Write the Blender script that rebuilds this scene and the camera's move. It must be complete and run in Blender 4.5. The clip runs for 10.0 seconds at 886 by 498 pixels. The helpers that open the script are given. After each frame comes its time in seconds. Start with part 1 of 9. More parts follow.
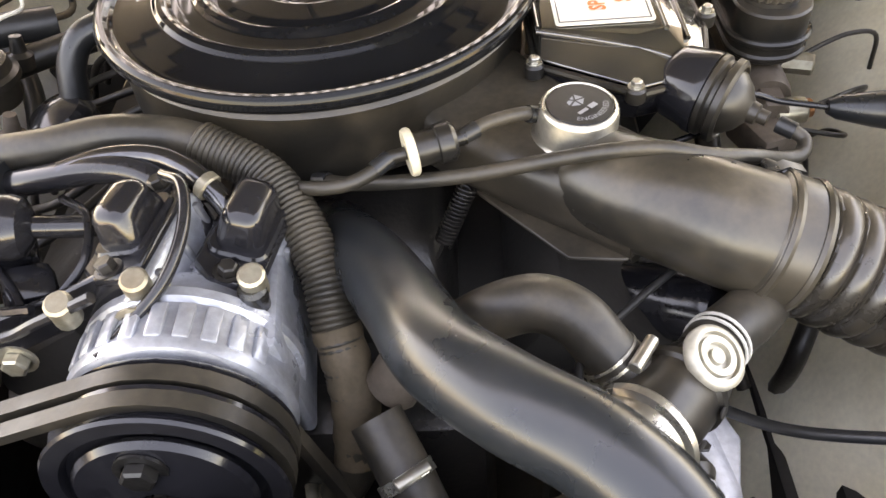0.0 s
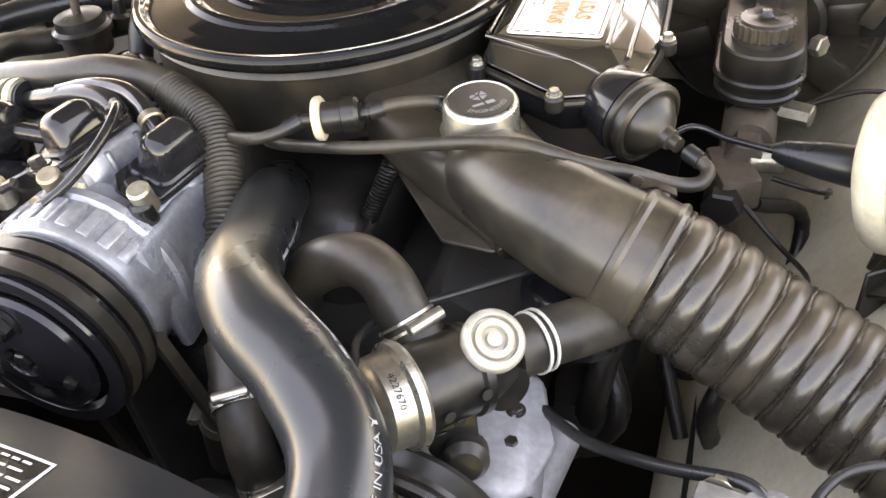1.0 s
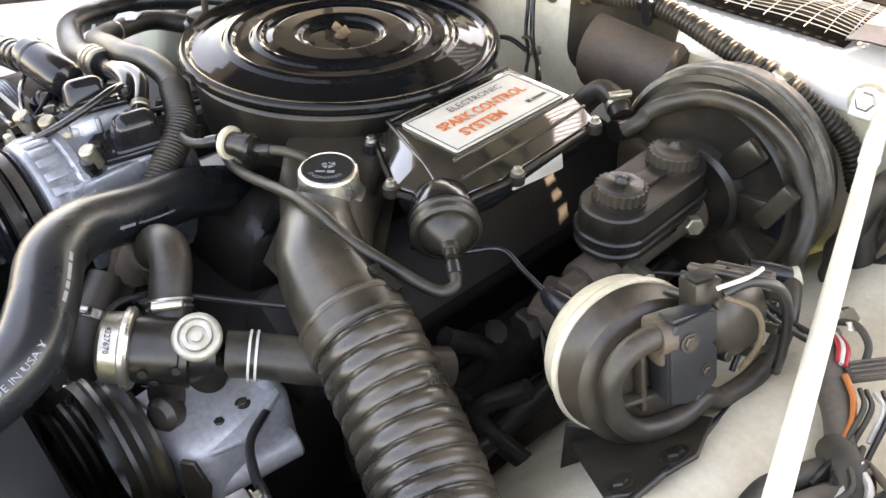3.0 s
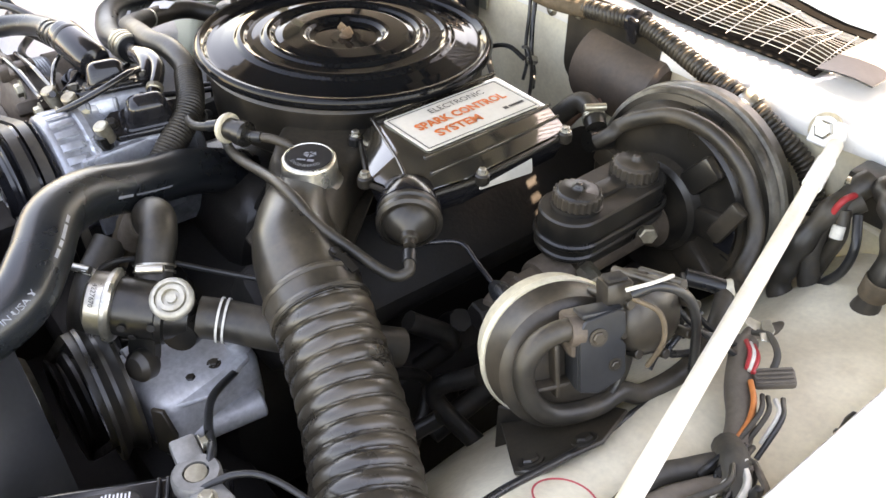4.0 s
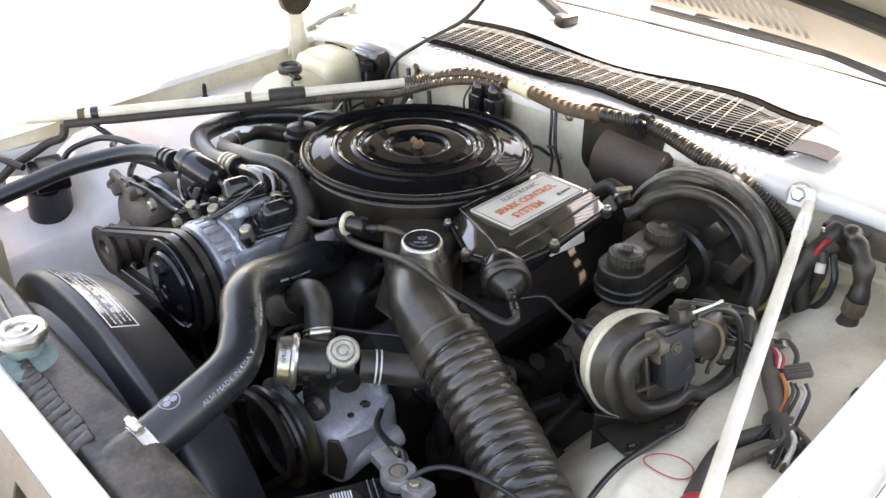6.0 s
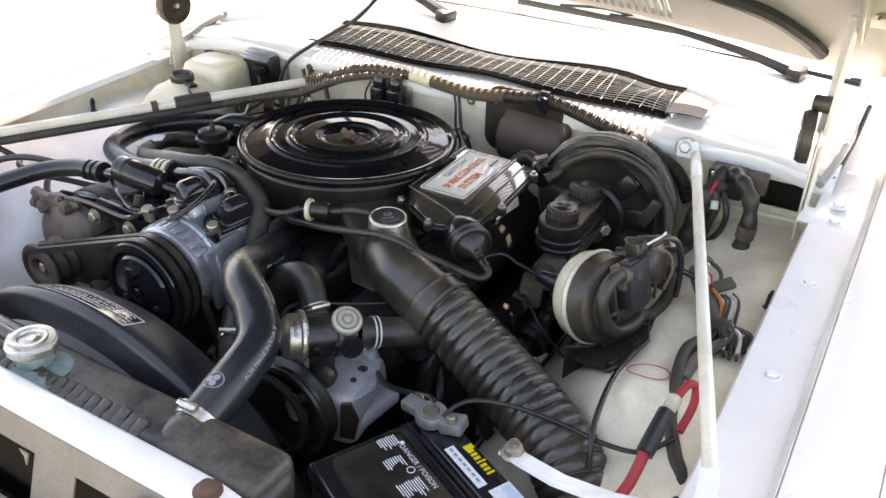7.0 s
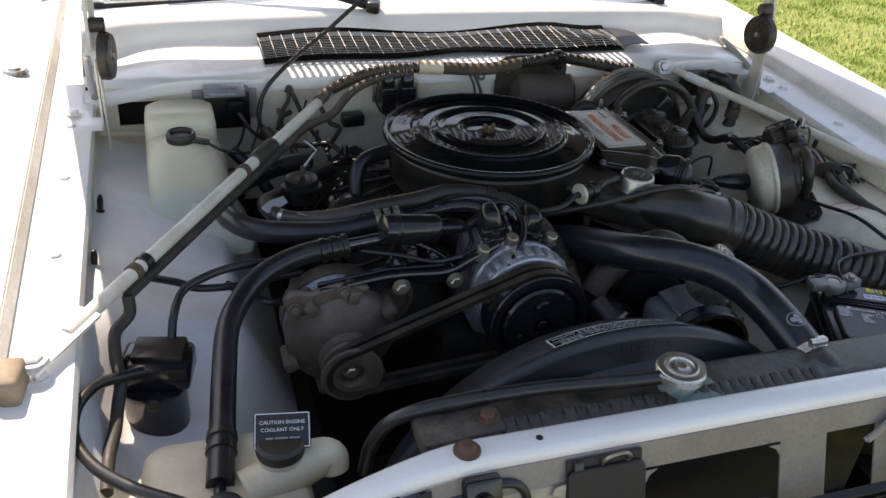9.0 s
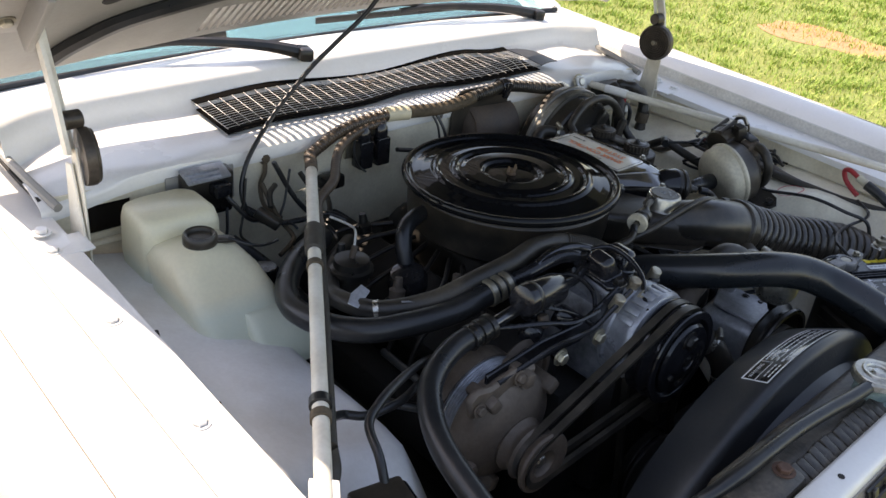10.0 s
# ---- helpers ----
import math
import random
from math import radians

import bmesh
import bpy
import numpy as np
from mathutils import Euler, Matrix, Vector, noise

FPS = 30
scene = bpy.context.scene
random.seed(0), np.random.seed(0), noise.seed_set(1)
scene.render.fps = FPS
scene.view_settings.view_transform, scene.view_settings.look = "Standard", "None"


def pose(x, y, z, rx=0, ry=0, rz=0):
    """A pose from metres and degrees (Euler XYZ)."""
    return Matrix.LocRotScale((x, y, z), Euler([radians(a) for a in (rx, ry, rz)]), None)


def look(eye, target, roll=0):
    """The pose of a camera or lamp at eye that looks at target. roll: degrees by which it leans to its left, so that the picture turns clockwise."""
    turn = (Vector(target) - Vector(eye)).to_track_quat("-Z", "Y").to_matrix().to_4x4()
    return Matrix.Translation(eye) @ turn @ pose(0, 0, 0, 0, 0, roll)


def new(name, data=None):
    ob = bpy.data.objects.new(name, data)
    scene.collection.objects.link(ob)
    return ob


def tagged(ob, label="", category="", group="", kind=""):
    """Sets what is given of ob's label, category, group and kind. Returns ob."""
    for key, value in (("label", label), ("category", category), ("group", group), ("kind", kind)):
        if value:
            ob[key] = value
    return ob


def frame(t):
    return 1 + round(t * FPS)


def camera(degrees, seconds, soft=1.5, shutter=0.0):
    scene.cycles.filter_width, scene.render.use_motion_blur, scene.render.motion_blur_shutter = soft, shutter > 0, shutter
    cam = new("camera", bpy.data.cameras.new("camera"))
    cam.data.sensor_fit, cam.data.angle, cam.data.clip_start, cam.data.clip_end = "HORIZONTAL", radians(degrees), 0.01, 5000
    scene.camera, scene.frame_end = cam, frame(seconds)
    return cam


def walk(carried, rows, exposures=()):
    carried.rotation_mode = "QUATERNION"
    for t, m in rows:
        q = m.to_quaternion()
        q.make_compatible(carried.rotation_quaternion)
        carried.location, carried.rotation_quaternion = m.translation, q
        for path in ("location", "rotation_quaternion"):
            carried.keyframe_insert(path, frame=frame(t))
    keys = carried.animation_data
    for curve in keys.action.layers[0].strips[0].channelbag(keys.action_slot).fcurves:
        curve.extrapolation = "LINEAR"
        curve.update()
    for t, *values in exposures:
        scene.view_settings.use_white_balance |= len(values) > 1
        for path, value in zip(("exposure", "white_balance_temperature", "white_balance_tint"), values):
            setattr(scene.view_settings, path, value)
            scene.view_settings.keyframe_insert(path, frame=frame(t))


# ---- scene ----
cam = camera(55.1, 10.0)
ALIGN = pose(-0.035, 0, 1.0) @ pose(0, 0, 0, 0, -1.5, 0) @ pose(0, 0, 0, 0, 0, -2.7) @ pose(0.11, -0.676, -1.002)
PATH = [
    (0, (0.06, 0.002, 1.34), (-0.128, 1.403, -0.075), -7.1),
    (0.5, (0.218, -0.004, 1.316), (-0.238, 1.415, -0.017), -8.4),
    (1, (0.32, -0.014, 1.299), (-0.388, 1.357, 0.026), -9.0),
    (1.5, (0.483, -0.001, 1.299), (-0.443, 1.287, 0.081), -8.4),
    (2, (0.595, 0.094, 1.309), (-0.552, 1.268, 0.166), -7.8),
    (2.2, (0.633, 0.13, 1.308), (-0.596, 1.249, 0.197), -7.1),
    (3.3, (0.731, 0.146, 1.405), (-0.5, 1.157, 0.195), -0.9),
    (3.5, (0.758, 0.155, 1.403), (-0.483, 1.147, 0.189), -0.3),
    (4, (0.808, 0.173, 1.422), (-0.501, 1.107, 0.233), -0.2),
    (4.5, (0.809, 0.151, 1.434), (-0.532, 1.107, 0.299), -1.2),
    (5, (0.863, 0.032, 1.495), (-0.485, 1.07, 0.444), -2.1),
    (6.3, (0.883, -0.151, 1.543), (-0.389, 1.026, 0.544), -1.1),
    (6.5, (0.863, -0.178, 1.545), (-0.351, 1.06, 0.547), -0.6),
    (7, (0.791, -0.38, 1.558), (-0.172, 1.064, 0.564), -0.3),
    (7.5, (0.615, -0.541, 1.574), (-0.1, 1.04, 0.578), -0.0),
    (8, (0.267, -0.664, 1.618), (-0.147, 1.017, 0.618), 2.1),
    (8.5, (-0.204, -0.768, 1.624), (-0.19, 0.945, 0.592), 2.5),
    (9, (-0.566, -0.651, 1.607), (-0.095, 0.985, 0.557), 2.8),
    (9.5, (-0.857, -0.482, 1.595), (0.068, 0.971, 0.58), 5.0),
    (10, (-1.076, -0.253, 1.61), (0.071, 1.041, 0.604), 4.8),
]
walk(cam, sorted([(t, ALIGN @ look(eye, target, roll)) for t, eye, target, roll in PATH] + [(9.3, look((-0.728, -1.214, 1.603), (0.101, 0.298, 0.591), 6.0))], key=lambda row: row[0]),
     exposures=[(0.0, 3.97, 13000, 25), (1.5, 3.92, 12600, 24), (2.0, 3.7, 11800, 23), (3.5, 3.5, 11000, 22), (4.5, 3.3, 10600, 22), (5.0, 3.15, 10200, 22), (6.5, 2.8, 9800, 21), (7.5, 2.12, 9300, 20), (8.0, 1.62, 8700, 18), (8.5, 1.27, 8400, 18), (9.0, 1.2, 8300, 18), (10.0, 1.4, 8400, 18)])
# ---------------------------------------------------------------- light
SUN_WAY = Vector((0.20, -0.68, -1.0)).normalized()      # the way the sunlight travels: from the rear, a little from the car's right side
world = bpy.data.worlds.new("sky")
scene.world = world
world.use_nodes = True
wn = world.node_tree
sky = wn.nodes.new("ShaderNodeTexSky")
sky.sky_type = "NISHITA"
sky.sun_disc = False
sky.dust_density = 1.0
sky.sun_elevation = math.asin(-SUN_WAY.z)
sky.sun_rotation = math.atan2(-SUN_WAY.x, -SUN_WAY.y)
wn.links.new(sky.outputs[0], wn.nodes["Background"].inputs[0])
wn.nodes["Background"].inputs[1].default_value = 0.15
sun = new("sun", bpy.data.lights.new("sun", "SUN"))
sun.data.energy, sun.data.angle, sun.data.color = 3.3, radians(0.53), (1.0, 0.975, 0.94)
sun.rotation_mode = "QUATERNION"
sun.rotation_quaternion = SUN_WAY.to_track_quat("-Z", "Y")

# ---------------------------------------------------------------- materials


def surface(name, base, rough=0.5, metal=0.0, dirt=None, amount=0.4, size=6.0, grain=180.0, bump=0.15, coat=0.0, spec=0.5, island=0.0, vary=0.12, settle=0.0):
    """Paint, plastic, rubber or metal with stains of a second colour, fine grain, uneven gloss and pale dust painted
    onto faces by how far they point up.
    """
    m = bpy.data.materials.new(name)
    m.use_nodes = True
    t = m.node_tree
    b = t.nodes["Principled BSDF"]
    at = t.nodes.new("ShaderNodeTexCoord")
    big = t.nodes.new("ShaderNodeTexNoise")
    big.inputs["Scale"].default_value, big.inputs["Detail"].default_value, big.inputs["Roughness"].default_value = size, 6.0, 0.56
    fine = t.nodes.new("ShaderNodeTexNoise")
    fine.inputs["Scale"].default_value, fine.inputs["Detail"].default_value = grain, 4.0
    t.links.new(at.outputs["Object"], big.inputs["Vector"])
    t.links.new(at.outputs["Object"], fine.inputs["Vector"])
    ramp = t.nodes.new("ShaderNodeMapRange")
    ramp.inputs["From Min"].default_value, ramp.inputs["From Max"].default_value = 0.56 - 0.4 * amount, 0.86 - 0.2 * amount
    ramp.inputs["To Max"].default_value = min(1.0, 0.35 + amount)
    t.links.new(big.outputs["Fac"], ramp.inputs["Value"])
    mix = t.nodes.new("ShaderNodeMix")
    mix.data_type = "RGBA"
    mix.inputs["A"].default_value = (*base, 1)
    mix.inputs["B"].default_value = (*(dirt or [c * 0.7 for c in base]), 1)
    stain = ramp.outputs["Result"]
    # upward normals mix in more of the paler second colour
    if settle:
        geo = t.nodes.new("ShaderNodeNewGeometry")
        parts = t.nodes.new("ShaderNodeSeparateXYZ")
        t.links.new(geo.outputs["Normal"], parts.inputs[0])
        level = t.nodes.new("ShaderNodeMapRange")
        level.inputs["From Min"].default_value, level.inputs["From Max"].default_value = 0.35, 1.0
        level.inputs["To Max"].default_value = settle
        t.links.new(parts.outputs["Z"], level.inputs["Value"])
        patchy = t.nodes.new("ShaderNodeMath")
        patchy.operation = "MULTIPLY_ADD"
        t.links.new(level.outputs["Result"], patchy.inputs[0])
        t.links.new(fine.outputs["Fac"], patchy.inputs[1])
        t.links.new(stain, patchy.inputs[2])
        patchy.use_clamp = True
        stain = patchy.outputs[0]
    t.links.new(stain, mix.inputs["Factor"])
    tone = t.nodes.new("ShaderNodeMapRange")
    tone.inputs["From Min"].default_value, tone.inputs["From Max"].default_value = 0.3, 0.7
    tone.inputs["To Min"].default_value, tone.inputs["To Max"].default_value = 1 - vary, 1 + vary
    t.links.new(fine.outputs["Fac"], tone.inputs["Value"])
    mul = t.nodes.new("ShaderNodeVectorMath")
    mul.operation = "SCALE"
    t.links.new(mix.outputs["Result"], mul.inputs[0])
    t.links.new(tone.outputs["Result"], mul.inputs["Scale"])
    t.links.new(mul.outputs["Vector"], b.inputs["Base Color"])
    gloss = t.nodes.new("ShaderNodeMapRange")
    gloss.inputs["From Min"].default_value, gloss.inputs["From Max"].default_value = 0.3, 0.75
    gloss.inputs["To Min"].default_value, gloss.inputs["To Max"].default_value = max(0.02, rough * 0.75), min(1.0, rough * 1.35 + 0.02)
    t.links.new(big.outputs["Fac"], gloss.inputs["Value"])
    t.links.new(gloss.outputs["Result"], b.inputs["Roughness"])
    b.inputs["Metallic"].default_value = metal
    b.inputs["Specular IOR Level"].default_value = spec
    b.inputs["Coat Weight"].default_value = coat
    b.inputs["Coat Roughness"].default_value = 0.06
    if bump:
        bp = t.nodes.new("ShaderNodeBump")
        bp.inputs["Strength"].default_value, bp.inputs["Distance"].default_value = bump, 0.0015
        t.links.new(fine.outputs["Fac"], bp.inputs["Height"])
        t.links.new(bp.outputs["Normal"], b.inputs["Normal"])
    return m


WHITE = surface("white paint", (0.80, 0.79, 0.76), 0.32, dirt=(0.66, 0.62, 0.55), amount=0.25, size=5, bump=0.03, coat=0.5, vary=0.02)
BRACE = surface("aged cream brace paint", (0.74, 0.70, 0.60), 0.4, dirt=(0.46, 0.38, 0.27), amount=0.38, size=14, bump=0.06, vary=0.05)
APRON = surface("dusty white paint", (0.7904, 0.7300, 0.5712), 0.45, dirt=(0.42, 0.33, 0.21), amount=0.46, size=7, bump=0.08, vary=0.06)
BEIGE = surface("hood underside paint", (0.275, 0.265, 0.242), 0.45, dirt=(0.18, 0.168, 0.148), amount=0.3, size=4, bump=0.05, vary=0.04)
LID = surface("black enamel", (0.005, 0.0055, 0.0065), 0.055, dirt=(0.012, 0.012, 0.012), amount=0.25, size=9, bump=0.0, vary=0.15, spec=0.2)
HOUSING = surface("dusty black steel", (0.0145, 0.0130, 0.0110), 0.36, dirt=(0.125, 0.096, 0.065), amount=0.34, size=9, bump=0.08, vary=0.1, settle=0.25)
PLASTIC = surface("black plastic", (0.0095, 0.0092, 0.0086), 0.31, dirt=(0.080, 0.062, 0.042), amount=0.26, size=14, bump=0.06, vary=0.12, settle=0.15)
GLOSSY = surface("glossy black plastic", (0.012, 0.012, 0.014), 0.14, dirt=(0.03, 0.03, 0.03), amount=0.2, size=20, bump=0.03)
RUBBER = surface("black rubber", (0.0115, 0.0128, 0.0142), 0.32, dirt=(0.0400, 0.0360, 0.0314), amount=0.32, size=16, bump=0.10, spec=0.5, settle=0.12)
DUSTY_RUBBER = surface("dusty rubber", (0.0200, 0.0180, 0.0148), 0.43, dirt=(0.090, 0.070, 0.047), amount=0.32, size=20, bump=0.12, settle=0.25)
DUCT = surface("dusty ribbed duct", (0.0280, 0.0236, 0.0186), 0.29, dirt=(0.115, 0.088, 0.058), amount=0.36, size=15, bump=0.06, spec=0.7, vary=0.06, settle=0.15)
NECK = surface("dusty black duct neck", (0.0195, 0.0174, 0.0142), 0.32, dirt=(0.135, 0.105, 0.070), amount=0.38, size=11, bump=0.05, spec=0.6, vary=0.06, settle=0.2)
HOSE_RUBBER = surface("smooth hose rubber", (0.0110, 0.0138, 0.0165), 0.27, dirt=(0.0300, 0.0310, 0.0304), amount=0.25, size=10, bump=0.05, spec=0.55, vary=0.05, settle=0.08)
ENGINE = surface("oily black engine", (0.012, 0.0112, 0.0105), 0.34, dirt=(0.036, 0.030, 0.025), amount=0.4, size=16, bump=0.3)
CAST = surface("cast aluminium", (0.55, 0.56, 0.58), 0.42, metal=0.4, dirt=(0.23, 0.215, 0.195), amount=0.38, size=18, bump=0.25)
SILVER = surface("silver paint", (0.42, 0.445, 0.49), 0.32, metal=0.5, dirt=(0.11, 0.106, 0.10), amount=0.42, size=22, bump=0.25)
ZINC = surface("zinc plated steel", (0.55, 0.53, 0.47), 0.3, metal=0.9, dirt=(0.24, 0.20, 0.15), amount=0.42, size=30, bump=0.1)
RUSTY_BRASS = surface("tarnished brass", (0.22, 0.15, 0.095), 0.5, metal=0.5, dirt=(0.12, 0.07, 0.045), amount=0.5, size=60, bump=0.3)
STEEL = surface("worn steel", (0.4368, 0.4100, 0.3276), 0.4, metal=0.85, dirt=(0.1664, 0.1100, 0.0672), amount=0.4, size=30, bump=0.2)
# pale patches: bare metal, and sun dapples painted into the colour
RIM = surface("black rim with bare metal and sun patches", (0.030, 0.027, 0.022), 0.35, metal=0.25, dirt=(0.56, 0.53, 0.46), amount=0.55, size=7, grain=120, bump=0.15, vary=0.15)
RUST = surface("rusty steel", (0.115, 0.06, 0.04), 0.75, metal=0.2, dirt=(0.09, 0.05, 0.035), amount=0.5, size=60, bump=0.5)
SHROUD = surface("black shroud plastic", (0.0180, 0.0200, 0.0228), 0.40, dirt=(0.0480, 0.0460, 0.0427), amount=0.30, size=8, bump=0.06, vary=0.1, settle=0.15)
SPRING = surface("greasy spring steel", (0.055, 0.046, 0.038), 0.4, metal=0.5, dirt=(0.13, 0.105, 0.08), amount=0.4, size=40, bump=0.15)
CASTING = surface("grimy silver casting", (0.30, 0.315, 0.345), 0.38, metal=0.45, dirt=(0.045, 0.043, 0.041), amount=0.55, size=26, bump=0.35)
CHROME = surface("dark plated steel", (0.10, 0.10, 0.105), 0.16, metal=0.9, dirt=(0.05, 0.045, 0.04), amount=0.3, size=40, bump=0.03)
LEAD = surface("dull lead", (0.21, 0.205, 0.195), 0.45, metal=0.5, dirt=(0.36, 0.35, 0.33), amount=0.35, size=50, bump=0.3)
STREAK = surface("weathered cream paint", (0.74, 0.71, 0.65), 0.45, dirt=(0.46, 0.41, 0.34), amount=0.42, size=9, bump=0.12)
LABEL_BLACK = surface("glossy black label", (0.010, 0.011, 0.013), 0.14, coat=0.6, bump=0.0)
# letters made paler to stand for light on their raised edges
EMBOSS = surface("paler raised plastic", (0.045, 0.048, 0.052), 0.35, bump=0.05)
BROWN = surface("brown dusty casting", (0.135, 0.104, 0.080), 0.55, metal=0.2, dirt=(0.050, 0.038, 0.028), amount=0.45, size=22, bump=0.35)
CREAM = surface("cream coated steel", (0.60, 0.55, 0.42), 0.36, dirt=(0.24, 0.20, 0.145), amount=0.5, size=11, bump=0.06)
MILKY = surface("milky plastic", (0.78, 0.71, 0.50), 0.38, dirt=(0.67, 0.59, 0.40), amount=0.4, size=8, bump=0.05, vary=0.03)
nt = MILKY.node_tree
seat = nt.nodes.new("ShaderNodeTexCoord")
axis = nt.nodes.new("ShaderNodeSeparateXYZ")
fill = nt.nodes.new("ShaderNodeMapRange")
fill.inputs["From Min"].default_value, fill.inputs["From Max"].default_value = 0.915, 0.895
tint = nt.nodes.new("ShaderNodeMix")
tint.data_type = "RGBA"
tint.inputs["B"].default_value = (0.50, 0.60, 0.53, 1)
nt.links.new(seat.outputs["Object"], axis.inputs[0])
nt.links.new(axis.outputs["Z"], fill.inputs["Value"])
old = nt.nodes["Principled BSDF"].inputs["Base Color"].links[0].from_socket
fill.inputs["To Max"].default_value = 0.55
nt.links.new(fill.outputs["Result"], tint.inputs["Factor"])
nt.links.new(old, tint.inputs["A"])
nt.links.new(tint.outputs["Result"], nt.nodes["Principled BSDF"].inputs["Base Color"])
AGED_RUBBER = surface("aged brown rubber", (0.30, 0.235, 0.165), 0.75, dirt=(0.20, 0.15, 0.10), amount=0.5, size=30, bump=0.12, vary=0.04)
OLD_TANK = surface("yellowed plastic", (0.66, 0.59, 0.42), 0.42, dirt=(0.40, 0.33, 0.215), amount=0.4, size=10, bump=0.06, vary=0.04)
TAPE = surface("brown cloth tape", (0.1040, 0.0750, 0.0462), 0.8, dirt=(0.0520, 0.0400, 0.0252), amount=0.4, size=40, bump=0.4)
GREY_TAPE = surface("black tape", (0.0312, 0.0280, 0.0227), 0.6, dirt=(0.0936, 0.0750, 0.0504), amount=0.3, size=40, bump=0.3)
RED = surface("red wire", (0.42, 0.03, 0.035), 0.45, bump=0.05)
ORANGE_WIRE = surface("orange wire", (0.55, 0.17, 0.05), 0.5, bump=0.05)
WHITE_WIRE = surface("pale wire", (0.6, 0.58, 0.52), 0.5, bump=0.05)
COPPER = surface("copper pipe", (0.45, 0.2, 0.1), 0.4, metal=0.8, bump=0.1)
GREEN = surface("coolant corrosion", (0.13, 0.20, 0.185), 0.7, dirt=(0.27, 0.32, 0.295), amount=0.5, size=60, bump=0.6)
PAPER = surface("silver label", (0.74, 0.71, 0.63), 0.07, metal=0.0, dirt=(0.6, 0.56, 0.48), amount=0.25, size=20, bump=0.0, vary=0.03, coat=1.0, spec=1.0)
BAND_METAL = surface("dull pale metal", (0.47, 0.445, 0.38), 0.4, metal=0.4, dirt=(0.3328, 0.2900, 0.2016), amount=0.4, size=60, bump=0.1)
CASE = surface("worn glossy case plastic", (0.0156, 0.0150, 0.0134), 0.09, dirt=(0.0780, 0.0600, 0.0386), amount=0.34, size=22, bump=0.0, spec=1.0, coat=1.0)
TANK = surface("grimy crimped tank", (0.026, 0.024, 0.021), 0.42, dirt=(0.14, 0.112, 0.08), amount=0.5, size=24, bump=0.4, vary=0.25)
CLEAN = surface("clean white inner paint", (0.78, 0.78, 0.77), 0.4, dirt=(0.46, 0.41, 0.33), amount=0.30, size=7, bump=0.05, coat=0.2, vary=0.03)
GRIMY = surface("grimy beige paint", (0.25, 0.222, 0.19), 0.42, dirt=(0.13, 0.106, 0.085), amount=0.5, size=6, bump=0.15, vary=0.1)
HARNESS = surface("old brown-grey tape", (0.095, 0.078, 0.062), 0.65, dirt=(0.17, 0.14, 0.11), amount=0.4, size=30, bump=0.3)
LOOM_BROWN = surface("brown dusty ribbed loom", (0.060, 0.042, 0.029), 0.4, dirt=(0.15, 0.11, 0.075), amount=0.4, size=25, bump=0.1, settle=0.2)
INK_BLACK = surface("black print", (0.012, 0.012, 0.013), 0.4, bump=0.0)
INK_ORANGE = surface("orange print", (0.72, 0.16, 0.035), 0.4, bump=0.0)
INK_WHITE = surface("white print", (0.72, 0.73, 0.74), 0.5, bump=0.0)
INK_YELLOW = surface("yellow print", (0.75, 0.56, 0.02), 0.4, bump=0.0)
INK_RED = surface("red crayon", (0.62, 0.10, 0.11), 0.7, bump=0.2)
HOSE_INK = surface("worn pale print", (0.26, 0.28, 0.31), 0.6, bump=0.0)
INK_GREY = surface("faded grey print", (0.22, 0.23, 0.245), 0.6, bump=0.0)
BLUE_LABEL = surface("pale blue label", (0.52, 0.60, 0.72), 0.35, bump=0.0, vary=0.02)
LOUVRE_DARK = surface("mesh and plenum shade black", (0.004, 0.0038, 0.0035), 0.8, dirt=(0.010, 0.008, 0.007), amount=0.3, size=30, bump=0.1, spec=0.02)
# near-black for deep bay shade and for holes drawn as flat pieces
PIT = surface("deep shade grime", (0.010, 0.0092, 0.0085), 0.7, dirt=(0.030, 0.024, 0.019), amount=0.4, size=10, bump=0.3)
ASPHALT = surface("pale gravelly asphalt", (0.085, 0.075, 0.070), 0.9, dirt=(0.33, 0.295, 0.27), amount=0.48, size=70, grain=95, bump=1.0, vary=0.95)
SOIL = surface("red soil", (0.46, 0.24, 0.12), 0.95, dirt=(0.38, 0.22, 0.11), amount=0.5, size=3, grain=60, bump=0.8, vary=0.3)
TURF = surface("turf under the blades", (0.20, 0.24, 0.06), 0.95, dirt=(0.19, 0.20, 0.05), amount=0.5, size=2, grain=40, bump=0.8, vary=0.4)
WIRE = surface("galvanised wire", (0.62, 0.60, 0.56), 0.45, metal=0.2, dirt=(0.2, 0.16, 0.12), amount=0.35, size=40, bump=0.0)


def glass_material():
    m = bpy.data.materials.new("tinted windscreen glass")
    m.use_nodes = True
    b = m.node_tree.nodes["Principled BSDF"]
    b.inputs["Base Color"].default_value = (0.42, 0.66, 0.70, 1)
    b.inputs["Roughness"].default_value = 0.03
    b.inputs["Transmission Weight"].default_value = 0.9
    b.inputs["IOR"].default_value = 1.5
    return m


GLASS = glass_material()


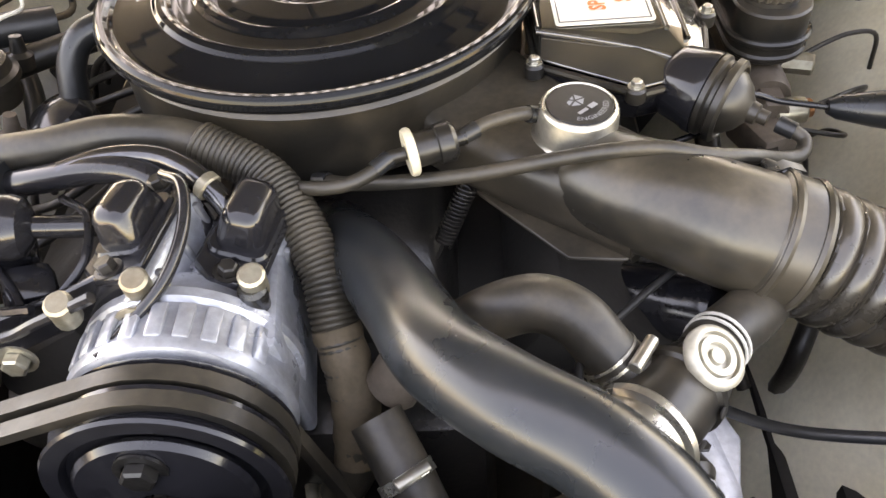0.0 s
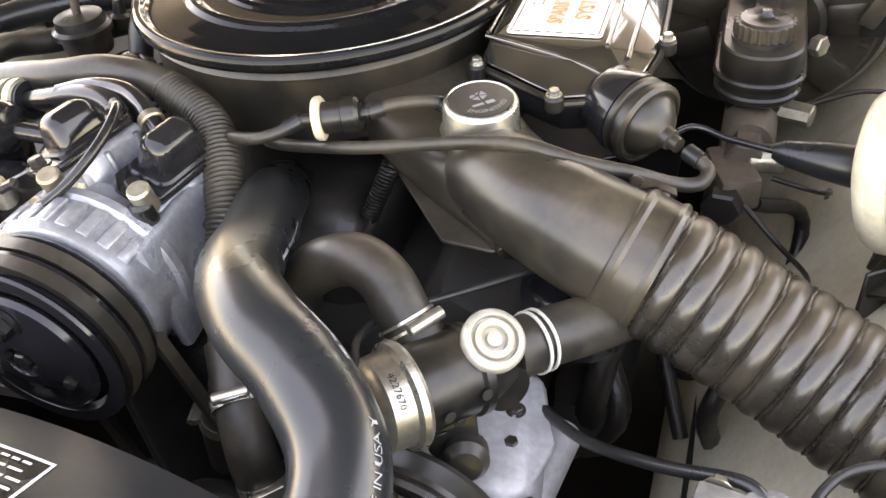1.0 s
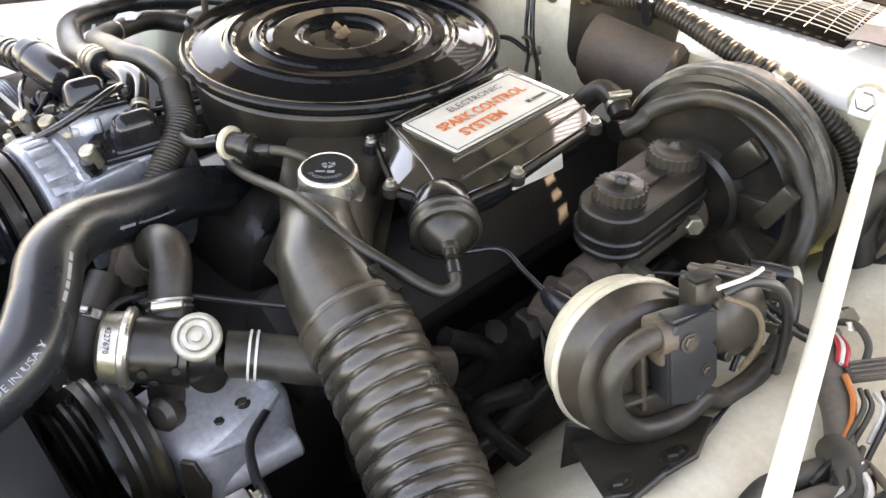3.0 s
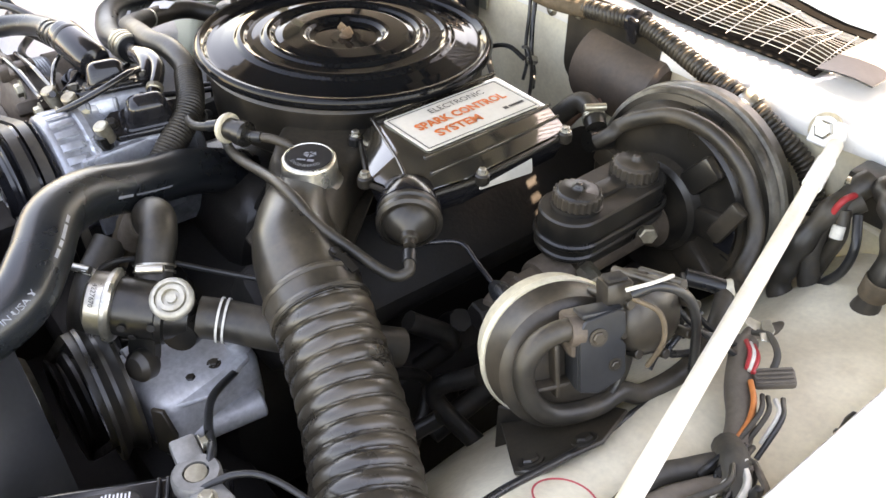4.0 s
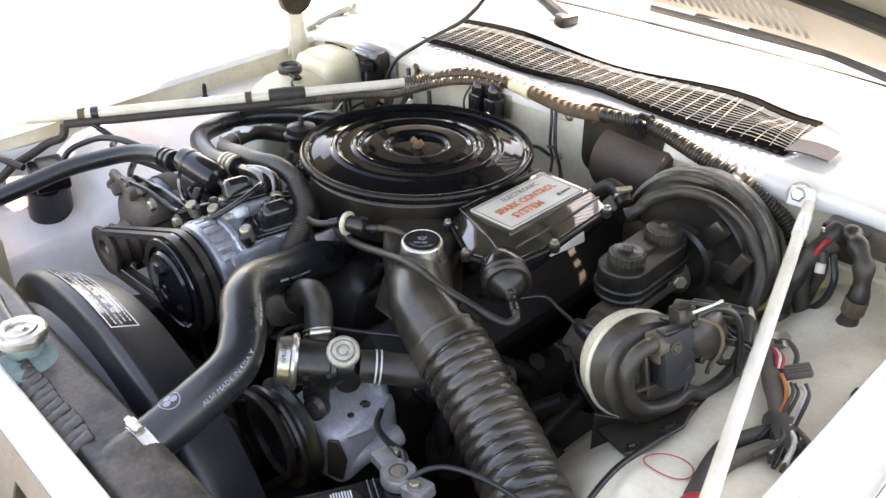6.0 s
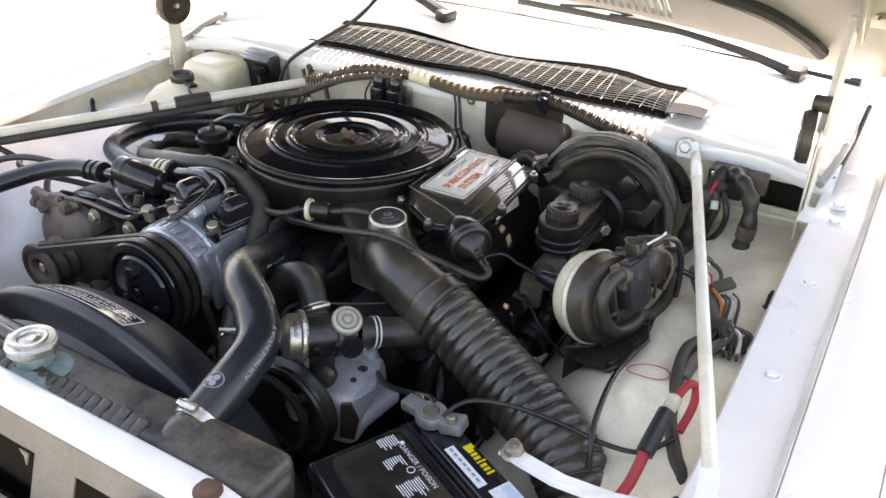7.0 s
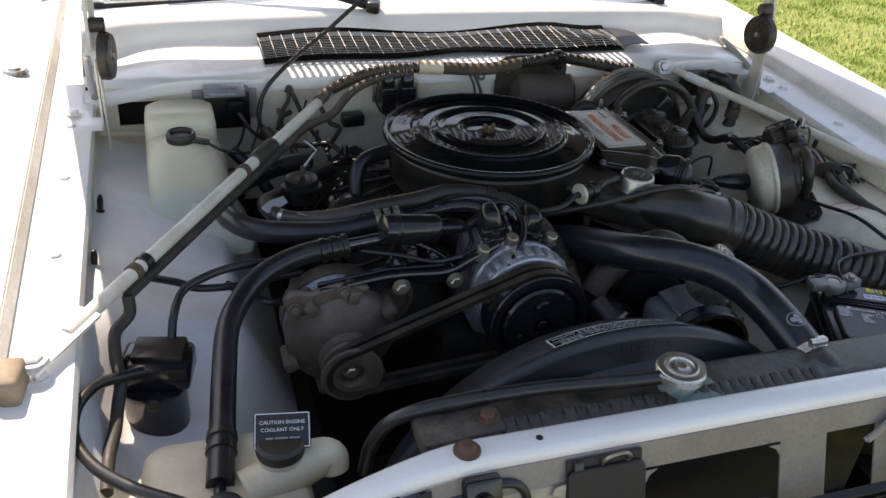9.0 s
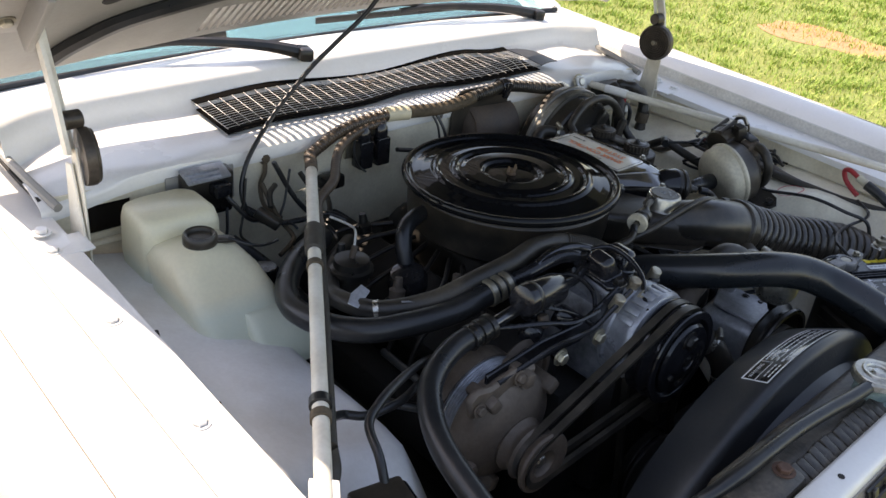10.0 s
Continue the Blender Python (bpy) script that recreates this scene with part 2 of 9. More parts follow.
def blade_material():
    m = bpy.data.materials.new("grass blades")
    m.use_nodes = True
    t = m.node_tree
    b = t.nodes["Principled BSDF"]
    geo = t.nodes.new("ShaderNodeNewGeometry")
    ramp = t.nodes.new("ShaderNodeValToRGB")
    e = ramp.color_ramp.elements
    e[0].color, e[1].color = (0.15, 0.27, 0.03, 1), (0.46, 0.46, 0.14, 1)
    mid = ramp.color_ramp.elements.new(0.6)
    mid.color = (0.25, 0.37, 0.045, 1)
    t.links.new(geo.outputs["Random Per Island"], ramp.inputs[0])
    t.links.new(ramp.outputs[0], b.inputs["Base Color"])
    b.inputs["Roughness"].default_value = 0.6
    b.inputs["Subsurface Weight"].default_value = 0.0
    return m


GRASS = blade_material()

# ---------------------------------------------------------------- building blocks
Z = Vector((0, 0, 1))


def frame_along(way, up=Z):
    """A rotation whose z axis points along way."""
    return Vector(way).to_track_quat("Z", "Y").to_matrix().to_4x4()


def at(p, way=(0, 0, 1)):
    return Matrix.Translation(p) @ frame_along(way)


def thing(name, place, label, category, group="", kind=""):
    ob = new(name)
    ob.empty_display_size = 0.02
    ob.location = place
    return tagged(ob, label, category, group, kind)


def part(name, bm, material, parent=None, label="", smooth=38):
    bmesh.ops.recalc_face_normals(bm, faces=bm.faces)
    me = bpy.data.meshes.new(name)
    bm.to_mesh(me)
    bm.free()
    me.materials.append(material)
    me.shade_smooth()
    me.set_sharp_from_angle(angle=radians(smooth))
    ob = new(name, me)
    if parent is not None:
        ob.parent = parent
        if parent.data is None:
            ob.matrix_parent_inverse = Matrix.Translation(parent.location).inverted()
    if label:
        ob["label"] = label
    return ob


def single(name, bm, material, label, category, group="", kind="", smooth=38):
    return tagged(part(name, bm, material, None, "", smooth), label, category, group, kind)


def smooth_line(pts, n=6):
    """Points on a smooth curve through pts."""
    p = [Vector(q) for q in pts]
    if len(p) == 2:
        return [p[0].lerp(p[1], i / n) for i in range(n + 1)]
    q = [2 * p[0] - p[1]] + p + [2 * p[-1] - p[-2]]
    out = []
    for i in range(1, len(q) - 2):
        a, b, c, d = q[i - 1], q[i], q[i + 1], q[i + 2]
        for k in range(n):
            u = k / n
            out.append(0.5 * ((2 * b) + (c - a) * u + (2 * a - 5 * b + 4 * c - d) * u * u + (3 * b - a - 3 * c + d) * u ** 3))
    out.append(p[-1])
    return out


def even_line(pts, step):
    """The curve through pts in equal steps, with its length."""
    line = smooth_line(pts, 14)
    run = [0.0]
    for a, b in zip(line, line[1:]):
        run.append(run[-1] + (b - a).length)
    n = max(2, round(run[-1] / step))
    out, j = [], 0
    for i in range(n + 1):
        s = run[-1] * i / n
        while j < len(run) - 2 and run[j + 1] < s:
            j += 1
        f = (s - run[j]) / max(1e-9, run[j + 1] - run[j])
        out.append(line[j].lerp(line[j + 1], min(1, max(0, f))))
    return out, run[-1]


def frames_on(line):
    """A side and an up vector at each point, carried along without twist."""
    ways = []
    for i in range(len(line)):
        a, b = line[max(0, i - 1)], line[min(len(line) - 1, i + 1)]
        ways.append((b - a).normalized())
    up = Z - ways[0] * Z.dot(ways[0])
    if up.length < 0.2:
        up = Vector((0, 1, 0)) - ways[0] * ways[0].y
    up.normalize()
    out = []
    for w in ways:
        up = (up - w * up.dot(w)).normalized()
        out.append((w.cross(up), up, w))
    return out


def tube(pts, r, seg=12, n=6, radius=None, bm=None, line=None, hollow=False):
    """A round tube along a curve; radius(i, count) may change its radius."""
    bm = bm or bmesh.new()
    line = line or smooth_line(pts, n)
    fr = frames_on(line)
    rings = []
    for i, (p, (s, u, w)) in enumerate(zip(line, fr)):
        rr = radius(i, len(line)) if radius else r
        rings.append([bm.verts.new(p + s * (math.cos(k * math.tau / seg) * rr) + u * (math.sin(k * math.tau / seg) * rr)) for k in range(seg)])
    for a, b in zip(rings, rings[1:]):
        for k in range(seg):
            bm.faces.new((a[k], a[(k + 1) % seg], b[(k + 1) % seg], b[k]))
    if not hollow:
        bm.faces.new(rings[0][::-1])
        bm.faces.new(rings[-1])
    return bm


def ribbed(pts, r, pitch, depth, seg=14, bm=None):
    """A corrugated tube."""
    line, length = even_line(pts, pitch / 4)
    wave = (0.0, 0.75, 1.0, 0.75)
    return tube(None, r, seg, radius=lambda i, n: r - depth * (1 - wave[i % 4]), bm=bm, line=line)


def lathe(profile, place, way=(0, 0, 1), seg=48, bm=None):
    """A turned shape: (radius, height) pairs about an axis."""
    bm = bm or bmesh.new()
    m = at(place, way)
    rings = []
    for r, h in profile:
        if r < 1e-6:
            rings.append([bm.verts.new(m @ Vector((0, 0, h)))])
        else:
            rings.append([bm.verts.new(m @ Vector((r * math.cos(k * math.tau / seg), r * math.sin(k * math.tau / seg), h))) for k in range(seg)])
    for a, b in zip(rings, rings[1:]):
        for k in range(seg):
            k2 = (k + 1) % seg
            if len(a) == 1 and len(b) == 1:
                continue
            if len(a) == 1:
                bm.faces.new((a[0], b[k2], b[k]))
            elif len(b) == 1:
                bm.faces.new((a[k], a[k2], b[0]))
            else:
                bm.faces.new((a[k], a[k2], b[k2], b[k]))
    return bm


def crisp(profile, least=0.004):
    """A turned profile with holding points, so that its flats stay flat."""
    out = [profile[0]]
    for (r0, h0), (r1, h1) in zip(profile, profile[1:]):
        d = math.hypot(r1 - r0, h1 - h0)
        if d > least:
            e = 0.0012 / d
            out += [(r0 + (r1 - r0) * e, h0 + (h1 - h0) * e), (r1 + (r0 - r1) * e, h1 + (h0 - h1) * e)]
        out.append((r1, h1))
    return out


def disc(r, h, place, way=(0, 0, 1), seg=24, edge=0.15, bm=None):
    """A solid round piece of height h with softened edges, standing on place."""
    c = min(r, h) * edge
    return lathe([(0, 0), (r - c, 0), (r, c), (r, h - c), (r - c, h), (0, h)], place, way, seg, bm)


def box(size, m, bevel=0.003, bm=None, segments=2, taper=1.0):
    """A box of that size about the pose m, with rounded edges; taper narrows its top."""
    own = bmesh.new()
    bmesh.ops.create_cube(own, size=1)
    for v in own.verts:
        f = taper if v.co.z > 0 else 1
        v.co = Vector((v.co.x * size[0] * f, v.co.y * size[1] * f, v.co.z * size[2]))
    if bevel:
        bmesh.ops.bevel(own, geom=own.edges[:] + own.verts[:], offset=min(bevel, min(size) * 0.45), segments=segments, profile=0.5, affect="EDGES", clamp_overlap=True)
    bmesh.ops.transform(own, matrix=m, verts=own.verts)
    return join(own, bm)


def join(own, bm):
    if bm is None:
        return own
    me = bpy.data.meshes.new("joined")
    own.to_mesh(me)
    own.free()
    bm.from_mesh(me)
    bpy.data.meshes.remove(me)
    return bm


def prism(outline, h, m, bevel=0.0015, bm=None, holes=()):
    """A plate with a drawn outline, of thickness h along z of the pose m."""
    own = bmesh.new()
    vs = [own.verts.new((x, y, 0)) for x, y in outline]
    f = own.faces.new(vs)
    ext = bmesh.ops.extrude_face_region(own, geom=[f])
    bmesh.ops.translate(own, vec=(0, 0, h), verts=[g for g in ext["geom"] if isinstance(g, bmesh.types.BMVert)])
    bmesh.ops.recalc_face_normals(own, faces=own.faces)
    if bevel:
        bmesh.ops.bevel(own, geom=own.edges[:], offset=min(bevel, h * 0.4), segments=1, profile=0.5, affect="EDGES", clamp_overlap=True)
    bmesh.ops.transform(own, matrix=m, verts=own.verts)
    return join(own, bm)


def rounded(w, d, r, n=5):
    """The outline of a rounded rectangle."""
    out = []
    for cx, cy, a in ((w / 2 - r, d / 2 - r, 0), (-w / 2 + r, d / 2 - r, 90), (-w / 2 + r, -d / 2 + r, 180), (w / 2 - r, -d / 2 + r, 270)):
        for k in range(n + 1):
            b = radians(a + 90 * k / n)
            out.append((cx + r * math.cos(b), cy + r * math.sin(b)))
    return out


def sheet(rows, thick, way):
    """A panel: rows of points, thickened along way."""
    bm = bmesh.new()
    off = Vector(way) * thick
    top = [[bm.verts.new(p) for p in row] for row in rows]
    low = [[bm.verts.new(Vector(p) + off) for p in row] for row in rows]
    h, w = len(rows), len(rows[0])
    for i in range(h - 1):
        for j in range(w - 1):
            bm.faces.new((top[i][j], top[i][j + 1], top[i + 1][j + 1], top[i + 1][j]))
            bm.faces.new((low[i][j], low[i + 1][j], low[i + 1][j + 1], low[i][j + 1]))
    for j in range(w - 1):
        bm.faces.new((top[0][j], low[0][j], low[0][j + 1], top[0][j + 1]))
        bm.faces.new((top[-1][j], top[-1][j + 1], low[-1][j + 1], low[-1][j]))
    for i in range(h - 1):
        bm.faces.new((top[i][0], top[i + 1][0], low[i + 1][0], low[i][0]))
        bm.faces.new((top[i][-1], low[i][-1], low[i + 1][-1], top[i + 1][-1]))
    return bm


def strip(line, width, thick, way, bm=None):
    """A flat band along a line: its width lies across way, which is its normal."""
    own = bmesh.new()
    fr = []
    for i in range(len(line)):
        w = (line[min(len(line) - 1, i + 1)] - line[max(0, i - 1)]).normalized()
        fr.append(w.cross(Vector(way)).normalized())
    rows = [[p - s * width / 2, p + s * width / 2] for p, s in zip(line, fr)]
    own = sheet(rows, thick, Vector(way))
    return join(own, bm)


def bolt(place, way, parent, r=0.008, h=0.006, material=None, label=""):
    """A hexagon bolt head on a washer, or a thing of its own without a parent."""
    bm = lathe([(0, 0), (r * 1.45, 0), (r * 1.45, r * 0.18), (r, r * 0.2)], place, way, 18)
    lathe([(r, r * 0.15), (r, h), (r * 0.8, h + r * 0.15), (0, h + r * 0.15)], place, way, 6, bm)
    return part("bolt", bm, material or STEEL, parent, label, 25)


def clamp_band(place, way, r, parent, width=0.012, material=None, ear=True, name="hose_clamp"):
    """A worm-drive band with its screw housing."""
    bm = lathe([(r, -width / 2), (r + 0.0012, -width / 2), (r + 0.0012, width / 2), (r, width / 2), (r, -width / 2)], place, way, 28)
    if ear:
        m = at(place, way) @ pose(0, r + 0.004, 0)
        box((0.02, 0.009, width * 0.9), m, 0.002, bm)
        disc(0.0045, 0.026, (m @ Vector((-0.015, 0.001, 0))), m.to_3x3() @ Vector((1, 0, 0)), 10, bm=bm)
    return part(name, bm, material or ZINC, parent, "metal band clamp")


def lettering(text, size, place, right, up, material, parent, lift=0.0006, align="CENTER", bend=None, squeeze=1.0, bold=0.0):
    """Raised print of a readable word: right is its reading direction, up points to its top."""
    cu = bpy.data.curves.new("print", "FONT")
    cu.body, cu.size, cu.align_x, cu.align_y = text, size, align, "CENTER"
    cu.resolution_u = 2
    cu.offset = bold
    ob = bpy.data.objects.new("print", cu)
    scene.collection.objects.link(ob)
    me = bpy.data.meshes.new_from_object(ob.evaluated_get(bpy.context.evaluated_depsgraph_get()))
    bpy.data.objects.remove(ob)
    bpy.data.curves.remove(cu)
    bm = bmesh.new()
    bm.from_mesh(me)
    bpy.data.meshes.remove(me)
    bmesh.ops.triangulate(bm, faces=bm.faces)
    right, up = Vector(right).normalized(), Vector(up).normalized()
    up = (up - right * up.dot(right)).normalized()
    out = right.cross(up)
    for v in bm.verts:
        x, y = v.co.x * squeeze, v.co.y
        v.co = bend(x, y) if bend else Vector(place) + right * x + up * y + out * lift
    return part("print", bm, material, parent)


def bars(rows, place, right, up, material, parent, lift=0.0006, bend=None):
    """Writing too small to read: plain bars (x, y, width, height) on a surface."""
    right, up = Vector(right).normalized(), Vector(up).normalized()
    out = right.cross(up)
    bm = bmesh.new()
    for x, y, w, h in rows:
        n = max(1, int(w / 0.012)) if bend else 1
        for i in range(n):
            x0, x1 = x + w * i / n, x + w * (i + 1) / n
            quad = [(x0, y - h / 2), (x1, y - h / 2), (x1, y + h / 2), (x0, y + h / 2)]
            vs = [bm.verts.new(bend(a, b) if bend else Vector(place) + right * a + up * b + out * lift) for a, b in quad]
            bm.faces.new(vs)
    return part("print", bm, material, parent)


def cable(name, pts, r, material, label, category, seg=8, n=6, group=""):
    """A hose, pipe or wire that is a thing of its own."""
    ob = single(name, tube(pts, r, seg, n), material, label, category, group, smooth=60)
    if name == "vacuum_hose":
        for a, b in ((pts[0], pts[1]), (pts[-1], pts[-2])):
            a, b = Vector(a), Vector(b)
            w = (b - a).normalized()
            part("end_cuff", tube([a, a + w * 0.007, a + w * 0.014], r * 1.22, 14), RUBBER, ob, smooth=60)
    return ob


# ================================================================ the setting
ground = bmesh.new()
gx = [-600, -60, -8, -1.6, 0, 1.15, 1.5, 4, 8, 60, 600]
gy = [-600, -60, -8, -2, 0, 2, 4, 8, 60, 600]
vs = [[ground.verts.new((x, y, 0.0)) for x in gx] for y in gy]
for i in range(len(gy) - 1):
    for j in range(len(gx) - 1):
        ground.faces.new((vs[i][j], vs[i][j + 1], vs[i + 1][j + 1], vs[i + 1][j]))
ground_ob = single("ground", ground, ASPHALT, "pale brown gravelly asphalt drive beside a lawn", "ground", kind="structure")
ground_ob.data.materials.append(TURF)
for p in ground_ob.data.polygons:
    p.material_index = 1 if p.center.x > 1.15 else 0


def bare_soil(x, y):
    """How bare the lawn is: below 1 inside the worn patches."""
    a = ((x - 5.9 - 0.35 * math.sin(y * 2.1)) / 0.26) ** 2 + ((y - 2.0) / 0.55) ** 2
    b = ((x - 3.6) / 0.9) ** 2 + ((y - 0.6 - 0.3 * math.sin(x * 3)) / 0.18) ** 2
    return min(a, b + 0.3)


soil = bmesh.new()
for cx, cy, rx, ry in ((5.9, 2.0, 0.34, 0.62), (3.6, 0.6, 0.6, 0.14)):
    soil.faces.new([soil.verts.new((cx + rx * math.cos(a) * (1 + 0.15 * math.sin(5 * a)), cy + ry * math.sin(a) * (1 + 0.2 * math.sin(3 * a)), 0.004)) for a in [k * math.tau / 40 for k in range(40)]])
single("soil_patch", soil, SOIL, "bare red soil patches worn into the lawn", "soil", kind="structure")

# lawn: single blades, coarser with distance, thin over the bare patches
rng = random.Random(5)
bm = bmesh.new()
tufts = [(rng.uniform(1.2, 9.5), rng.uniform(-1.5, 7.5)) for _ in range(900)]
for _ in range(210000):
    u = rng.random()
    x = 1.16 + 10.0 * u ** 1.7
    y = -1.5 + 9.0 * rng.random()
    if rng.random() < 0.4:
        x, y = tufts[int(rng.random() * 900)]
        x, y = x + rng.gauss(0, 0.05), y + rng.gauss(0, 0.05)
        if x < 1.17:
            continue
    bare = bare_soil(x, y)
    if bare < 1 and rng.random() < 0.93 - 0.3 * bare:
        continue
    far = 1 + 0.16 * (x - 1.16)
    h = rng.uniform(0.014, 0.036) * (0.8 + 0.4 * far)
    a = rng.random() * math.tau
    w = rng.uniform(0.0012, 0.0026) * far
    lean = Vector((math.cos(a + 1.3), math.sin(a + 1.3), 0)) * h * rng.uniform(0.3, 1.6)
    s = Vector((math.cos(a), math.sin(a), 0)) * w
    p = Vector((x, y, -0.002))
    m0, m1 = p + lean * 0.35 + Z * h * 0.6, p + lean + Z * h
    v = [bm.verts.new(q) for q in (p - s, p + s, m0 + s * 0.7, m0 - s * 0.7, m1)]
    bm.faces.new((v[0], v[1], v[2], v[3]))
    bm.faces.new((v[3], v[2], v[4]))
me = bpy.data.meshes.new("grass")
bm.to_mesh(me)
bm.free()
me.materials.append(GRASS)
tagged(new("grass", me), "sunlit green lawn with a worn red soil patch", "grass", kind="stuff")


def lift(y):
    """The body's panels fall a little towards the front."""
    return 0.035 * y


def fender(side):
    """A front fender with its inner flange, bolt heads and inner wall."""
    name = "fender"
    t = thing(name, (side * 0.82, -0.1, 0.95), "white painted steel front fender with a bolted inner flange", "fender", "front fenders", "structure")
    prof = [(0.703, 0.948), (0.706, 0.9555), (0.712, 0.957), (0.772, 0.958), (0.779, 0.961), (0.783, 0.972), (0.788, 0.985), (0.798, 0.992), (0.815, 1.001), (0.845, 1.008), (0.875, 1.006), (0.90, 0.997), (0.918, 0.980), (0.926, 0.955), (0.930, 0.90), (0.94, 0.72), (0.935, 0.5)]
    ys = [-0.86, -0.8, -0.6, -0.4, -0.2, 0.0, 0.2, 0.4, 0.6, 0.9, 1.3]
    rows = []
    for y in ys:
        tuck = 0.012 * max(0, -y - 0.55)
        rows.append([(side * (x - tuck), y, z + lift(y)) for x, z in prof])
    part("skin", sheet(rows, 0.004, (-side * 0.3, 0, -1)), WHITE, t, smooth=30)
    for y in (-0.47, -0.221, 0.0, 0.19):
        bolt((side * 0.74, y, 0.957 + lift(y)), (0, 0, 1), t, 0.0085, 0.005, WHITE, "white painted bolt head")
    # inner wall below the flange
    rows = [[(side * 0.708, y, 0.950 + lift(y)), (side * 0.708, y, 0.925), (side * 0.704, y, 0.905)] for y in ys[1:8]]
    part("inner_wall", sheet(rows, 0.003, (side, 0, 0)), APRON, t)
    return t


fender_right = fender(1)
fender_left = fender(-1)
for s in (-1, 1):
    part("weathered_strip", strip([Vector((s * 0.7822, y, 0.9735 + lift(y))) for y in (-0.78, -0.5, -0.2, 0.1, 0.4, 0.58)], 0.020, 0.001, Vector((-s * 0.92, 0, 0.38))), STREAK, fender_right if s > 0 else fender_left, "weathered dusty strip")
    # crease drawn as a thin tube in a darker tone
    part("crease", tube([(s * 0.869, y, 1.0066 + lift(y)) for y in (-0.8, -0.4, 0.0, 0.4, 0.6)], 0.0010, 6, 2), GRIMY, fender_right if s > 0 else fender_left, "thin crease line in a darker tone")
# sprung ornament on the crown of the fender
bm = lathe([(0, 0.006), (0.008, 0.007), (0.012, 0.003), (0.018, 0.004), (0.022, 0.001), (0.024, -0.002)], (-0.833, 0.33, 1.019), (0, 0, 1), 24)
single("fender_ornament", bm, ZINC, "small round bright metal badge on the white fender", "ornament")


def apron(side):
    """The inner fender: a shelf that dips towards the engine and drops to the frame rail."""
    t = thing("inner_fender", (side * 0.6, -0.1, 0.8), "dusty white painted inner fender panel with stains", "inner fender", "inner fenders", "structure")
    rows = []
    for i in range(29):
        y = -0.72 + i * (1.0 / 28)
        bulge = math.exp(-((y + 0.28) / 0.07) ** 2)
        front = max(0.0, min(1.0, (-0.42 - y) / 0.12)) if side > 0 else 0.0
        row = []
        for j in range(25):
            u = j / 24
            x = 0.706 - (0.38 if side > 0 else 0.30) * u
            edge = 0.542 - 0.037 * max(0.0, min(1.0, (y + 0.40) / 0.12)) if side < 0 else 0.57 + 0.08 * max(0.0, min(1.0, (-0.27 - y) / 0.09))
            base = 0.900 - 0.15 * (0.706 - x) if side > 0 else 0.906 - 0.30 * (0.706 - x) - 0.085 * max(0.0, min(1.0, (-0.30 - y) / 0.07)) * min(1.0, (0.706 - x) / 0.04)
            drop = max(0.0, edge - x)
            z = base - 1.9 * drop - 2.0 * drop * drop if side < 0 else base - 0.5 * drop - 2.2 * drop * drop
            z += 0.030 * bulge * math.exp(-((x - 0.585) / 0.055) ** 2) if side > 0 else 0.07 * math.exp(-((y + 0.46) / 0.10) ** 2) * math.exp(-((x - 0.46) / 0.06) ** 2)
            z += 0.006 * math.sin(y * 21) * math.sin(x * 30) - front * 0.22
            row.append((side * x, y, z))
        rows.append(row)
    part("panel", sheet(rows, 0.003, (0, 0, -1)), APRON if side > 0 else CLEAN, t, smooth=60)
    for y, x, z in ((0.0, 0.695, 0.904), (-0.12, 0.69, 0.902)) if side > 0 else ((-0.014, 0.694, 0.905), (-0.179, 0.698, 0.902)):
        bm = lathe([(0, 0.028), (0.003, 0.026), (0.005, 0.018), (0.0045, 0.0), (0.007, -0.002), (0, -0.003)], (side * x, y, z), (0.1, 0, 1), 10)
        part("rubber_plug", bm, RUBBER, t, "black rubber plug")
    return t


apron_right = apron(1)
apron_left = apron(-1)
# red crayon ring on the inner fender
bm = bmesh.new()
ring = [(0.597 + 0.027 * math.cos(a), -0.219 + 0.024 * math.sin(a)) for a in [k * math.tau / 40 for k in range(41)]]


def shelf_height(x, y):
    bulge = math.exp(-((y + 0.28) / 0.07) ** 2)
    u = (0.706 - x) / 0.30
    drop = max(0.0, 0.57 - x)
    return 0.900 - 0.045 * u - 0.5 * drop - 2.2 * drop * drop + 0.030 * bulge * math.exp(-((x - 0.585) / 0.055) ** 2) + 0.006 * math.sin(y * 21) * math.sin(x * 30)


line = [Vector((x, y, shelf_height(x, y) + 0.0012)) for x, y in ring]
part("crayon_ring", strip(line, 0.0016, 0.0004, (0, 0, 1)), INK_RED, apron_right, "hand-drawn red crayon circle")

# firewall with its openings, as plates that leave real holes
t = thing("firewall", (0, 0.3, 0.7), "off-white painted firewall with rectangular openings and stains", "firewall", kind="structure")


def wall_plate(x0, x1, z0, z1, y=0.290):
    n = 6
    rows = [[(x0 + (x1 - x0) * j / n, y, z) for j in range(n + 1)] for z in (z1, (z0 + z1) / 2, z0)]
    return sheet(rows, 0.004, (0, 1, 0))


for k, (x0, x1, z0, z1) in enumerate(((-0.708, -0.665, 0.45, 0.992), (-0.665, -0.585, 0.965, 0.992), (-0.665, -0.585, 0.45, 0.918), (-0.585, 0.612, 0.45, 0.992), (0.612, 0.692, 0.966, 0.992), (0.612, 0.692, 0.45, 0.918), (0.692, 0.708, 0.45, 0.992))):
    part("wall_panel", wall_plate(x0, x1, z0, z1), APRON, t)
# black sheet added so the lower firewall reads as deep shade
part("dark_pad", box((1.05, 0.012, 0.28), pose(0.0, 0.281, 0.605), 0.004), PIT, t, "black sheet added for the shade on the lower firewall")
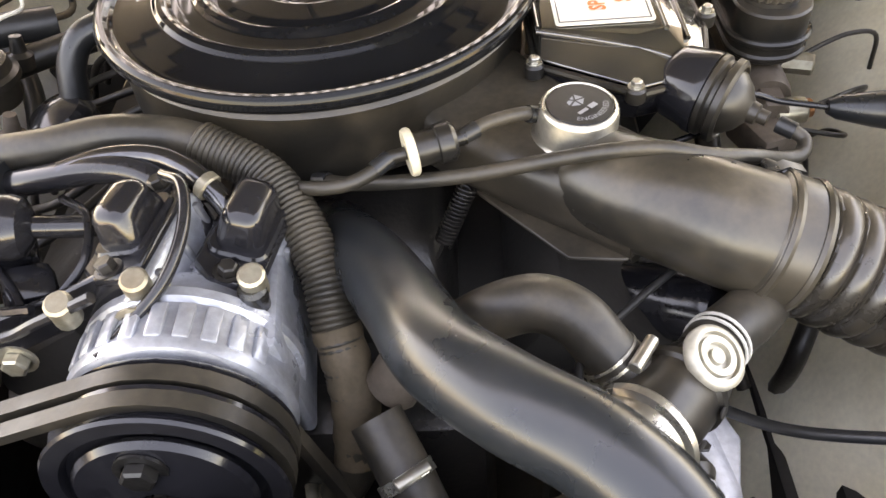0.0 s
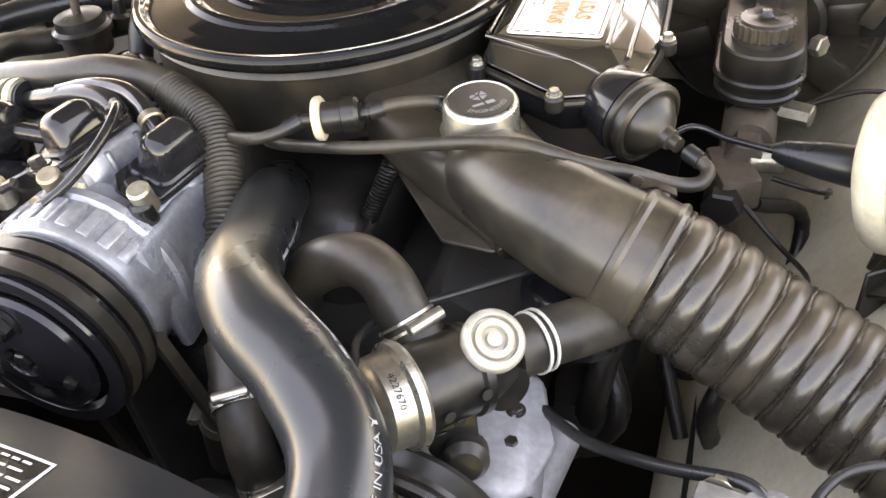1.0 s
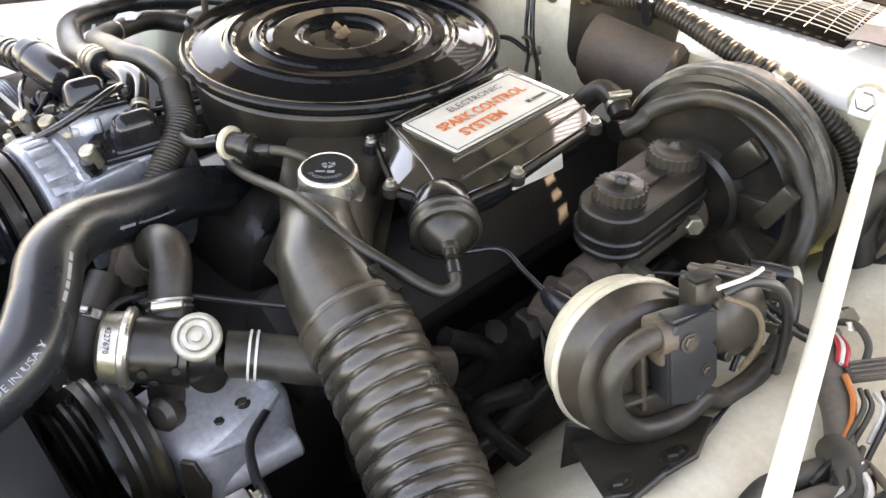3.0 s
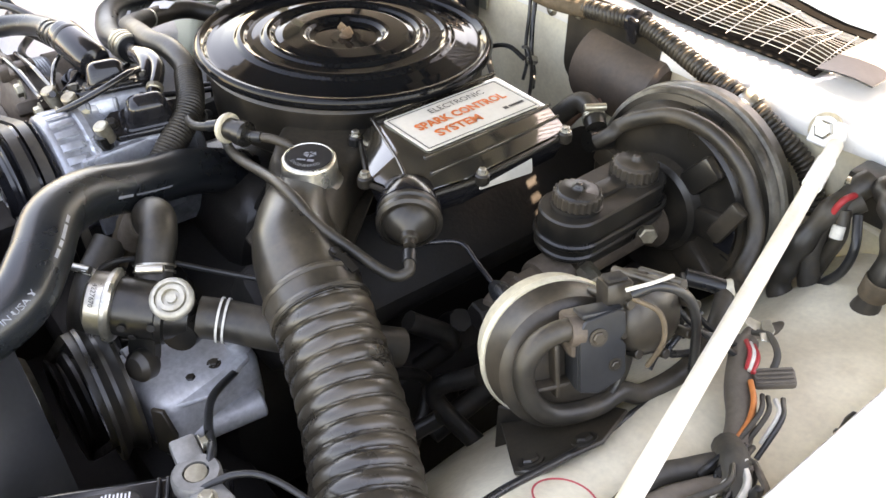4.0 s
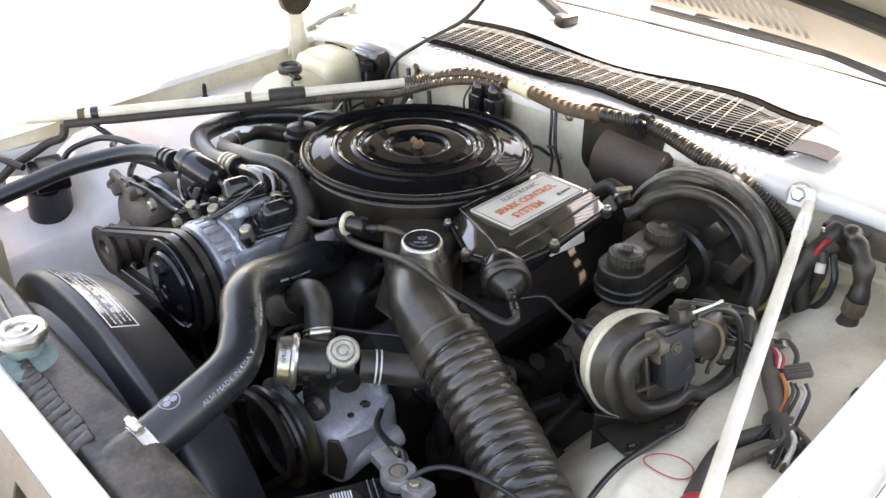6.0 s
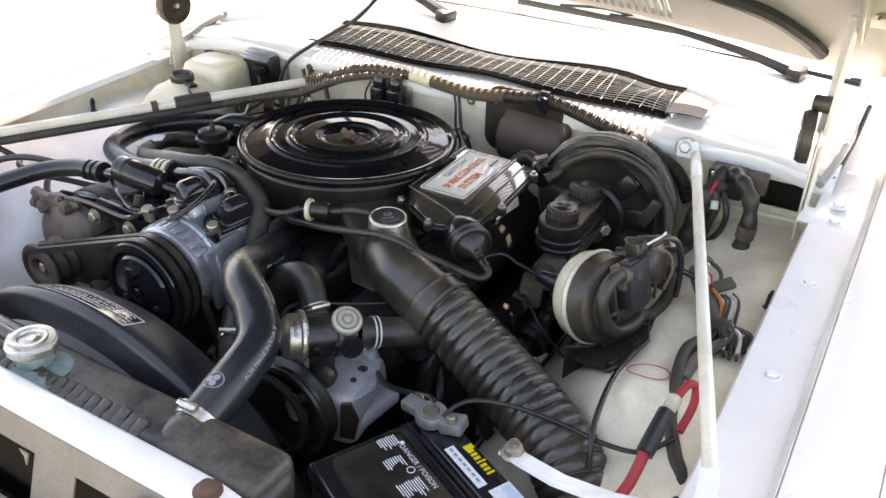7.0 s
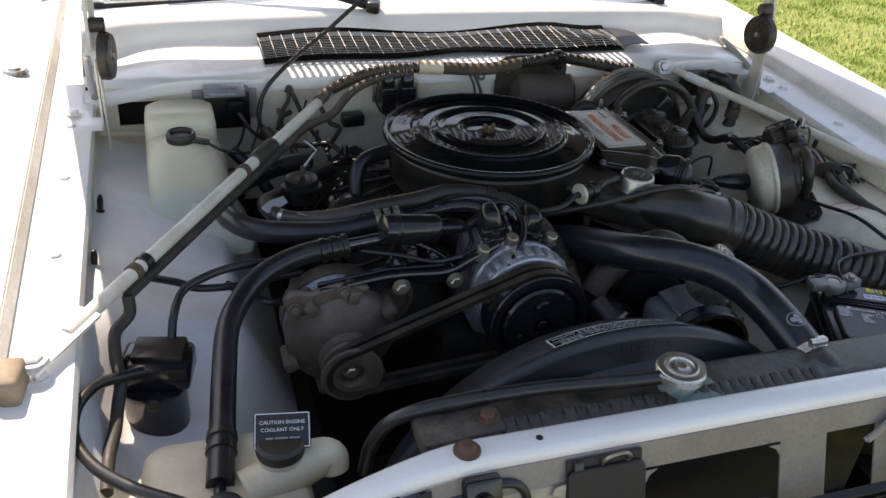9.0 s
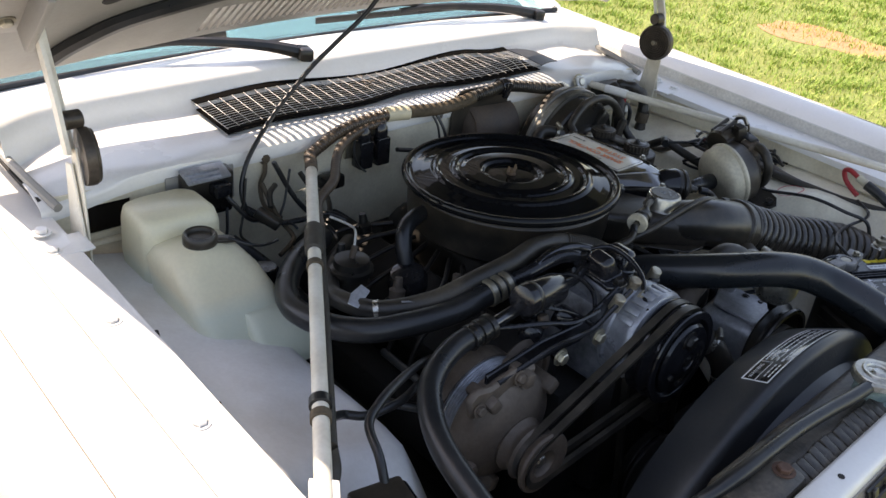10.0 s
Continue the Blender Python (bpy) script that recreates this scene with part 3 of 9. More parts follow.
# near-black sheet paints the shaded depth behind the openings
part("dark_backing", box((1.40, 0.004, 0.12), pose(0, 0.36, 0.925), 0), PIT, t)
# stamped ridge across each end of the firewall
for s in (-1, 1):
    part("ridge", tube([(s * 0.50, 0.287, 0.905), (s * 0.6, 0.284, 0.903), (s * 0.705, 0.287, 0.905)], 0.006, 8), APRON, t)

# cowl: a shelf with a rounded front lip, a step and the panel under the windscreen
t = thing("cowl_panel", (0, 0.45, 1.03), "white painted cowl panel below the windscreen with dents and glare", "cowl", kind="structure")
rows = []
for i in range(41):
    x = -0.72 + 1.44 * i / 40
    m = abs(x)
    crown = 0.012 * (1 - (x / 0.72) ** 2)
    mid = 1 if -0.36 < x < 0.44 else 0
    end = max(0.0, (m - 0.60) / 0.12)
    row = []
    for y, z in ((0.286, 0.975), (0.284, 0.985), (0.287, 0.996), (0.298, 1.001), (0.335, 1.004), (0.40, 1.004), (0.455, 1.006), (0.466, 1.010), (0.474, 1.026), (0.484, 1.048), (0.494, 1.056), (0.52, 1.060), (0.565, 1.063), (0.592, 1.063), (0.606, 1.058), (0.66, 1.03)):
        dent = 0.0055 * math.sin(x * 17 + 1) * math.sin(y * 40) if y < 0.46 and m > 0.42 else 0
        row.append((x, y - 0.05 * end * end * (y > 0.45), z + crown * (0.4 if y < 0.46 else 1.0) + dent - 0.012 * end * (y < 0.46)))
    rows.append(row)
part("panel", sheet(rows, 0.003, (0, 0, -1)), WHITE, t, smooth=50)
for s in (-1, 1):
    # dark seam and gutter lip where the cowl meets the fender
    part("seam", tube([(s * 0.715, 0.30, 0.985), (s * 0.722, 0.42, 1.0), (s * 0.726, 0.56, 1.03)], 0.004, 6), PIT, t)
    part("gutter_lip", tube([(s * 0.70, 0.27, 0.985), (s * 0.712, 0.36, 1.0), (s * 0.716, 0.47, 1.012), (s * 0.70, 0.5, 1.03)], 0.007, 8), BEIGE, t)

# windscreen and a dark cabin behind it
t = thing("windscreen", (0, 0.9, 1.3), "teal tinted windscreen glass with black lower edge", "windscreen", kind="structure")
rows = []
for i in range(9):
    v = i / 8
    rows.append([(x * (1 - 0.12 * v), 0.606 + 0.68 * v - 0.045 * (x / 0.7) ** 2, 1.066 + 0.275 * v) for x in [-0.70 + 1.4 * k / 12 for k in range(13)]])
glass = part("glass", sheet(rows, 0.005, (0, 0.38, -0.92)), GLASS, t, smooth=60)
glass.visible_shadow = False
part("lower_seal", tube([(x, 0.606 - 0.045 * (x / 0.7) ** 2, 1.070) for x in (-0.70, -0.5, -0.25, 0, 0.25, 0.5, 0.70)], 0.006, 8), RUBBER, t, "black rubber seal")
t = thing("cabin", (0, 1.3, 0.9), "dark teal dashboard and cabin behind the windscreen", "cabin", kind="structure")
DASH = surface("teal dashboard", (0.03, 0.10, 0.13), 0.6, dirt=(0.05, 0.14, 0.17), amount=0.3, size=3, bump=0.1)
part("dashboard", box((1.38, 0.7, 0.08), pose(0, 1.0, 1.03), 0.03), DASH, t)
part("seat_back", box((1.3, 0.2, 0.6), pose(0, 2.0, 0.95), 0.06), DASH, t)
part("roof", box((1.25, 1.6, 0.04), pose(0, 2.08, 1.335), 0.02), WHITE, t)
part("floor_pan", box((1.8, 2.6, 0.05), pose(0, 2.0, 0.3), 0.01), PIT, t)
part("rear_wall", box((1.3, 0.04, 1.1), pose(0, 2.86, 0.80), 0.01), DASH, t)
for s in (-1, 1):
    part("door", box((0.06, 2.4, 0.65), pose(s * 0.89, 2.1, 0.68), 0.02), WHITE, t)
    part("side_pillar", tube([(s * 0.70, 0.57, 1.06), (s * 0.66, 0.90, 1.195), (s * 0.61, 1.26, 1.330)], 0.028, 8), WHITE, t)
    part("sill", box((0.2, 2.1, 0.05), pose(s * 0.80, 2.25, 1.0), 0.015), WHITE, t)

# hood, standing open on its rear hinges
HOOD_AT, HOOD_UP = Vector((0, 0.50, 1.100)), radians(39)
hood_way = Vector((0, -math.cos(HOOD_UP), math.sin(HOOD_UP)))
hood_out = Vector((0, math.sin(HOOD_UP), math.cos(HOOD_UP)))


def hood_point(x, s, h=0.0):
    """A place on the open hood: across, along from its rear edge, and out of its outer face."""
    crown = 0.035 * (1 - (x / 0.79) ** 2)
    return Vector((x, HOOD_AT.y, HOOD_AT.z)) + hood_way * s + hood_out * (h + crown)


t = hood = thing("hood", (0, 0.5, 1.1), "open white hood with a beige inner frame and slotted rear vent", "hood", kind="structure")
VENT = [(-0.375 + 0.0155 * k) for k in range(49)]
xs = [-0.785, -0.75, -0.64, -0.5, -0.395]
for x in VENT:
    xs += [x - 0.0045, x + 0.0045]
xs += [0.395, 0.5, 0.64, 0.75, 0.785]
ss = [0.028, 0.04, 0.050, 0.142, 0.17, 0.22, 0.4, 0.7, 1.0, 1.2, 1.25]
bm = bmesh.new()
grid = {}
for lay, h in enumerate((0.0, -0.012)):
    for i, s in enumerate(ss):
        for j, x in enumerate(xs):
            arch = 0.04 * max(0.0, 1 - (x / 0.62) ** 2) * (1 - s / 1.25)
            tip = 0.0 if abs(x) < 0.77 else -0.006
            grid[lay, i, j] = bm.verts.new(hood_point(x, s + arch, h + tip))


def is_slot(i, j):
    mid = (xs[j] + xs[j + 1]) / 2
    return i == 2 and any(abs(mid - x) < 0.002 for x in VENT)


for i in range(len(ss) - 1):
    for j in range(len(xs) - 1):
        if is_slot(i, j):
            for (a, b) in (((i, j), (i, j + 1)), ((i, j + 1), (i + 1, j + 1)), ((i + 1, j + 1), (i + 1, j)), ((i + 1, j), (i, j))):
                bm.faces.new((grid[0, *a], grid[0, *b], grid[1, *b], grid[1, *a]))
            continue
        for lay in (0, 1):
            q = (grid[lay, i, j], grid[lay, i, j + 1], grid[lay, i + 1, j + 1], grid[lay, i + 1, j])
            bm.faces.new(q if lay == 0 else q[::-1])
for j in range(len(xs) - 1):
    for i in (0, len(ss) - 1):
        bm.faces.new((grid[0, i, j], grid[0, i, j + 1], grid[1, i, j + 1], grid[1, i, j]))
for i in range(len(ss) - 1):
    for j in (0, len(xs) - 1):
        bm.faces.new((grid[0, i, j], grid[0, i + 1, j], grid[1, i + 1, j], grid[1, i, j]))
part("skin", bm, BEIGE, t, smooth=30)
# underside: pressed holes with their shade painted as near-black plates, and a dark pad over the rest
PAD = surface("dark hood pad", (0.022, 0.021, 0.02), 0.9, dirt=(0.05, 0.045, 0.04), amount=0.4, size=8, bump=0.6)
rows = [[hood_point(x * w, s, -0.016 - 0.012 * (0 < i < 5)) for x in [-1 + 0.2 * k for k in range(11)]] for i, (s, w) in enumerate(((0.34, 0.56), (0.355, 0.58), (0.55, 0.68), (0.8, 0.70), (1.05, 0.70), (1.2, 0.66)))]
part("dark_pad", sheet(rows, 0.004, hood_out), PAD, t, "dark fibrous insulation pad")
part("weather_strip", tube([hood_point(x, s, -0.022) for x, s in ((-0.64, 0.09), (-0.60, 0.15), (-0.52, 0.21), (-0.3, 0.27), (0, 0.29), (0.3, 0.27), (0.52, 0.21), (0.60, 0.15), (0.64, 0.09))], 0.012, 8), RUBBER, t, "black rubber weather strip")
for x, s, a in ((-0.56, 0.27, 35), (-0.34, 0.325, 15), (0.34, 0.325, -15), (0.56, 0.27, -35)):
    hole = Matrix(((1, hood_way.x, hood_out.x, 0), (0, hood_way.y, hood_out.y, 0), (0, hood_way.z, hood_out.z, 0), (0, 0, 0, 1)))
    part("pressed_hole", prism(rounded(0.075, 0.022, 0.010, 5), 0.006, Matrix.Translation(hood_point(x, s, -0.0150)) @ hole @ pose(0, 0, 0, 0, 0, a), 0.001), PIT, t, "oval pressed hole drawn as a dark plate")


def hinge(side):
    """A hood hinge: base plate on the fender, a slim folded arm up to the hood bracket, and a flat coil spring."""
    x = side * 0.69
    t = part("hinge", prism([(-0.030, 0), (0.030, 0), (0.022, 0.05), (0.014, 0.12), (-0.008, 0.125), (-0.018, 0.06)], 0.004, Matrix.Translation((x, 0.232, 0.945)) @ pose(0, 0, 0, 90, 0, 90)), BRACE, hood, "dirty white hinge with a dark coil spring")
    part("foot", box((0.05, 0.055, 0.004), pose(side * 0.713, 0.20, 0.962), 0.001), WHITE, t)
    part("lower_arm", prism([(-0.012, -0.14), (0.010, -0.14), (0.018, -0.02), (0.014, 0.045), (-0.006, 0.05), (-0.014, 0.0)], 0.004, Matrix.Translation((x - side * 0.006, 0.222, 1.045)) @ pose(0, 0, 0, 90, 0, 90)), BRACE, t)
    a, b = Vector((x, 0.222, 1.085)), hood_point(side * 0.69, 0.262, -0.030)
    part("upper_arm", strip([a, a.lerp(b, 0.35) + Vector((0, -0.004, 0.002)), a.lerp(b, 0.7) + Vector((0, -0.003, 0.002)), b], 0.018, 0.006, Vector((side, 0, 0))), BRACE, t)
    part("arm_flange", strip([a + Vector((-side * 0.006, 0.007, 0)), a.lerp(b, 0.5) + Vector((-side * 0.006, 0.005, 0)), b + Vector((-side * 0.006, 0.007, 0))], 0.010, 0.003, Vector((0, 1, 0.4))), BRACE, t)
    wayward = Matrix(((1, hood_way.x, hood_out.x, 0), (0, hood_way.y, hood_out.y, 0), (0, hood_way.z, hood_out.z, 0), (0, 0, 0, 1)))
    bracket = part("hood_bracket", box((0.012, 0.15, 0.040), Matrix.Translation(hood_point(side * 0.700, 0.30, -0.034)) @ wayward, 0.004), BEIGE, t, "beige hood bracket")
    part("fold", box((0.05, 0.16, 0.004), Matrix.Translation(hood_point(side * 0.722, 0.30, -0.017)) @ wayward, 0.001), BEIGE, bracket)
    bolt(hood_point(side * 0.725, 0.26, -0.019), -hood_out, bracket, 0.009, 0.006, STEEL)
    bolt(hood_point(side * 0.725, 0.34, -0.019), -hood_out, bracket, 0.009, 0.006, STEEL)
    prof = [(0, -0.010), (0.008, -0.010)]
    for k in range(6):
        r = 0.009 + 0.0050 * k
        prof += [(r, -0.0085), (r + 0.0012, -0.0110), (r + 0.0036, -0.0110), (r + 0.0046, -0.0080)]
    prof += [(0.0405, -0.006), (0.041, 0.0), (0.0405, 0.008), (0.030, 0.0085), (0, 0.0085)]
    part("coil_spring", lathe(prof, (side * 0.668, 0.221, 1.078), (side, 0.15, 0), 40), SPRING, t, "dark flat coil spring", smooth=25)
    part("pivot", disc(0.013, 0.026, (x - side * 0.026, 0.236, 1.128), (side, 0, 0), 16), SPRING, t)
    bolt((side * 0.660, 0.221, 1.078), (-side, 0, 0), t, 0.006, 0.004)
    bolt((side * 0.737, 0.2375, 0.970), (0, 0, 1), t, 0.009, 0.006, WHITE)
    return t



hinge(1)
hinge(-1)

# radiator support: the white top bar, the front plate with its openings, and the end plates
t = thing("radiator_support", (0, -0.71, 0.9), "white painted radiator support bar over a beige front plate", "radiator support", kind="structure")


def dip_at(x):
    """How far the bar's top falls towards its ends."""
    return 0.032 * min(1, max(0, (abs(x) - 0.33) / 0.20)) ** 1.4


def fwd_at(x):
    """How far the bar bends forward towards its ends."""
    return -0.038 * min(1, max(0, (abs(x) - 0.30) / 0.22)) ** 1.3


rows = []
for i in range(61):
    x = -0.535 + 1.235 * i / 60
    dip, fwd = dip_at(x), fwd_at(x)
    slim = 0.012 * min(1.0, max(0.0, (-x - 0.33) / 0.12))
    rows.append([(x, -0.680 + fwd, 0.941 - dip), (x, -0.682 + fwd, 0.946 - dip), (x, -0.687 + fwd, 0.949 - dip), (x, -0.711 + slim + fwd, 0.949 - dip), (x, -0.717 + slim + fwd, 0.946 - dip), (x, -0.719 + slim + fwd, 0.938 - dip), (x, -0.719 + slim + fwd, 0.933 - dip)])
part("top_bar", sheet(rows, 0.003, (0, 0, -1)), WHITE, t, smooth=50)
for s in (-1, 1):
    bm = lathe([(0, 0.011), (0.007, 0.010), (0.0095, 0.006), (0.010, 0.003), (0.015, 0.001), (0.015, -0.001), (0, -0.002)], (s * 0.309, -0.700, 0.950), (0, 0, 1), 20)
    part("rubber_bumper", bm, RUST, t, "rusty brown rubber bumper")
# dark strip paints the shade on the bar's front lip
part("lip", sheet([[(x, -0.7165 - 0.0014 + fwd_at(x), 0.934 - dip_at(x)), (x, -0.7175 - 0.001 + fwd_at(x), 0.926 - dip_at(x)), (x, -0.719 + fwd_at(x), 0.918 - dip_at(x))] for x in [-0.33 + 0.86 * k / 40 for k in range(41)]], 0.002, (0, 1, 0)), TAPE, t, "brown strip with the lip's shade in its colour")
# hole's shade painted as a flat near-black disc
part("drain_hole", disc(0.004, 0.001, (-0.226, -0.700, 0.9492), (0, 0, 1), 12), PIT, t)
# front plate below the bar, built as strips round its openings
LATCH_BLACK = surface("satin black steel", (0.010, 0.010, 0.011), 0.5, dirt=(0.025, 0.022, 0.020), amount=0.3, size=14, bump=0.1)
PLATE_CREAM = surface("cream inner plate", (0.50, 0.45, 0.33), 0.5, dirt=(0.26, 0.20, 0.13), amount=0.4, size=10, bump=0.1)
plate = ((-0.36, 0.62, 0.0, 0.030, "beige"), (-0.36, -0.20, 0.030, 0.062, "cream"), (-0.203, -0.112, 0.002, 0.16, "black"), (-0.36, -0.33, 0.062, 0.16, "cream"), (0.076, 0.142, 0.030, 0.16, "beige"), (-0.112, 0.076, 0.105, 0.16, "beige"), (0.215, 0.30, 0.030, 0.16, "beige"), (0.31, 0.62, 0.030, 0.16, "cream"), (-0.62, -0.585, 0.030, 0.16, "cream"))


def plate_point(x, d):
    """A place on the front plate: across and down from the bar."""
    return (x, -0.721 - 0.35 * d, 0.934 - 0.94 * d)


for x0, x1, d0, d1, tone in plate:
    n = max(2, int((x1 - x0) / 0.03))
    rows = [[plate_point(x0 + (x1 - x0) * k / n, d) for k in range(n + 1)] for d in (d0, (d0 + d1) / 2, d1)]
    if tone == "black":
        rows = [[(x, y - 0.005, z) for x, y, z in row] for row in rows]
    part("front_plate", sheet(rows, 0.003, (0, 0.9, 0.3)), {"beige": GRIMY, "cream": PLATE_CREAM, "black": LATCH_BLACK}[tone], t)
# near-black plate added over the tank below the bar's left end
rows = [[(x, -0.7225 + fwd_at(x) - 0.35 * d, 0.930 - dip_at(x) - 0.94 * d) for x in [-0.545 + 0.19 * k / 8 for k in range(9)]] for d in (0.0, 0.06, 0.14)]
part("front_plate", sheet(rows, 0.003, (0, 0.9, 0.3)), LATCH_BLACK, t)
# rounded corners of the wide opening
for x, a in ((-0.108, 0), (0.072, 90)):
    c = Vector(plate_point(x, 0.034))
    part("corner", prism([(0, 0), (0.016, 0), (0.006, -0.005), (0.001, -0.014)] if a == 0 else [(0, 0), (-0.016, 0), (-0.006, -0.005), (-0.001, -0.014)], 0.002, Matrix.Translation(c + Vector((0, -0.002, 0.004))) @ pose(0, 0, 0, 70), 0), GRIMY, t)
part("bent_tab", prism([(0, 0), (0.014, 0.002), (0.013, -0.030), (0.004, -0.034), (0.004, -0.012), (-0.004, -0.010)], 0.003, Matrix.Translation(Vector(plate_point(-0.218, 0.028)) + Vector((0, -0.004, 0))) @ pose(0, 0, 0, 75)), PLATE_CREAM, t, "bent cream tab")
for s in (-1, 1):
    part("end_plate", prism([(0, 0), (0.10, 0), (0.10, 0.13), (0.04, 0.15), (0, 0.13)] if s > 0 else [(0, 0), (-0.10, 0), (-0.10, 0.13), (-0.04, 0.15), (0, 0.13)], 0.004, pose(s * 0.605, -0.80, 0.905)), WHITE, t)
    bolt((s * 0.655, -0.755, 0.909), (0, 0, 1), t, 0.009, 0.006, WHITE)
for s in (-1, 1):
    part("bumper_bracket", box((0.042, 0.030, 0.085), pose(s * 0.300, -0.735, 0.893, -20), 0.005), GLOSSY, t, "black steel bracket")
    bolt((s * 0.301, -0.751, 0.914), (0, -1, 0.35), t, 0.010, 0.009, ENGINE)
    part("washer", disc(0.0125, 0.002, (s * 0.301, -0.750, 0.914), (0, -1, 0.35), 24), STEEL, t)

# condenser behind the openings and the nose panel ahead
t = thing("condenser", (0, -0.79, 0.60), "dark finned condenser behind the front plate", "condenser")
for k in range(26):
    part("fin", box((0.62, 0.012, 0.0025), pose(0, -0.79, 0.60 + k * 0.0105), 0), LATCH_BLACK, t)
rows = [[(x, -0.766 + dy, z + 0.016 + 0.004 * (1 - (x / 0.9) ** 2)) for dy, z in ((0, 0.885), (-0.006, 0.903), (-0.02, 0.912), (-0.10, 0.905), (-0.16, 0.87), (-0.18, 0.75))] for x in [-0.93 + 0.58 * k / 8 for k in range(9)]]
single("nose_panel", sheet(rows, 0.004, (0, 0, -1)), WHITE, "pale white painted nose panel corner", "nose panel", kind="structure")

# hood latch on its dark centre plate, with a coil spring
t = thing("hood_latch", (-0.15, -0.76, 0.9), "dark hood latch plate with coil spring and greasy parts", "latch")
part("plate", prism(rounded(0.095, 0.16, 0.01), 0.006, pose(-0.157, -0.757, 0.848, 70)), LATCH_BLACK, t)
part("spring", tube([(-0.1455 + 0.0165 * math.cos(k * 0.35), -0.731 - 0.006 * math.sin(k * 0.35) - 0.00006 * k, 0.929 + 0.0155 * math.sin(k * 0.35)) for k in range(40)], 0.0016, 8, 1), STEEL, t, "bare steel spring ring", smooth=60)
for k in range(4):
    part("stamping", box((0.030 - 0.004 * k, 0.003, 0.003), pose(-0.145, -0.741 - 0.004 * k, 0.902 - 0.010 * k, -20), 0.001), PLASTIC, t)
part("latch_bar", box((0.012, 0.006, 0.10), pose(-0.190, -0.745, 0.885, -20), 0.002), PLASTIC, t)
r2 = random.Random(8)
bm = prism([(-0.045, -0.03), (-0.038, 0.0), (-0.022, 0.012), (-0.012, 0.004), (-0.004, 0.010), (0.010, 0.022), (0.024, 0.018), (0.036, 0.014), (0.044, -0.004), (0.05, -0.03)], 0.016, Matrix.Translation((0.020, -0.775, 0.845)) @ pose(0, 0, 0, 68), 0.004)
part("catch", bm, BROWN, t, "greasy corroded latch catch")
for k in range(7):
    bm = disc(r2.uniform(0.006, 0.012), r2.uniform(0.010, 0.022), (0.02 + r2.uniform(-0.04, 0.04), -0.780 + r2.uniform(-0.01, 0.01), 0.855 + r2.uniform(-0.015, 0.008)), (r2.uniform(-0.5, 0.5), -0.8, 0.5), 10)
    part("rivet", bm, BROWN, t)

# release lever bent out of the front plate, pipe union and pipe loop of the air conditioner
t = thing("release_lever", (0.220, -0.730, 0.915), "grey bent steel lever beside the plate opening", "lever")
part("arm", prism([(-0.034, -0.014), (-0.030, -0.022), (0.002, -0.006), (0.022, -0.030), (0.030, -0.060), (0.048, -0.058), (0.044, -0.010), (0.034, 0.020), (0.014, 0.022), (0.010, 0.010)], 0.006, Matrix.Translation((0.225, -0.737, 0.910)) @ pose(0, 0, 0, 70), 0.002), GRIMY, t)
part("fold", tube([(0.192, -0.744, 0.894), (0.208, -0.742, 0.903), (0.228, -0.737, 0.913)], 0.0032, 10), SILVER, t, "bright bare edge")
part("ear", prism([(0, 0), (0.020, 0.004), (0.026, -0.012), (0.022, -0.030), (0.006, -0.022)], 0.004, Matrix.Translation((0.262, -0.725, 0.924)) @ pose(0, 0, 0, 70), 0.001), GRIMY, t)
t = thing("refrigerant_pipe", (-0.370, -0.730, 0.905), "aluminium pipe union with black hose behind the support bar", "pipe")
part("union", disc(0.0135, 0.022, (-0.386, -0.728, 0.911), (1, 0, -0.05), 6), SILVER, t, "bright hexagon union")
part("collar", disc(0.0165, 0.012, (-0.400, -0.728, 0.912), (1, 0, -0.05), 24), LATCH_BLACK, t)
part("pipe", tube([(-0.362, -0.728, 0.910), (-0.330, -0.726, 0.911), (-0.300, -0.725, 0.915), (-0.282, -0.728, 0.921), (-0.264, -0.730, 0.920), (-0.251, -0.733, 0.907), (-0.248, -0.737, 0.885), (-0.250, -0.742, 0.845)], 0.0052, 12, 8), HOSE_RUBBER, t, "black pipe loop", smooth=60)
part("hose", tube([(-0.400, -0.728, 0.912), (-0.430, -0.725, 0.910), (-0.448, -0.720, 0.903), (-0.455, -0.715, 0.885)], 0.0075, 12, 6), RUBBER, t, smooth=60)

# bottom of the bay, in near-black that carries its deep shade
t = thing("bay_floor", (0, 0, 0.4), "dark greasy depth of the engine bay, shade in its colour", "bay floor", kind="structure")
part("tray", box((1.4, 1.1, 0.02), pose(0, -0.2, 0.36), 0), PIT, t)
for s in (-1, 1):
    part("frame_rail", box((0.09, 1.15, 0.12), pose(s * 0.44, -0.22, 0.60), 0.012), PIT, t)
# unseen walls added to keep lawn light out of the bay
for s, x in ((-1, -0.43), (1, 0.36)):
    part("side_blocker", box((0.012, 1.10, 0.30), pose(x, -0.20, 0.49), 0.003), PIT, t)
part("front_blocker", box((0.86, 0.012, 0.34), pose(-0.03, -0.69, 0.53), 0.003), PIT, t)
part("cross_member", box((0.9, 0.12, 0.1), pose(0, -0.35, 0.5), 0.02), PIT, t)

# ================================================================ the engine
# block, heads and manifold under the air cleaner
t = thing("engine_block", (-0.03, 0, 0.7), "oily black V8 engine block with valve covers", "engine")
# block and covers take the shade colour so the depth stays dark
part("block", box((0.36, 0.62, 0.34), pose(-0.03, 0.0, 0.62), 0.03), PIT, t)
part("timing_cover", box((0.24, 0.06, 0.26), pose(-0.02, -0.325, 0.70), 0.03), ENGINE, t)
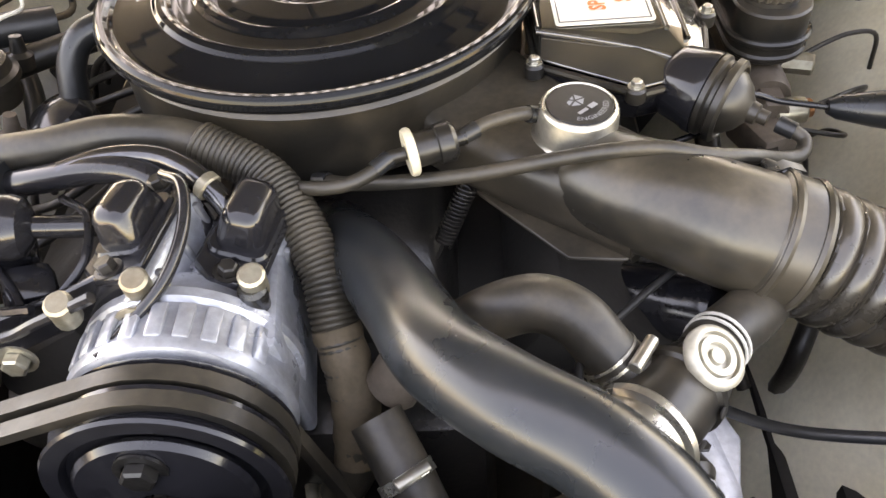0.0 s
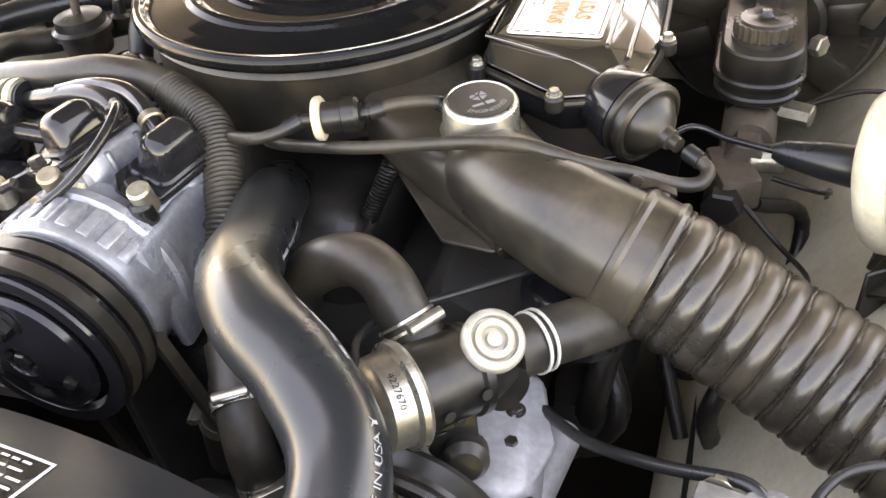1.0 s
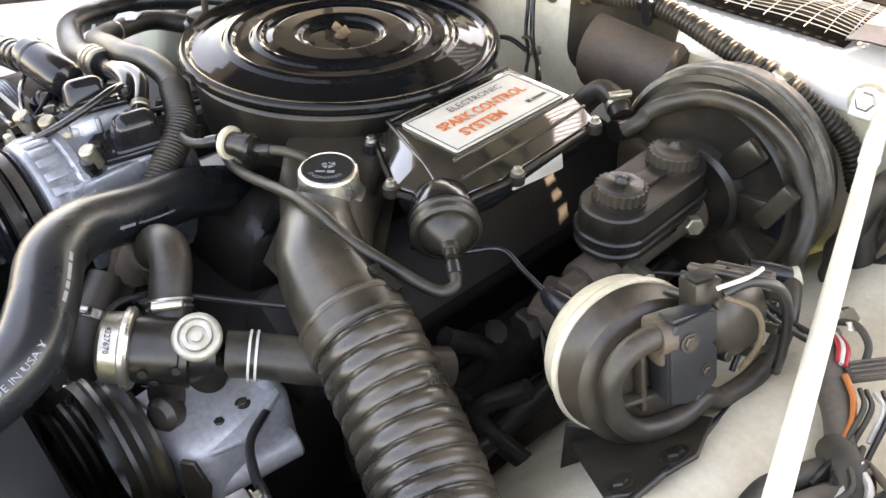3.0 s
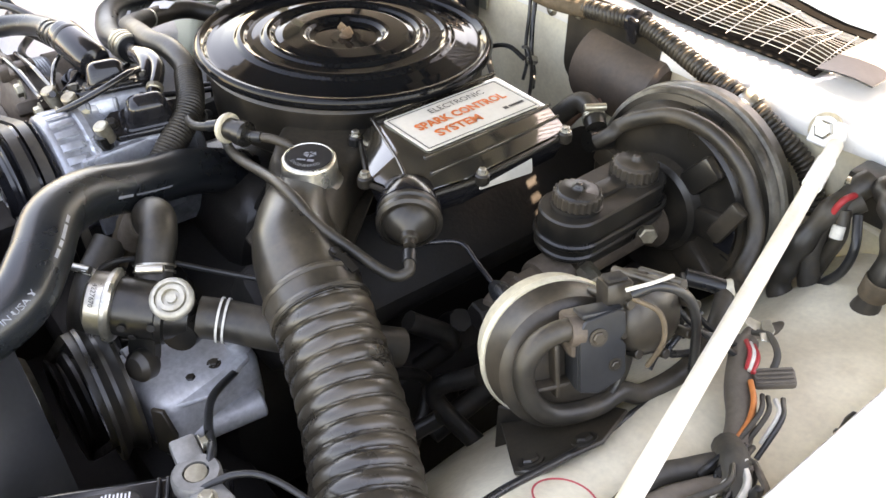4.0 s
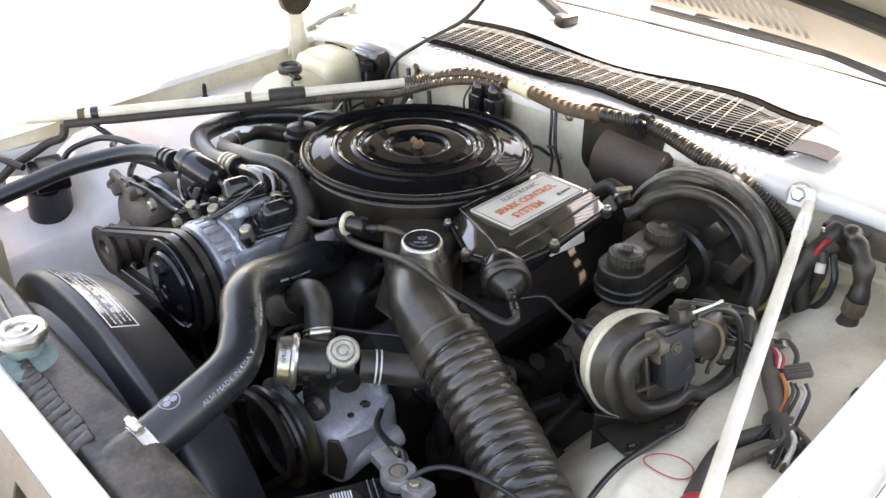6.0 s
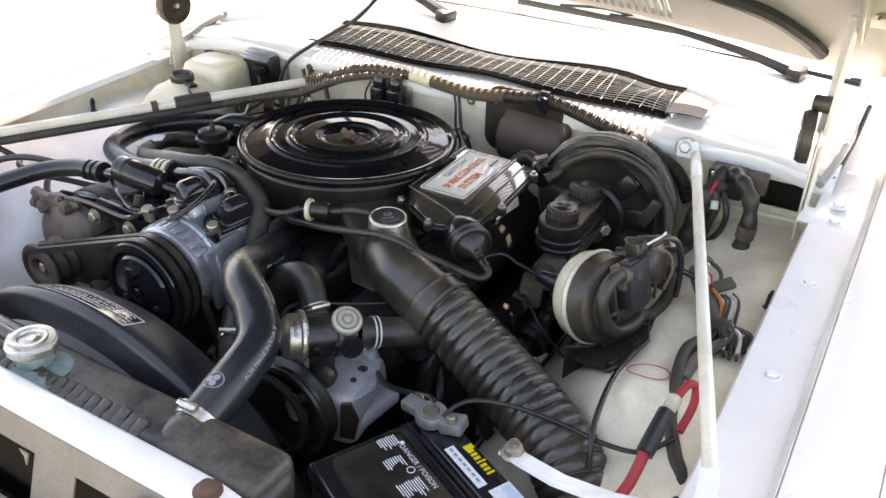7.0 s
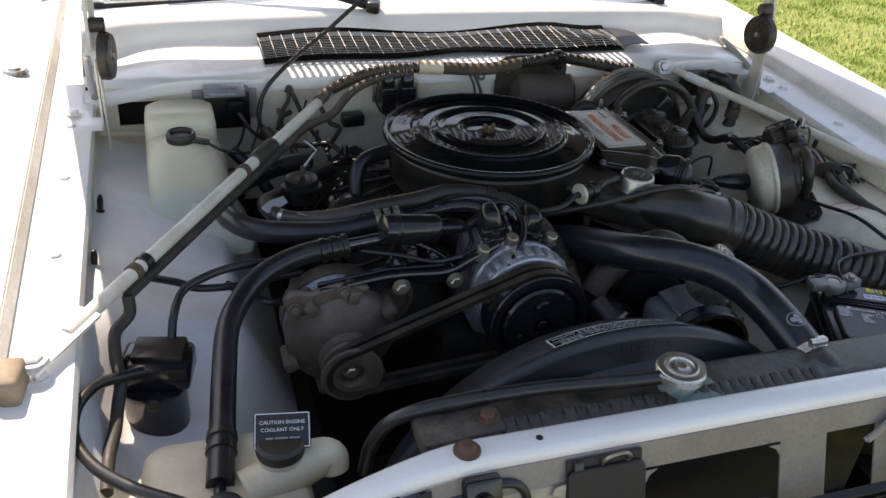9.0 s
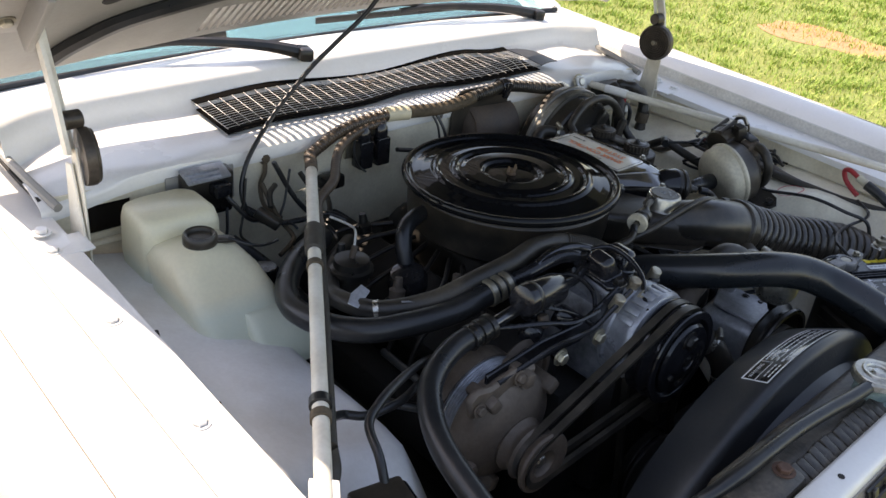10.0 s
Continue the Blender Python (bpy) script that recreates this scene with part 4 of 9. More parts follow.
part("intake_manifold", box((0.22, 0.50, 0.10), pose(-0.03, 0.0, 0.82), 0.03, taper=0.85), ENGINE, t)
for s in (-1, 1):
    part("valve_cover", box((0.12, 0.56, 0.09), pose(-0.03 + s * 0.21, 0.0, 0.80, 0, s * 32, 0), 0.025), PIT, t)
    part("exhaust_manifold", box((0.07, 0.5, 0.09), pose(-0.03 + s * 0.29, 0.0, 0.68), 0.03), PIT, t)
part("carburettor_riser", disc(0.075, 0.06, (-0.035, 0.0, 0.855), (0, 0, 1), 24), ENGINE, t)

# air cleaner
AC = Vector((-0.035, 0.0, 0.0))
t = thing("air_cleaner", (-0.035, 0, 0.905), "large round gloss black air cleaner with a stepped lid", "air cleaner")
lid = [(0.0, 0.9915), (0.020, 0.9915), (0.040, 0.9905), (0.047, 0.993), (0.051, 0.998), (0.056, 1.0), (0.080, 0.9985), (0.088, 0.9965), (0.091, 0.9965), (0.095, 1.0005), (0.099, 1.002), (0.103, 1.0005), (0.107, 0.997), (0.118, 0.9965), (0.124, 0.9965), (0.128, 1.0), (0.132, 1.0015), (0.136, 1.0), (0.140, 0.996), (0.156, 0.992), (0.170, 0.9895), (0.174, 0.9895), (0.177, 0.993), (0.181, 0.9965), (0.185, 0.997), (0.188, 0.995), (0.1895, 0.991), (0.189, 0.986), (0.1865, 0.9825), (0.180, 0.9815), (0.0, 0.9815)]
lid_ob = part("lid", lathe(crisp(lid), AC - Vector((0, 0.025, 0)), (0, 0.025, 1), 144), LID, t, "gloss black stepped steel lid", smooth=40)
part("housing", lathe([(0.0, 0.9815), (0.178, 0.9815), (0.181, 0.977), (0.177, 0.972), (0.176, 0.93), (0.174, 0.912), (0.165, 0.903), (0.12, 0.895), (0.0, 0.895)], AC, (0, 0, 1), 96), HOUSING, t, "dusty black steel housing")
bm = disc(0.005, 0.010, (AC.x, AC.y, 0.9915), (0, 0, 1), 12)
for s in (-1, 1):
    box((0.010, 0.003, 0.011), pose(AC.x + s * 0.008, AC.y, 1.001, 0, -s * 35, 25), 0.001, bm)
disc(0.008, 0.003, (AC.x, AC.y, 0.9915), (0, 0, 1), 12, bm=bm)
part("wing_nut", bm, RUSTY_BRASS, t, "dull brassy wing nut")
# snorkel: flat box that narrows to the round mouth
snork_way = Vector((0.66, -0.75, 0)).normalized()
side_way = Vector((0.75, 0.66, 0)).normalized()
bm = bmesh.new()
rings = []
for s, w, h, z, r in ((0.0, 0.060, 0.028, 0.928, 0.010), (0.05, 0.058, 0.027, 0.927, 0.012), (0.10, 0.052, 0.027, 0.926, 0.016), (0.14, 0.046, 0.031, 0.922, 0.024), (0.17, 0.043, 0.037, 0.920, 0.032), (0.195, 0.043, 0.042, 0.918, 0.040)):
    turn = max(0.0, (s - 0.12) / 0.075)
    c = Vector((0.075, -0.085, z)) + snork_way * s + Vector((0.018, 0.004, 0)) * turn
    ring = []
    for x, y in rounded(2 * w, 2 * h, min(r, h * 0.98), 4):
        sw = (side_way * (1 - 0.5 * turn) + Vector((0.25, 0.95, 0)) * 0.5 * turn).normalized()
        ring.append(bm.verts.new(c + sw * x + Z * y))
    rings.append(ring)
for a, b in zip(rings, rings[1:]):
    for k in range(len(a)):
        bm.faces.new((a[k], a[(k + 1) % len(a)], b[(k + 1) % len(a)], b[k]))
bm.faces.new(rings[0])
bm.faces.new(rings[-1])
part("snorkel", bm, HOUSING, t, "dusty black snorkel", smooth=45)
part("snorkel_flange", prism([(-0.055, -0.03), (0.055, -0.03), (0.058, 0.10), (0.03, 0.13), (-0.03, 0.13), (-0.058, 0.10)], 0.003, Matrix.Translation((0.135, -0.145, 0.898)) @ Matrix((( side_way.x, snork_way.x, 0, 0), (side_way.y, snork_way.y, 0, 0), (0, 0, 1, 0), (0, 0, 0, 1)))), HOUSING, t)

# round capped vacuum motor on the snorkel
t = thing("vacuum_motor", (0.169, -0.18, 0.955), "round zinc cap with a black printed top on the snorkel", "cap")
CAP = Vector((0.169, -0.18, 0.947))
cap_way = Vector((0.05, -0.03, 1)).normalized()
part("skirt", lathe([(r, h - 0.951) for r, h in ((0.0, 0.951), (0.033, 0.951), (0.0345, 0.954), (0.031, 0.957), (0.0300, 0.959), (0.0290, 0.979), (0.0275, 0.982), (0.0255, 0.983), (0.0245, 0.9815), (0.0, 0.9815))], CAP, cap_way, 40), ZINC, t, "dull zinc plated skirt")
capm = at(CAP, cap_way)
top = part("top_label", disc(0.0242, 0.0012, capm @ Vector((0, 0, 0.0305)), cap_way, 36, 0.3), INK_BLACK, t, "black round label")


def ring_print(radius, upward):
    mid = capm @ Vector((0, 0, 0.0320))

    def bend(x, y):
        a = upward - x / radius
        r = radius + y
        return mid + Vector((math.cos(a) * r, math.sin(a) * r, 0.0002))
    return bend


base = Matrix.Translation(CAP - cap_way * 0.002) @ pose(0, 0, 0, 0, 0, -42)
part("mount_plate", prism(rounded(0.078, 0.062, 0.008, 4), 0.0022, base @ pose(0.012, 0, 0), 0.0006), STEEL, t, "slotted steel base plate")
# slots are not cut: near-black pieces carry their shade
for y in (-0.014, 0.014):
    part("slot", prism(rounded(0.012, 0.006, 0.0028, 3), 0.0006, base @ pose(0.042, y, 0.0022), 0), PIT, t)
READ = math.atan2(0.75, -0.66)
lettering("QUALITY", 0.0062, (0, 0, 0), (1, 0, 0), (0, 1, 0), INK_GREY, top, bend=ring_print(0.0185, READ))


def ring_low(x, y):
    a = READ + math.pi + x / 0.0185
    r = 0.0185 - y
    return capm @ Vector((0, 0, 0.0320)) + Vector((math.cos(a) * r, math.sin(a) * r, 0.0002))


lettering("ENGINEERED", 0.0060, (0, 0, 0), (1, 0, 0), (0, 1, 0), INK_GREY, top, bend=ring_low)
read_up = Vector((math.cos(READ), math.sin(READ), 0))
read_right = Vector((read_up.y, -read_up.x, 0))
bm = bmesh.new()
mid = capm @ Vector((0, 0, 0.0319)) + read_up * 0.005
for k in range(5):
    a0 = k * math.tau / 5
    tri = [(0.0012, a0), (0.0072, a0 - 0.52), (0.0072, a0 + 0.52)]
    bm.faces.new([bm.verts.new(mid + read_up * (r * math.cos(a)) + read_right * (r * math.sin(a)) + Z * 0.0003) for r, a in tri])
part("emblem", bm, INK_GREY, top)
bars([(-0.010, -0.008, 0.009, 0.003), (0.001, -0.008, 0.007, 0.0045)], capm @ Vector((0, 0, 0.0319)), read_right, read_up, INK_GREY, t)

# temperature valve with a cream ring between two thin hoses
t = thing("vacuum_check_valve", (0.05, -0.21, 0.965), "black vacuum valve with a cream plastic ring", "valve")
cw = Vector((0.95, 0.28, 0.06)).normalized()
c0 = Vector((0.046, -0.214, 0.968))
part("ring", lathe([(0.006, 0), (0.0165, 0), (0.0175, 0.002), (0.0175, 0.005), (0.016, 0.0065), (0.006, 0.0065), (0.006, 0)], c0, cw, 28), CREAM, t, "cream plastic ring")
part("body", lathe([(0, 0.006), (0.0125, 0.006), (0.0125, 0.022), (0.0145, 0.023), (0.0145, 0.033), (0.012, 0.036), (0.006, 0.037), (0.006, 0.044), (0, 0.044)], c0, cw, 28), PLASTIC, t)
part("inlet", disc(0.005, 0.016, c0 - cw * 0.016, cw, 12), PLASTIC, t)
cable("vacuum_hose", [c0 + cw * 0.04, (0.105, -0.190, 0.973), (0.13, -0.180, 0.972), (0.145, -0.172, 0.964)], 0.0052, DUSTY_RUBBER, "thin dusty black vacuum hose to the cap", "hose")
cable("vacuum_hose", [c0 - cw * 0.012, (0.020, -0.228, 0.962), (0.0, -0.233, 0.957), (-0.03, -0.225, 0.95), (-0.06, -0.19, 0.93)], 0.0052, DUSTY_RUBBER, "thin dusty vacuum hose running under the air cleaner", "hose")
cable("vacuum_hose", [(-0.03, -0.175, 0.915), (0.0, -0.195, 0.926), (0.045, -0.214, 0.942), (0.092, -0.223, 0.953), (0.149, -0.224, 0.964), (0.188, -0.227, 0.972), (0.222, -0.228, 0.973), (0.256, -0.226, 0.963), (0.290, -0.214, 0.950), (0.318, -0.199, 0.934), (0.335, -0.190, 0.930), (0.340, -0.178, 0.933), (0.332, -0.171, 0.9375), (0.323, -0.164, 0.939)], 0.0056, DUSTY_RUBBER, "thin grey vacuum hose looping to the computer's diaphragm", "hose", n=8)

# spark control computer beside the air cleaner
t = thing("spark_control_computer", (0.21, 0.0, 0.92), "black plastic ignition computer box with a silver and orange label", "ignition computer")
bm = bmesh.new()
top = [(0.146, 0.096, 0.9815), (0.244, 0.094, 0.9815), (0.249, -0.090, 0.9815), (0.225, -0.100, 0.9805), (0.150, -0.082, 0.9815)]
rim = [(0.138, 0.108, 0.966), (0.280, 0.092, 0.966), (0.287, -0.060, 0.963), (0.276, -0.126, 0.961), (0.222, -0.142, 0.960), (0.146, -0.102, 0.964)]
low = [(0.144, 0.100, 0.928), (0.268, 0.086, 0.926), (0.273, -0.058, 0.924), (0.266, -0.118, 0.924), (0.220, -0.130, 0.924), (0.150, -0.096, 0.926)]
tv = [bm.verts.new(p) for p in top]
rv = [bm.verts.new(p) for p in rim]
bm.faces.new(tv)
for a, b in ((0, 1), (1, 2)):
    bm.faces.new((tv[a], tv[b], rv[b], rv[a]))
bm.faces.new((tv[2], rv[3], rv[2]))
bm.faces.new((tv[2], tv[3], rv[4], rv[3]))
bm.faces.new((tv[3], tv[4], rv[5], rv[4]))
bm.faces.new((tv[4], tv[0], rv[0], rv[5]))
bm.faces.new(rv[::-1])
bmesh.ops.bevel(bm, geom=bm.edges[:], offset=0.0035, segments=3, profile=0.5, affect="EDGES", clamp_overlap=True)
part("cover", bm, CASE, t, "black moulded plastic cover", smooth=50)
bm = bmesh.new()
uv = [bm.verts.new(Vector(p) - Z * 0.006) for p in rim]
lv = [bm.verts.new(p) for p in low]
for k in range(6):
    bm.faces.new((uv[k], uv[(k + 1) % 6], lv[(k + 1) % 6], lv[k]))
bm.faces.new(lv[::-1])
bm.faces.new(uv)
bmesh.ops.bevel(bm, geom=bm.edges[:], offset=0.003, segments=2, profile=0.5, affect="EDGES", clamp_overlap=True)
part("lower_case", bm, GLOSSY, t, "gloss black lower case", smooth=50)
rim_line = [Vector(p) - Z * 0.004 for p in rim + rim[:1]]
for line in ([(0.147, -0.086, 0.9815), (0.190, -0.098, 0.9790), (0.232, -0.109, 0.9740), (0.268, -0.122, 0.9650)], [(0.249, -0.090, 0.9820), (0.247, 0.0, 0.9820), (0.244, 0.094, 0.9820)], [(0.266, -0.094, 0.9735), (0.265, 0.0, 0.9745), (0.260, 0.093, 0.9750)], [(0.148, -0.082, 0.9820), (0.146, 0.0, 0.9820), (0.145, 0.096, 0.9820)]):
    part("edge_rib", tube(line, 0.0020, 8, 4), CASE, t, smooth=60)
part("seam_lip", tube(None, 0.0036, 8, line=rim_line), PLASTIC, t)
# label on top: reads along the car
lc = Vector((0.2010, 0.002, 0.9824))
l_right, l_up = Vector((-0.02, 1, 0.0)).normalized(), Vector((-1, -0.02, 0)).normalized()
l_out = l_right.cross(l_up)
lm = Matrix((( l_right.x, l_up.x, l_out.x, lc.x), (l_right.y, l_up.y, l_out.y, lc.y), (l_right.z, l_up.z, l_out.z, lc.z), (0, 0, 0, 1)))
label = part("label", prism(rounded(0.166, 0.080, 0.004, 3), 0.0008, lm, 0), PAPER, t, "silver label with black and orange print")
bm = bmesh.new()
for x, y, w, h in ((0, 0.0365, 0.158, 0.001), (0, -0.0365, 0.158, 0.001), (-0.0785, 0, 0.001, 0.074), (0.0785, 0, 0.001, 0.074)):
    box((w, h, 0.0003), lm @ pose(x, y, 0.0010), 0, bm)
part("label_border", bm, INK_BLACK, label)
top_of = lc + l_out * 0.0009
lettering("ELECTRONIC", 0.0135, top_of + l_right * 0.010 + l_up * 0.024, l_right, l_up, INK_BLACK, label)
lettering("SPARK CONTROL", 0.0185, top_of + l_right * 0.0 + l_up * 0.003, l_right, l_up, INK_ORANGE, label, squeeze=0.86, bold=0.0007)
lettering("SYSTEM", 0.0185, top_of - l_right * 0.022 - l_up * 0.019, l_right, l_up, INK_ORANGE, label, bold=0.0007)
bars([(0.050, -0.021, 0.022, 0.004), (0.042, -0.021, 0.006, 0.006)], top_of, l_right, l_up, INK_BLACK, label)
# sticker with print on the flank
part("side_sticker", prism(rounded(0.045, 0.022, 0.002, 2), 0.0008, Matrix.Translation((0.2775, 0.0, 0.945)) @ pose(0, 0, 0, 90, 0, 88) @ pose(0, 0, 0, -15, 0, -4) @ Matrix.Diagonal((1.7, 1.0, 1.0, 1.0))), PAPER, t, "pale paper sticker")
for p in ((0.291, -0.046, 0.966), (0.218, -0.144, 0.963), (0.144, -0.106, 0.964), (0.284, 0.082, 0.968)):
    part("screw_boss", disc(0.008, 0.014, Vector(p) - Z * 0.012, (0, 0, 1), 14, 0.3), PLASTIC, t)
    bolt(Vector(p) + Z * 0.002, (0, 0, 1), t, 0.0045, 0.005, ZINC)
# vacuum diaphragm on its front end
dw = Vector((0.80, -0.58, -0.12)).normalized()
d0 = Vector((0.290, -0.140, 0.944)) - dw * 0.017
S = 0.90
part("diaphragm_neck", lathe([(0, -0.034), (0.022, -0.034), (0.029, -0.026), (0.031, -0.012), (0.0335, -0.004), (0.0335, 0.001), (0.0, 0.001)], d0, dw, 36), GLOSSY, t, "rounded shoulder of the case")
part("diaphragm", lathe([(S * r, h) for r, h in ((0, 0.0), (0.032, 0.0), (0.0365, 0.002), (0.0365, 0.006), (0.0335, 0.008), (0.0335, 0.011), (0.0375, 0.013), (0.0375, 0.018), (0.034, 0.0205), (0.0325, 0.0205), (0.0315, 0.0185), (0.029, 0.0185), (0.0275, 0.022), (0.020, 0.030), (0.013, 0.034), (0.010, 0.036), (0.009, 0.042), (0.0065, 0.043), (0.0065, 0.050), (0, 0.050))], d0, dw, 40), PLASTIC, t, "ringed black plastic diaphragm")

# ribbed intake duct from the snorkel down to the front
t = thing("intake_duct", (0.45, -0.3, 0.86), "dusty ribbed rubber intake duct with a smooth neck", "duct")
NECK_LINE = [(0.172, -0.196, 0.928), (0.205, -0.222, 0.930), (0.238, -0.242, 0.929), (0.270, -0.253, 0.921), (0.302, -0.259, 0.911)]
DUCT_LINE = [(0.288, -0.256, 0.915), (0.318, -0.262, 0.905), (0.352, -0.272, 0.892), (0.397, -0.286, 0.876), (0.450, -0.308, 0.860), (0.515, -0.342, 0.848), (0.570, -0.382, 0.832), (0.605, -0.43, 0.80), (0.625, -0.49, 0.755), (0.635, -0.57, 0.70)]
part("neck", tube(NECK_LINE, 0.042, 36, 10, radius=lambda i, n: 0.0362 + 0.0095 * (i / n) ** 0.6), NECK, t, "smooth dusty black neck", smooth=60)
# ribs: soft bulges with a thin raised seam that winds round the hose, creased here and there
pitch = 0.0176
line, length = even_line(DUCT_LINE, pitch / 22)
fr = frames_on(line)
rng = random.Random(3)
kinks = [rng.uniform(-1, 1) for _ in range(80)]
bm = bmesh.new()
SEG = 48
loops = []
for i, (p, (sd, up, w)) in enumerate(zip(line, fr)):
    loop = []
    for k in range(SEG):
        a = k * math.tau / SEG
        turn = i / 22 + 0.30 * (0.5 - 0.5 * math.cos(a - 0.6))
        f = turn % 1.0
        n = int(turn)
        start = min(1.0, i / 34)
        bulge = math.sin(math.pi * f) ** 0.55
        seam = 1.0 if f < 0.05 or f > 0.95 else 0.0
        crease = 0.5 * math.sin(3 * a + kinks[n % 80] * 5) * math.sin(5 * a + n) * bulge
        r = 0.0432 + start * (0.0052 * bulge + 0.0030 * seam + 0.0009 * crease + 0.0007 * kinks[(n + 40) % 80])
        loop.append(bm.verts.new(p + sd * (math.cos(a) * r) + up * (math.sin(a) * r)))
    loops.append(loop)
for a, b in zip(loops, loops[1:]):
    for k in range(SEG):
        bm.faces.new((a[k], a[(k + 1) % SEG], b[(k + 1) % SEG], b[k]))
bm.faces.new(loops[0][::-1])
bm.faces.new(loops[-1])
part("ribs", bm, DUCT, t, "ribbed rubber hose with dust in its grooves", smooth=70)
nw = (Vector(DUCT_LINE[1]) - Vector(DUCT_LINE[0])).normalized()
part("collar", lathe([(0.0450, -0.002), (0.0478, 0.0), (0.0486, 0.004), (0.0482, 0.022), (0.0488, 0.026), (0.0478, 0.030), (0.0450, 0.031)], Vector(DUCT_LINE[0]) + nw * 0.002, nw, 48), NECK, t, "black plastic collar")
for d, r in ((0.006, 0.0490), (0.028, 0.0492)):
    part("band", lathe([(r - 0.002, -0.003), (r, -0.003), (r + 0.0012, 0), (r, 0.003), (r - 0.002, 0.003), (r - 0.002, -0.003)], Vector(DUCT_LINE[0]) + nw * d, nw, 44), NECK, t, "black plastic band")
part("band_buckle", box((0.030, 0.010, 0.010), pose(0.304, -0.231, 0.949, 5, 20, -12), 0.003), PLASTIC, t)
part("buckle_tail", strip([Vector((0.292, -0.236, 0.954)), Vector((0.307, -0.229, 0.953)), Vector((0.322, -0.226, 0.945))], 0.008, 0.002, Vector((0.3, 0, 1))), PLASTIC, t)

# upper radiator hose
t = thing("radiator_hose", (0.15, -0.45, 0.9), "thick smooth black rubber radiator hose with white print", "hose")
HOSE = [(-0.035, -0.165, 0.852), (0.010, -0.252, 0.906), (0.044, -0.325, 0.934), (0.068, -0.382, 0.956), (0.106, -0.424, 0.967), (0.152, -0.454, 0.961), (0.186, -0.490, 0.947), (0.199, -0.550, 0.934), (0.204, -0.632, 0.914)]
hose_line, hose_len = even_line(HOSE, 0.006)
tubing = part("hose", tube(None, 0.0275, 32, line=hose_line), HOSE_RUBBER, t, "smooth black rubber", smooth=60)
hose_fr = frames_on(hose_line)


def on_hose(s0, angle, r=0.0279, flip=1):
    """Maps print onto the hose: x runs along it, y round it."""
    def bend(x, y):
        s = s0 + flip * x
        i = min(len(hose_line) - 2, max(0, int(s / hose_len * (len(hose_line) - 1))))
        f = s / hose_len * (len(hose_line) - 1) - i
        p = hose_line[i].lerp(hose_line[i + 1], f)
        sd, up, w = hose_fr[i]
        a = angle + flip * y / r
        return p + sd * (math.cos(a) * r) + up * (math.sin(a) * r)
    return bend


lettering("AL50 MADE IN USA Y", 0.0080, (0, 0, 0), (1, 0, 0), (0, 1, 0), HOSE_INK, tubing, bend=on_hose(0.455, radians(130), flip=-1))
bars([(x, 0, w, 0.0035) for x, w in ((0.0, 0.008), (0.011, 0.006), (0.019, 0.016), (0.038, 0.010))], (0, 0, 0), (1, 0, 0), (0, 1, 0), HOSE_INK, tubing, bend=on_hose(0.385, radians(140), flip=-1))
bars([(0.0, 0, 0.02, 0.003), (0.024, 0, 0.05, 0.002)], (0, 0, 0), (1, 0, 0), (0, 1, 0), INK_GREY, tubing, bend=on_hose(0.245, radians(178), flip=-1))
emb = on_hose(hose_len - 0.063, radians(66))
bm = bmesh.new()
for r0, r1 in ((0.0125, 0.0138),):
    n = 32
    for k in range(n):
        a, b = k * math.tau / n, (k + 1) * math.tau / n
        bm.faces.new([bm.verts.new(emb(math.cos(q) * r * 0.85, math.sin(q) * r)) for q, r in ((a, r0), (b, r0), (b, r1), (a, r1))])
for k in range(3):
    a = k * math.tau / 3 + 0.5
    bm.faces.new([bm.verts.new(emb(0.005 * math.cos(a) + 0.0045 * math.cos(q), 0.005 * math.sin(a) + 0.0045 * math.sin(q))) for q in [j * math.tau / 8 for j in range(8)]])
part("emblem", bm, HOSE_INK, t)
hw = (Vector(HOSE[-1]) - Vector(HOSE[-2])).normalized()
clamp_band(Vector(HOSE[-1]) - hw * 0.020, hw, 0.0276, t, 0.013)

# radiator with its crimped tank, filler neck and cap
t = thing("radiator", (0, -0.64, 0.9), "black radiator with a crimped dusty top tank", "radiator")
part("top_tank", box((0.68, 0.075, 0.05), pose(0, -0.640, 0.912), 0.014, segments=4), TANK, t, "dusty black top tank")
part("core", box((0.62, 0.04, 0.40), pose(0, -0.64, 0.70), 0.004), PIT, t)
first = part("crimp", box((0.0150, 0.034, 0.007), Matrix.Identity(4), 0.003, segments=2), TANK, t)
first.matrix_basis = pose(-0.318, -0.668, 0.9335, 20)
for k in range(1, 34):
    tab = new("crimp", first.data)
    tab.parent = t
    tab.matrix_parent_inverse = Matrix.Translation(t.location).inverted()
    tab.matrix_basis = pose(-0.318 + k * 0.0148, -0.6680 + 0.0015 * math.sin(k * 5.1), 0.9335 + 0.0005 * math.sin(k * 3.3), 20 + 3 * math.sin(k * 2.7), 3 * math.sin(k * 1.9), 1.5 * math.sin(k * 4.3))
part("end_boss", box((0.10, 0.062, 0.03), pose(-0.30, -0.648, 0.932, 0, -4, 0), 0.012), TANK, t)
part("end_boss", box((0.13, 0.072, 0.05), pose(0.285, -0.646, 0.906, 0, 5, 0), 0.020, segments=5), HOUSING, t)
part("outlet", tube([(0.205, -0.615, 0.914), (0.206, -0.64, 0.912), (0.207, -0.66, 0.905)], 0.030, 20), TANK, t)
bolt((-0.27, -0.655, 0.948), (0, 0, 1), t, 0.009, 0.006, RUST)
part("filler_neck", lathe([(0.026, 0.930), (0.022, 0.938), (0.022, 0.950), (0.027, 0.953), (0.027, 0.956), (0.0, 0.956)], (-0.023, -0.647, 0), (0, 0, 1), 28), GREEN, t, "green corroded filler neck")
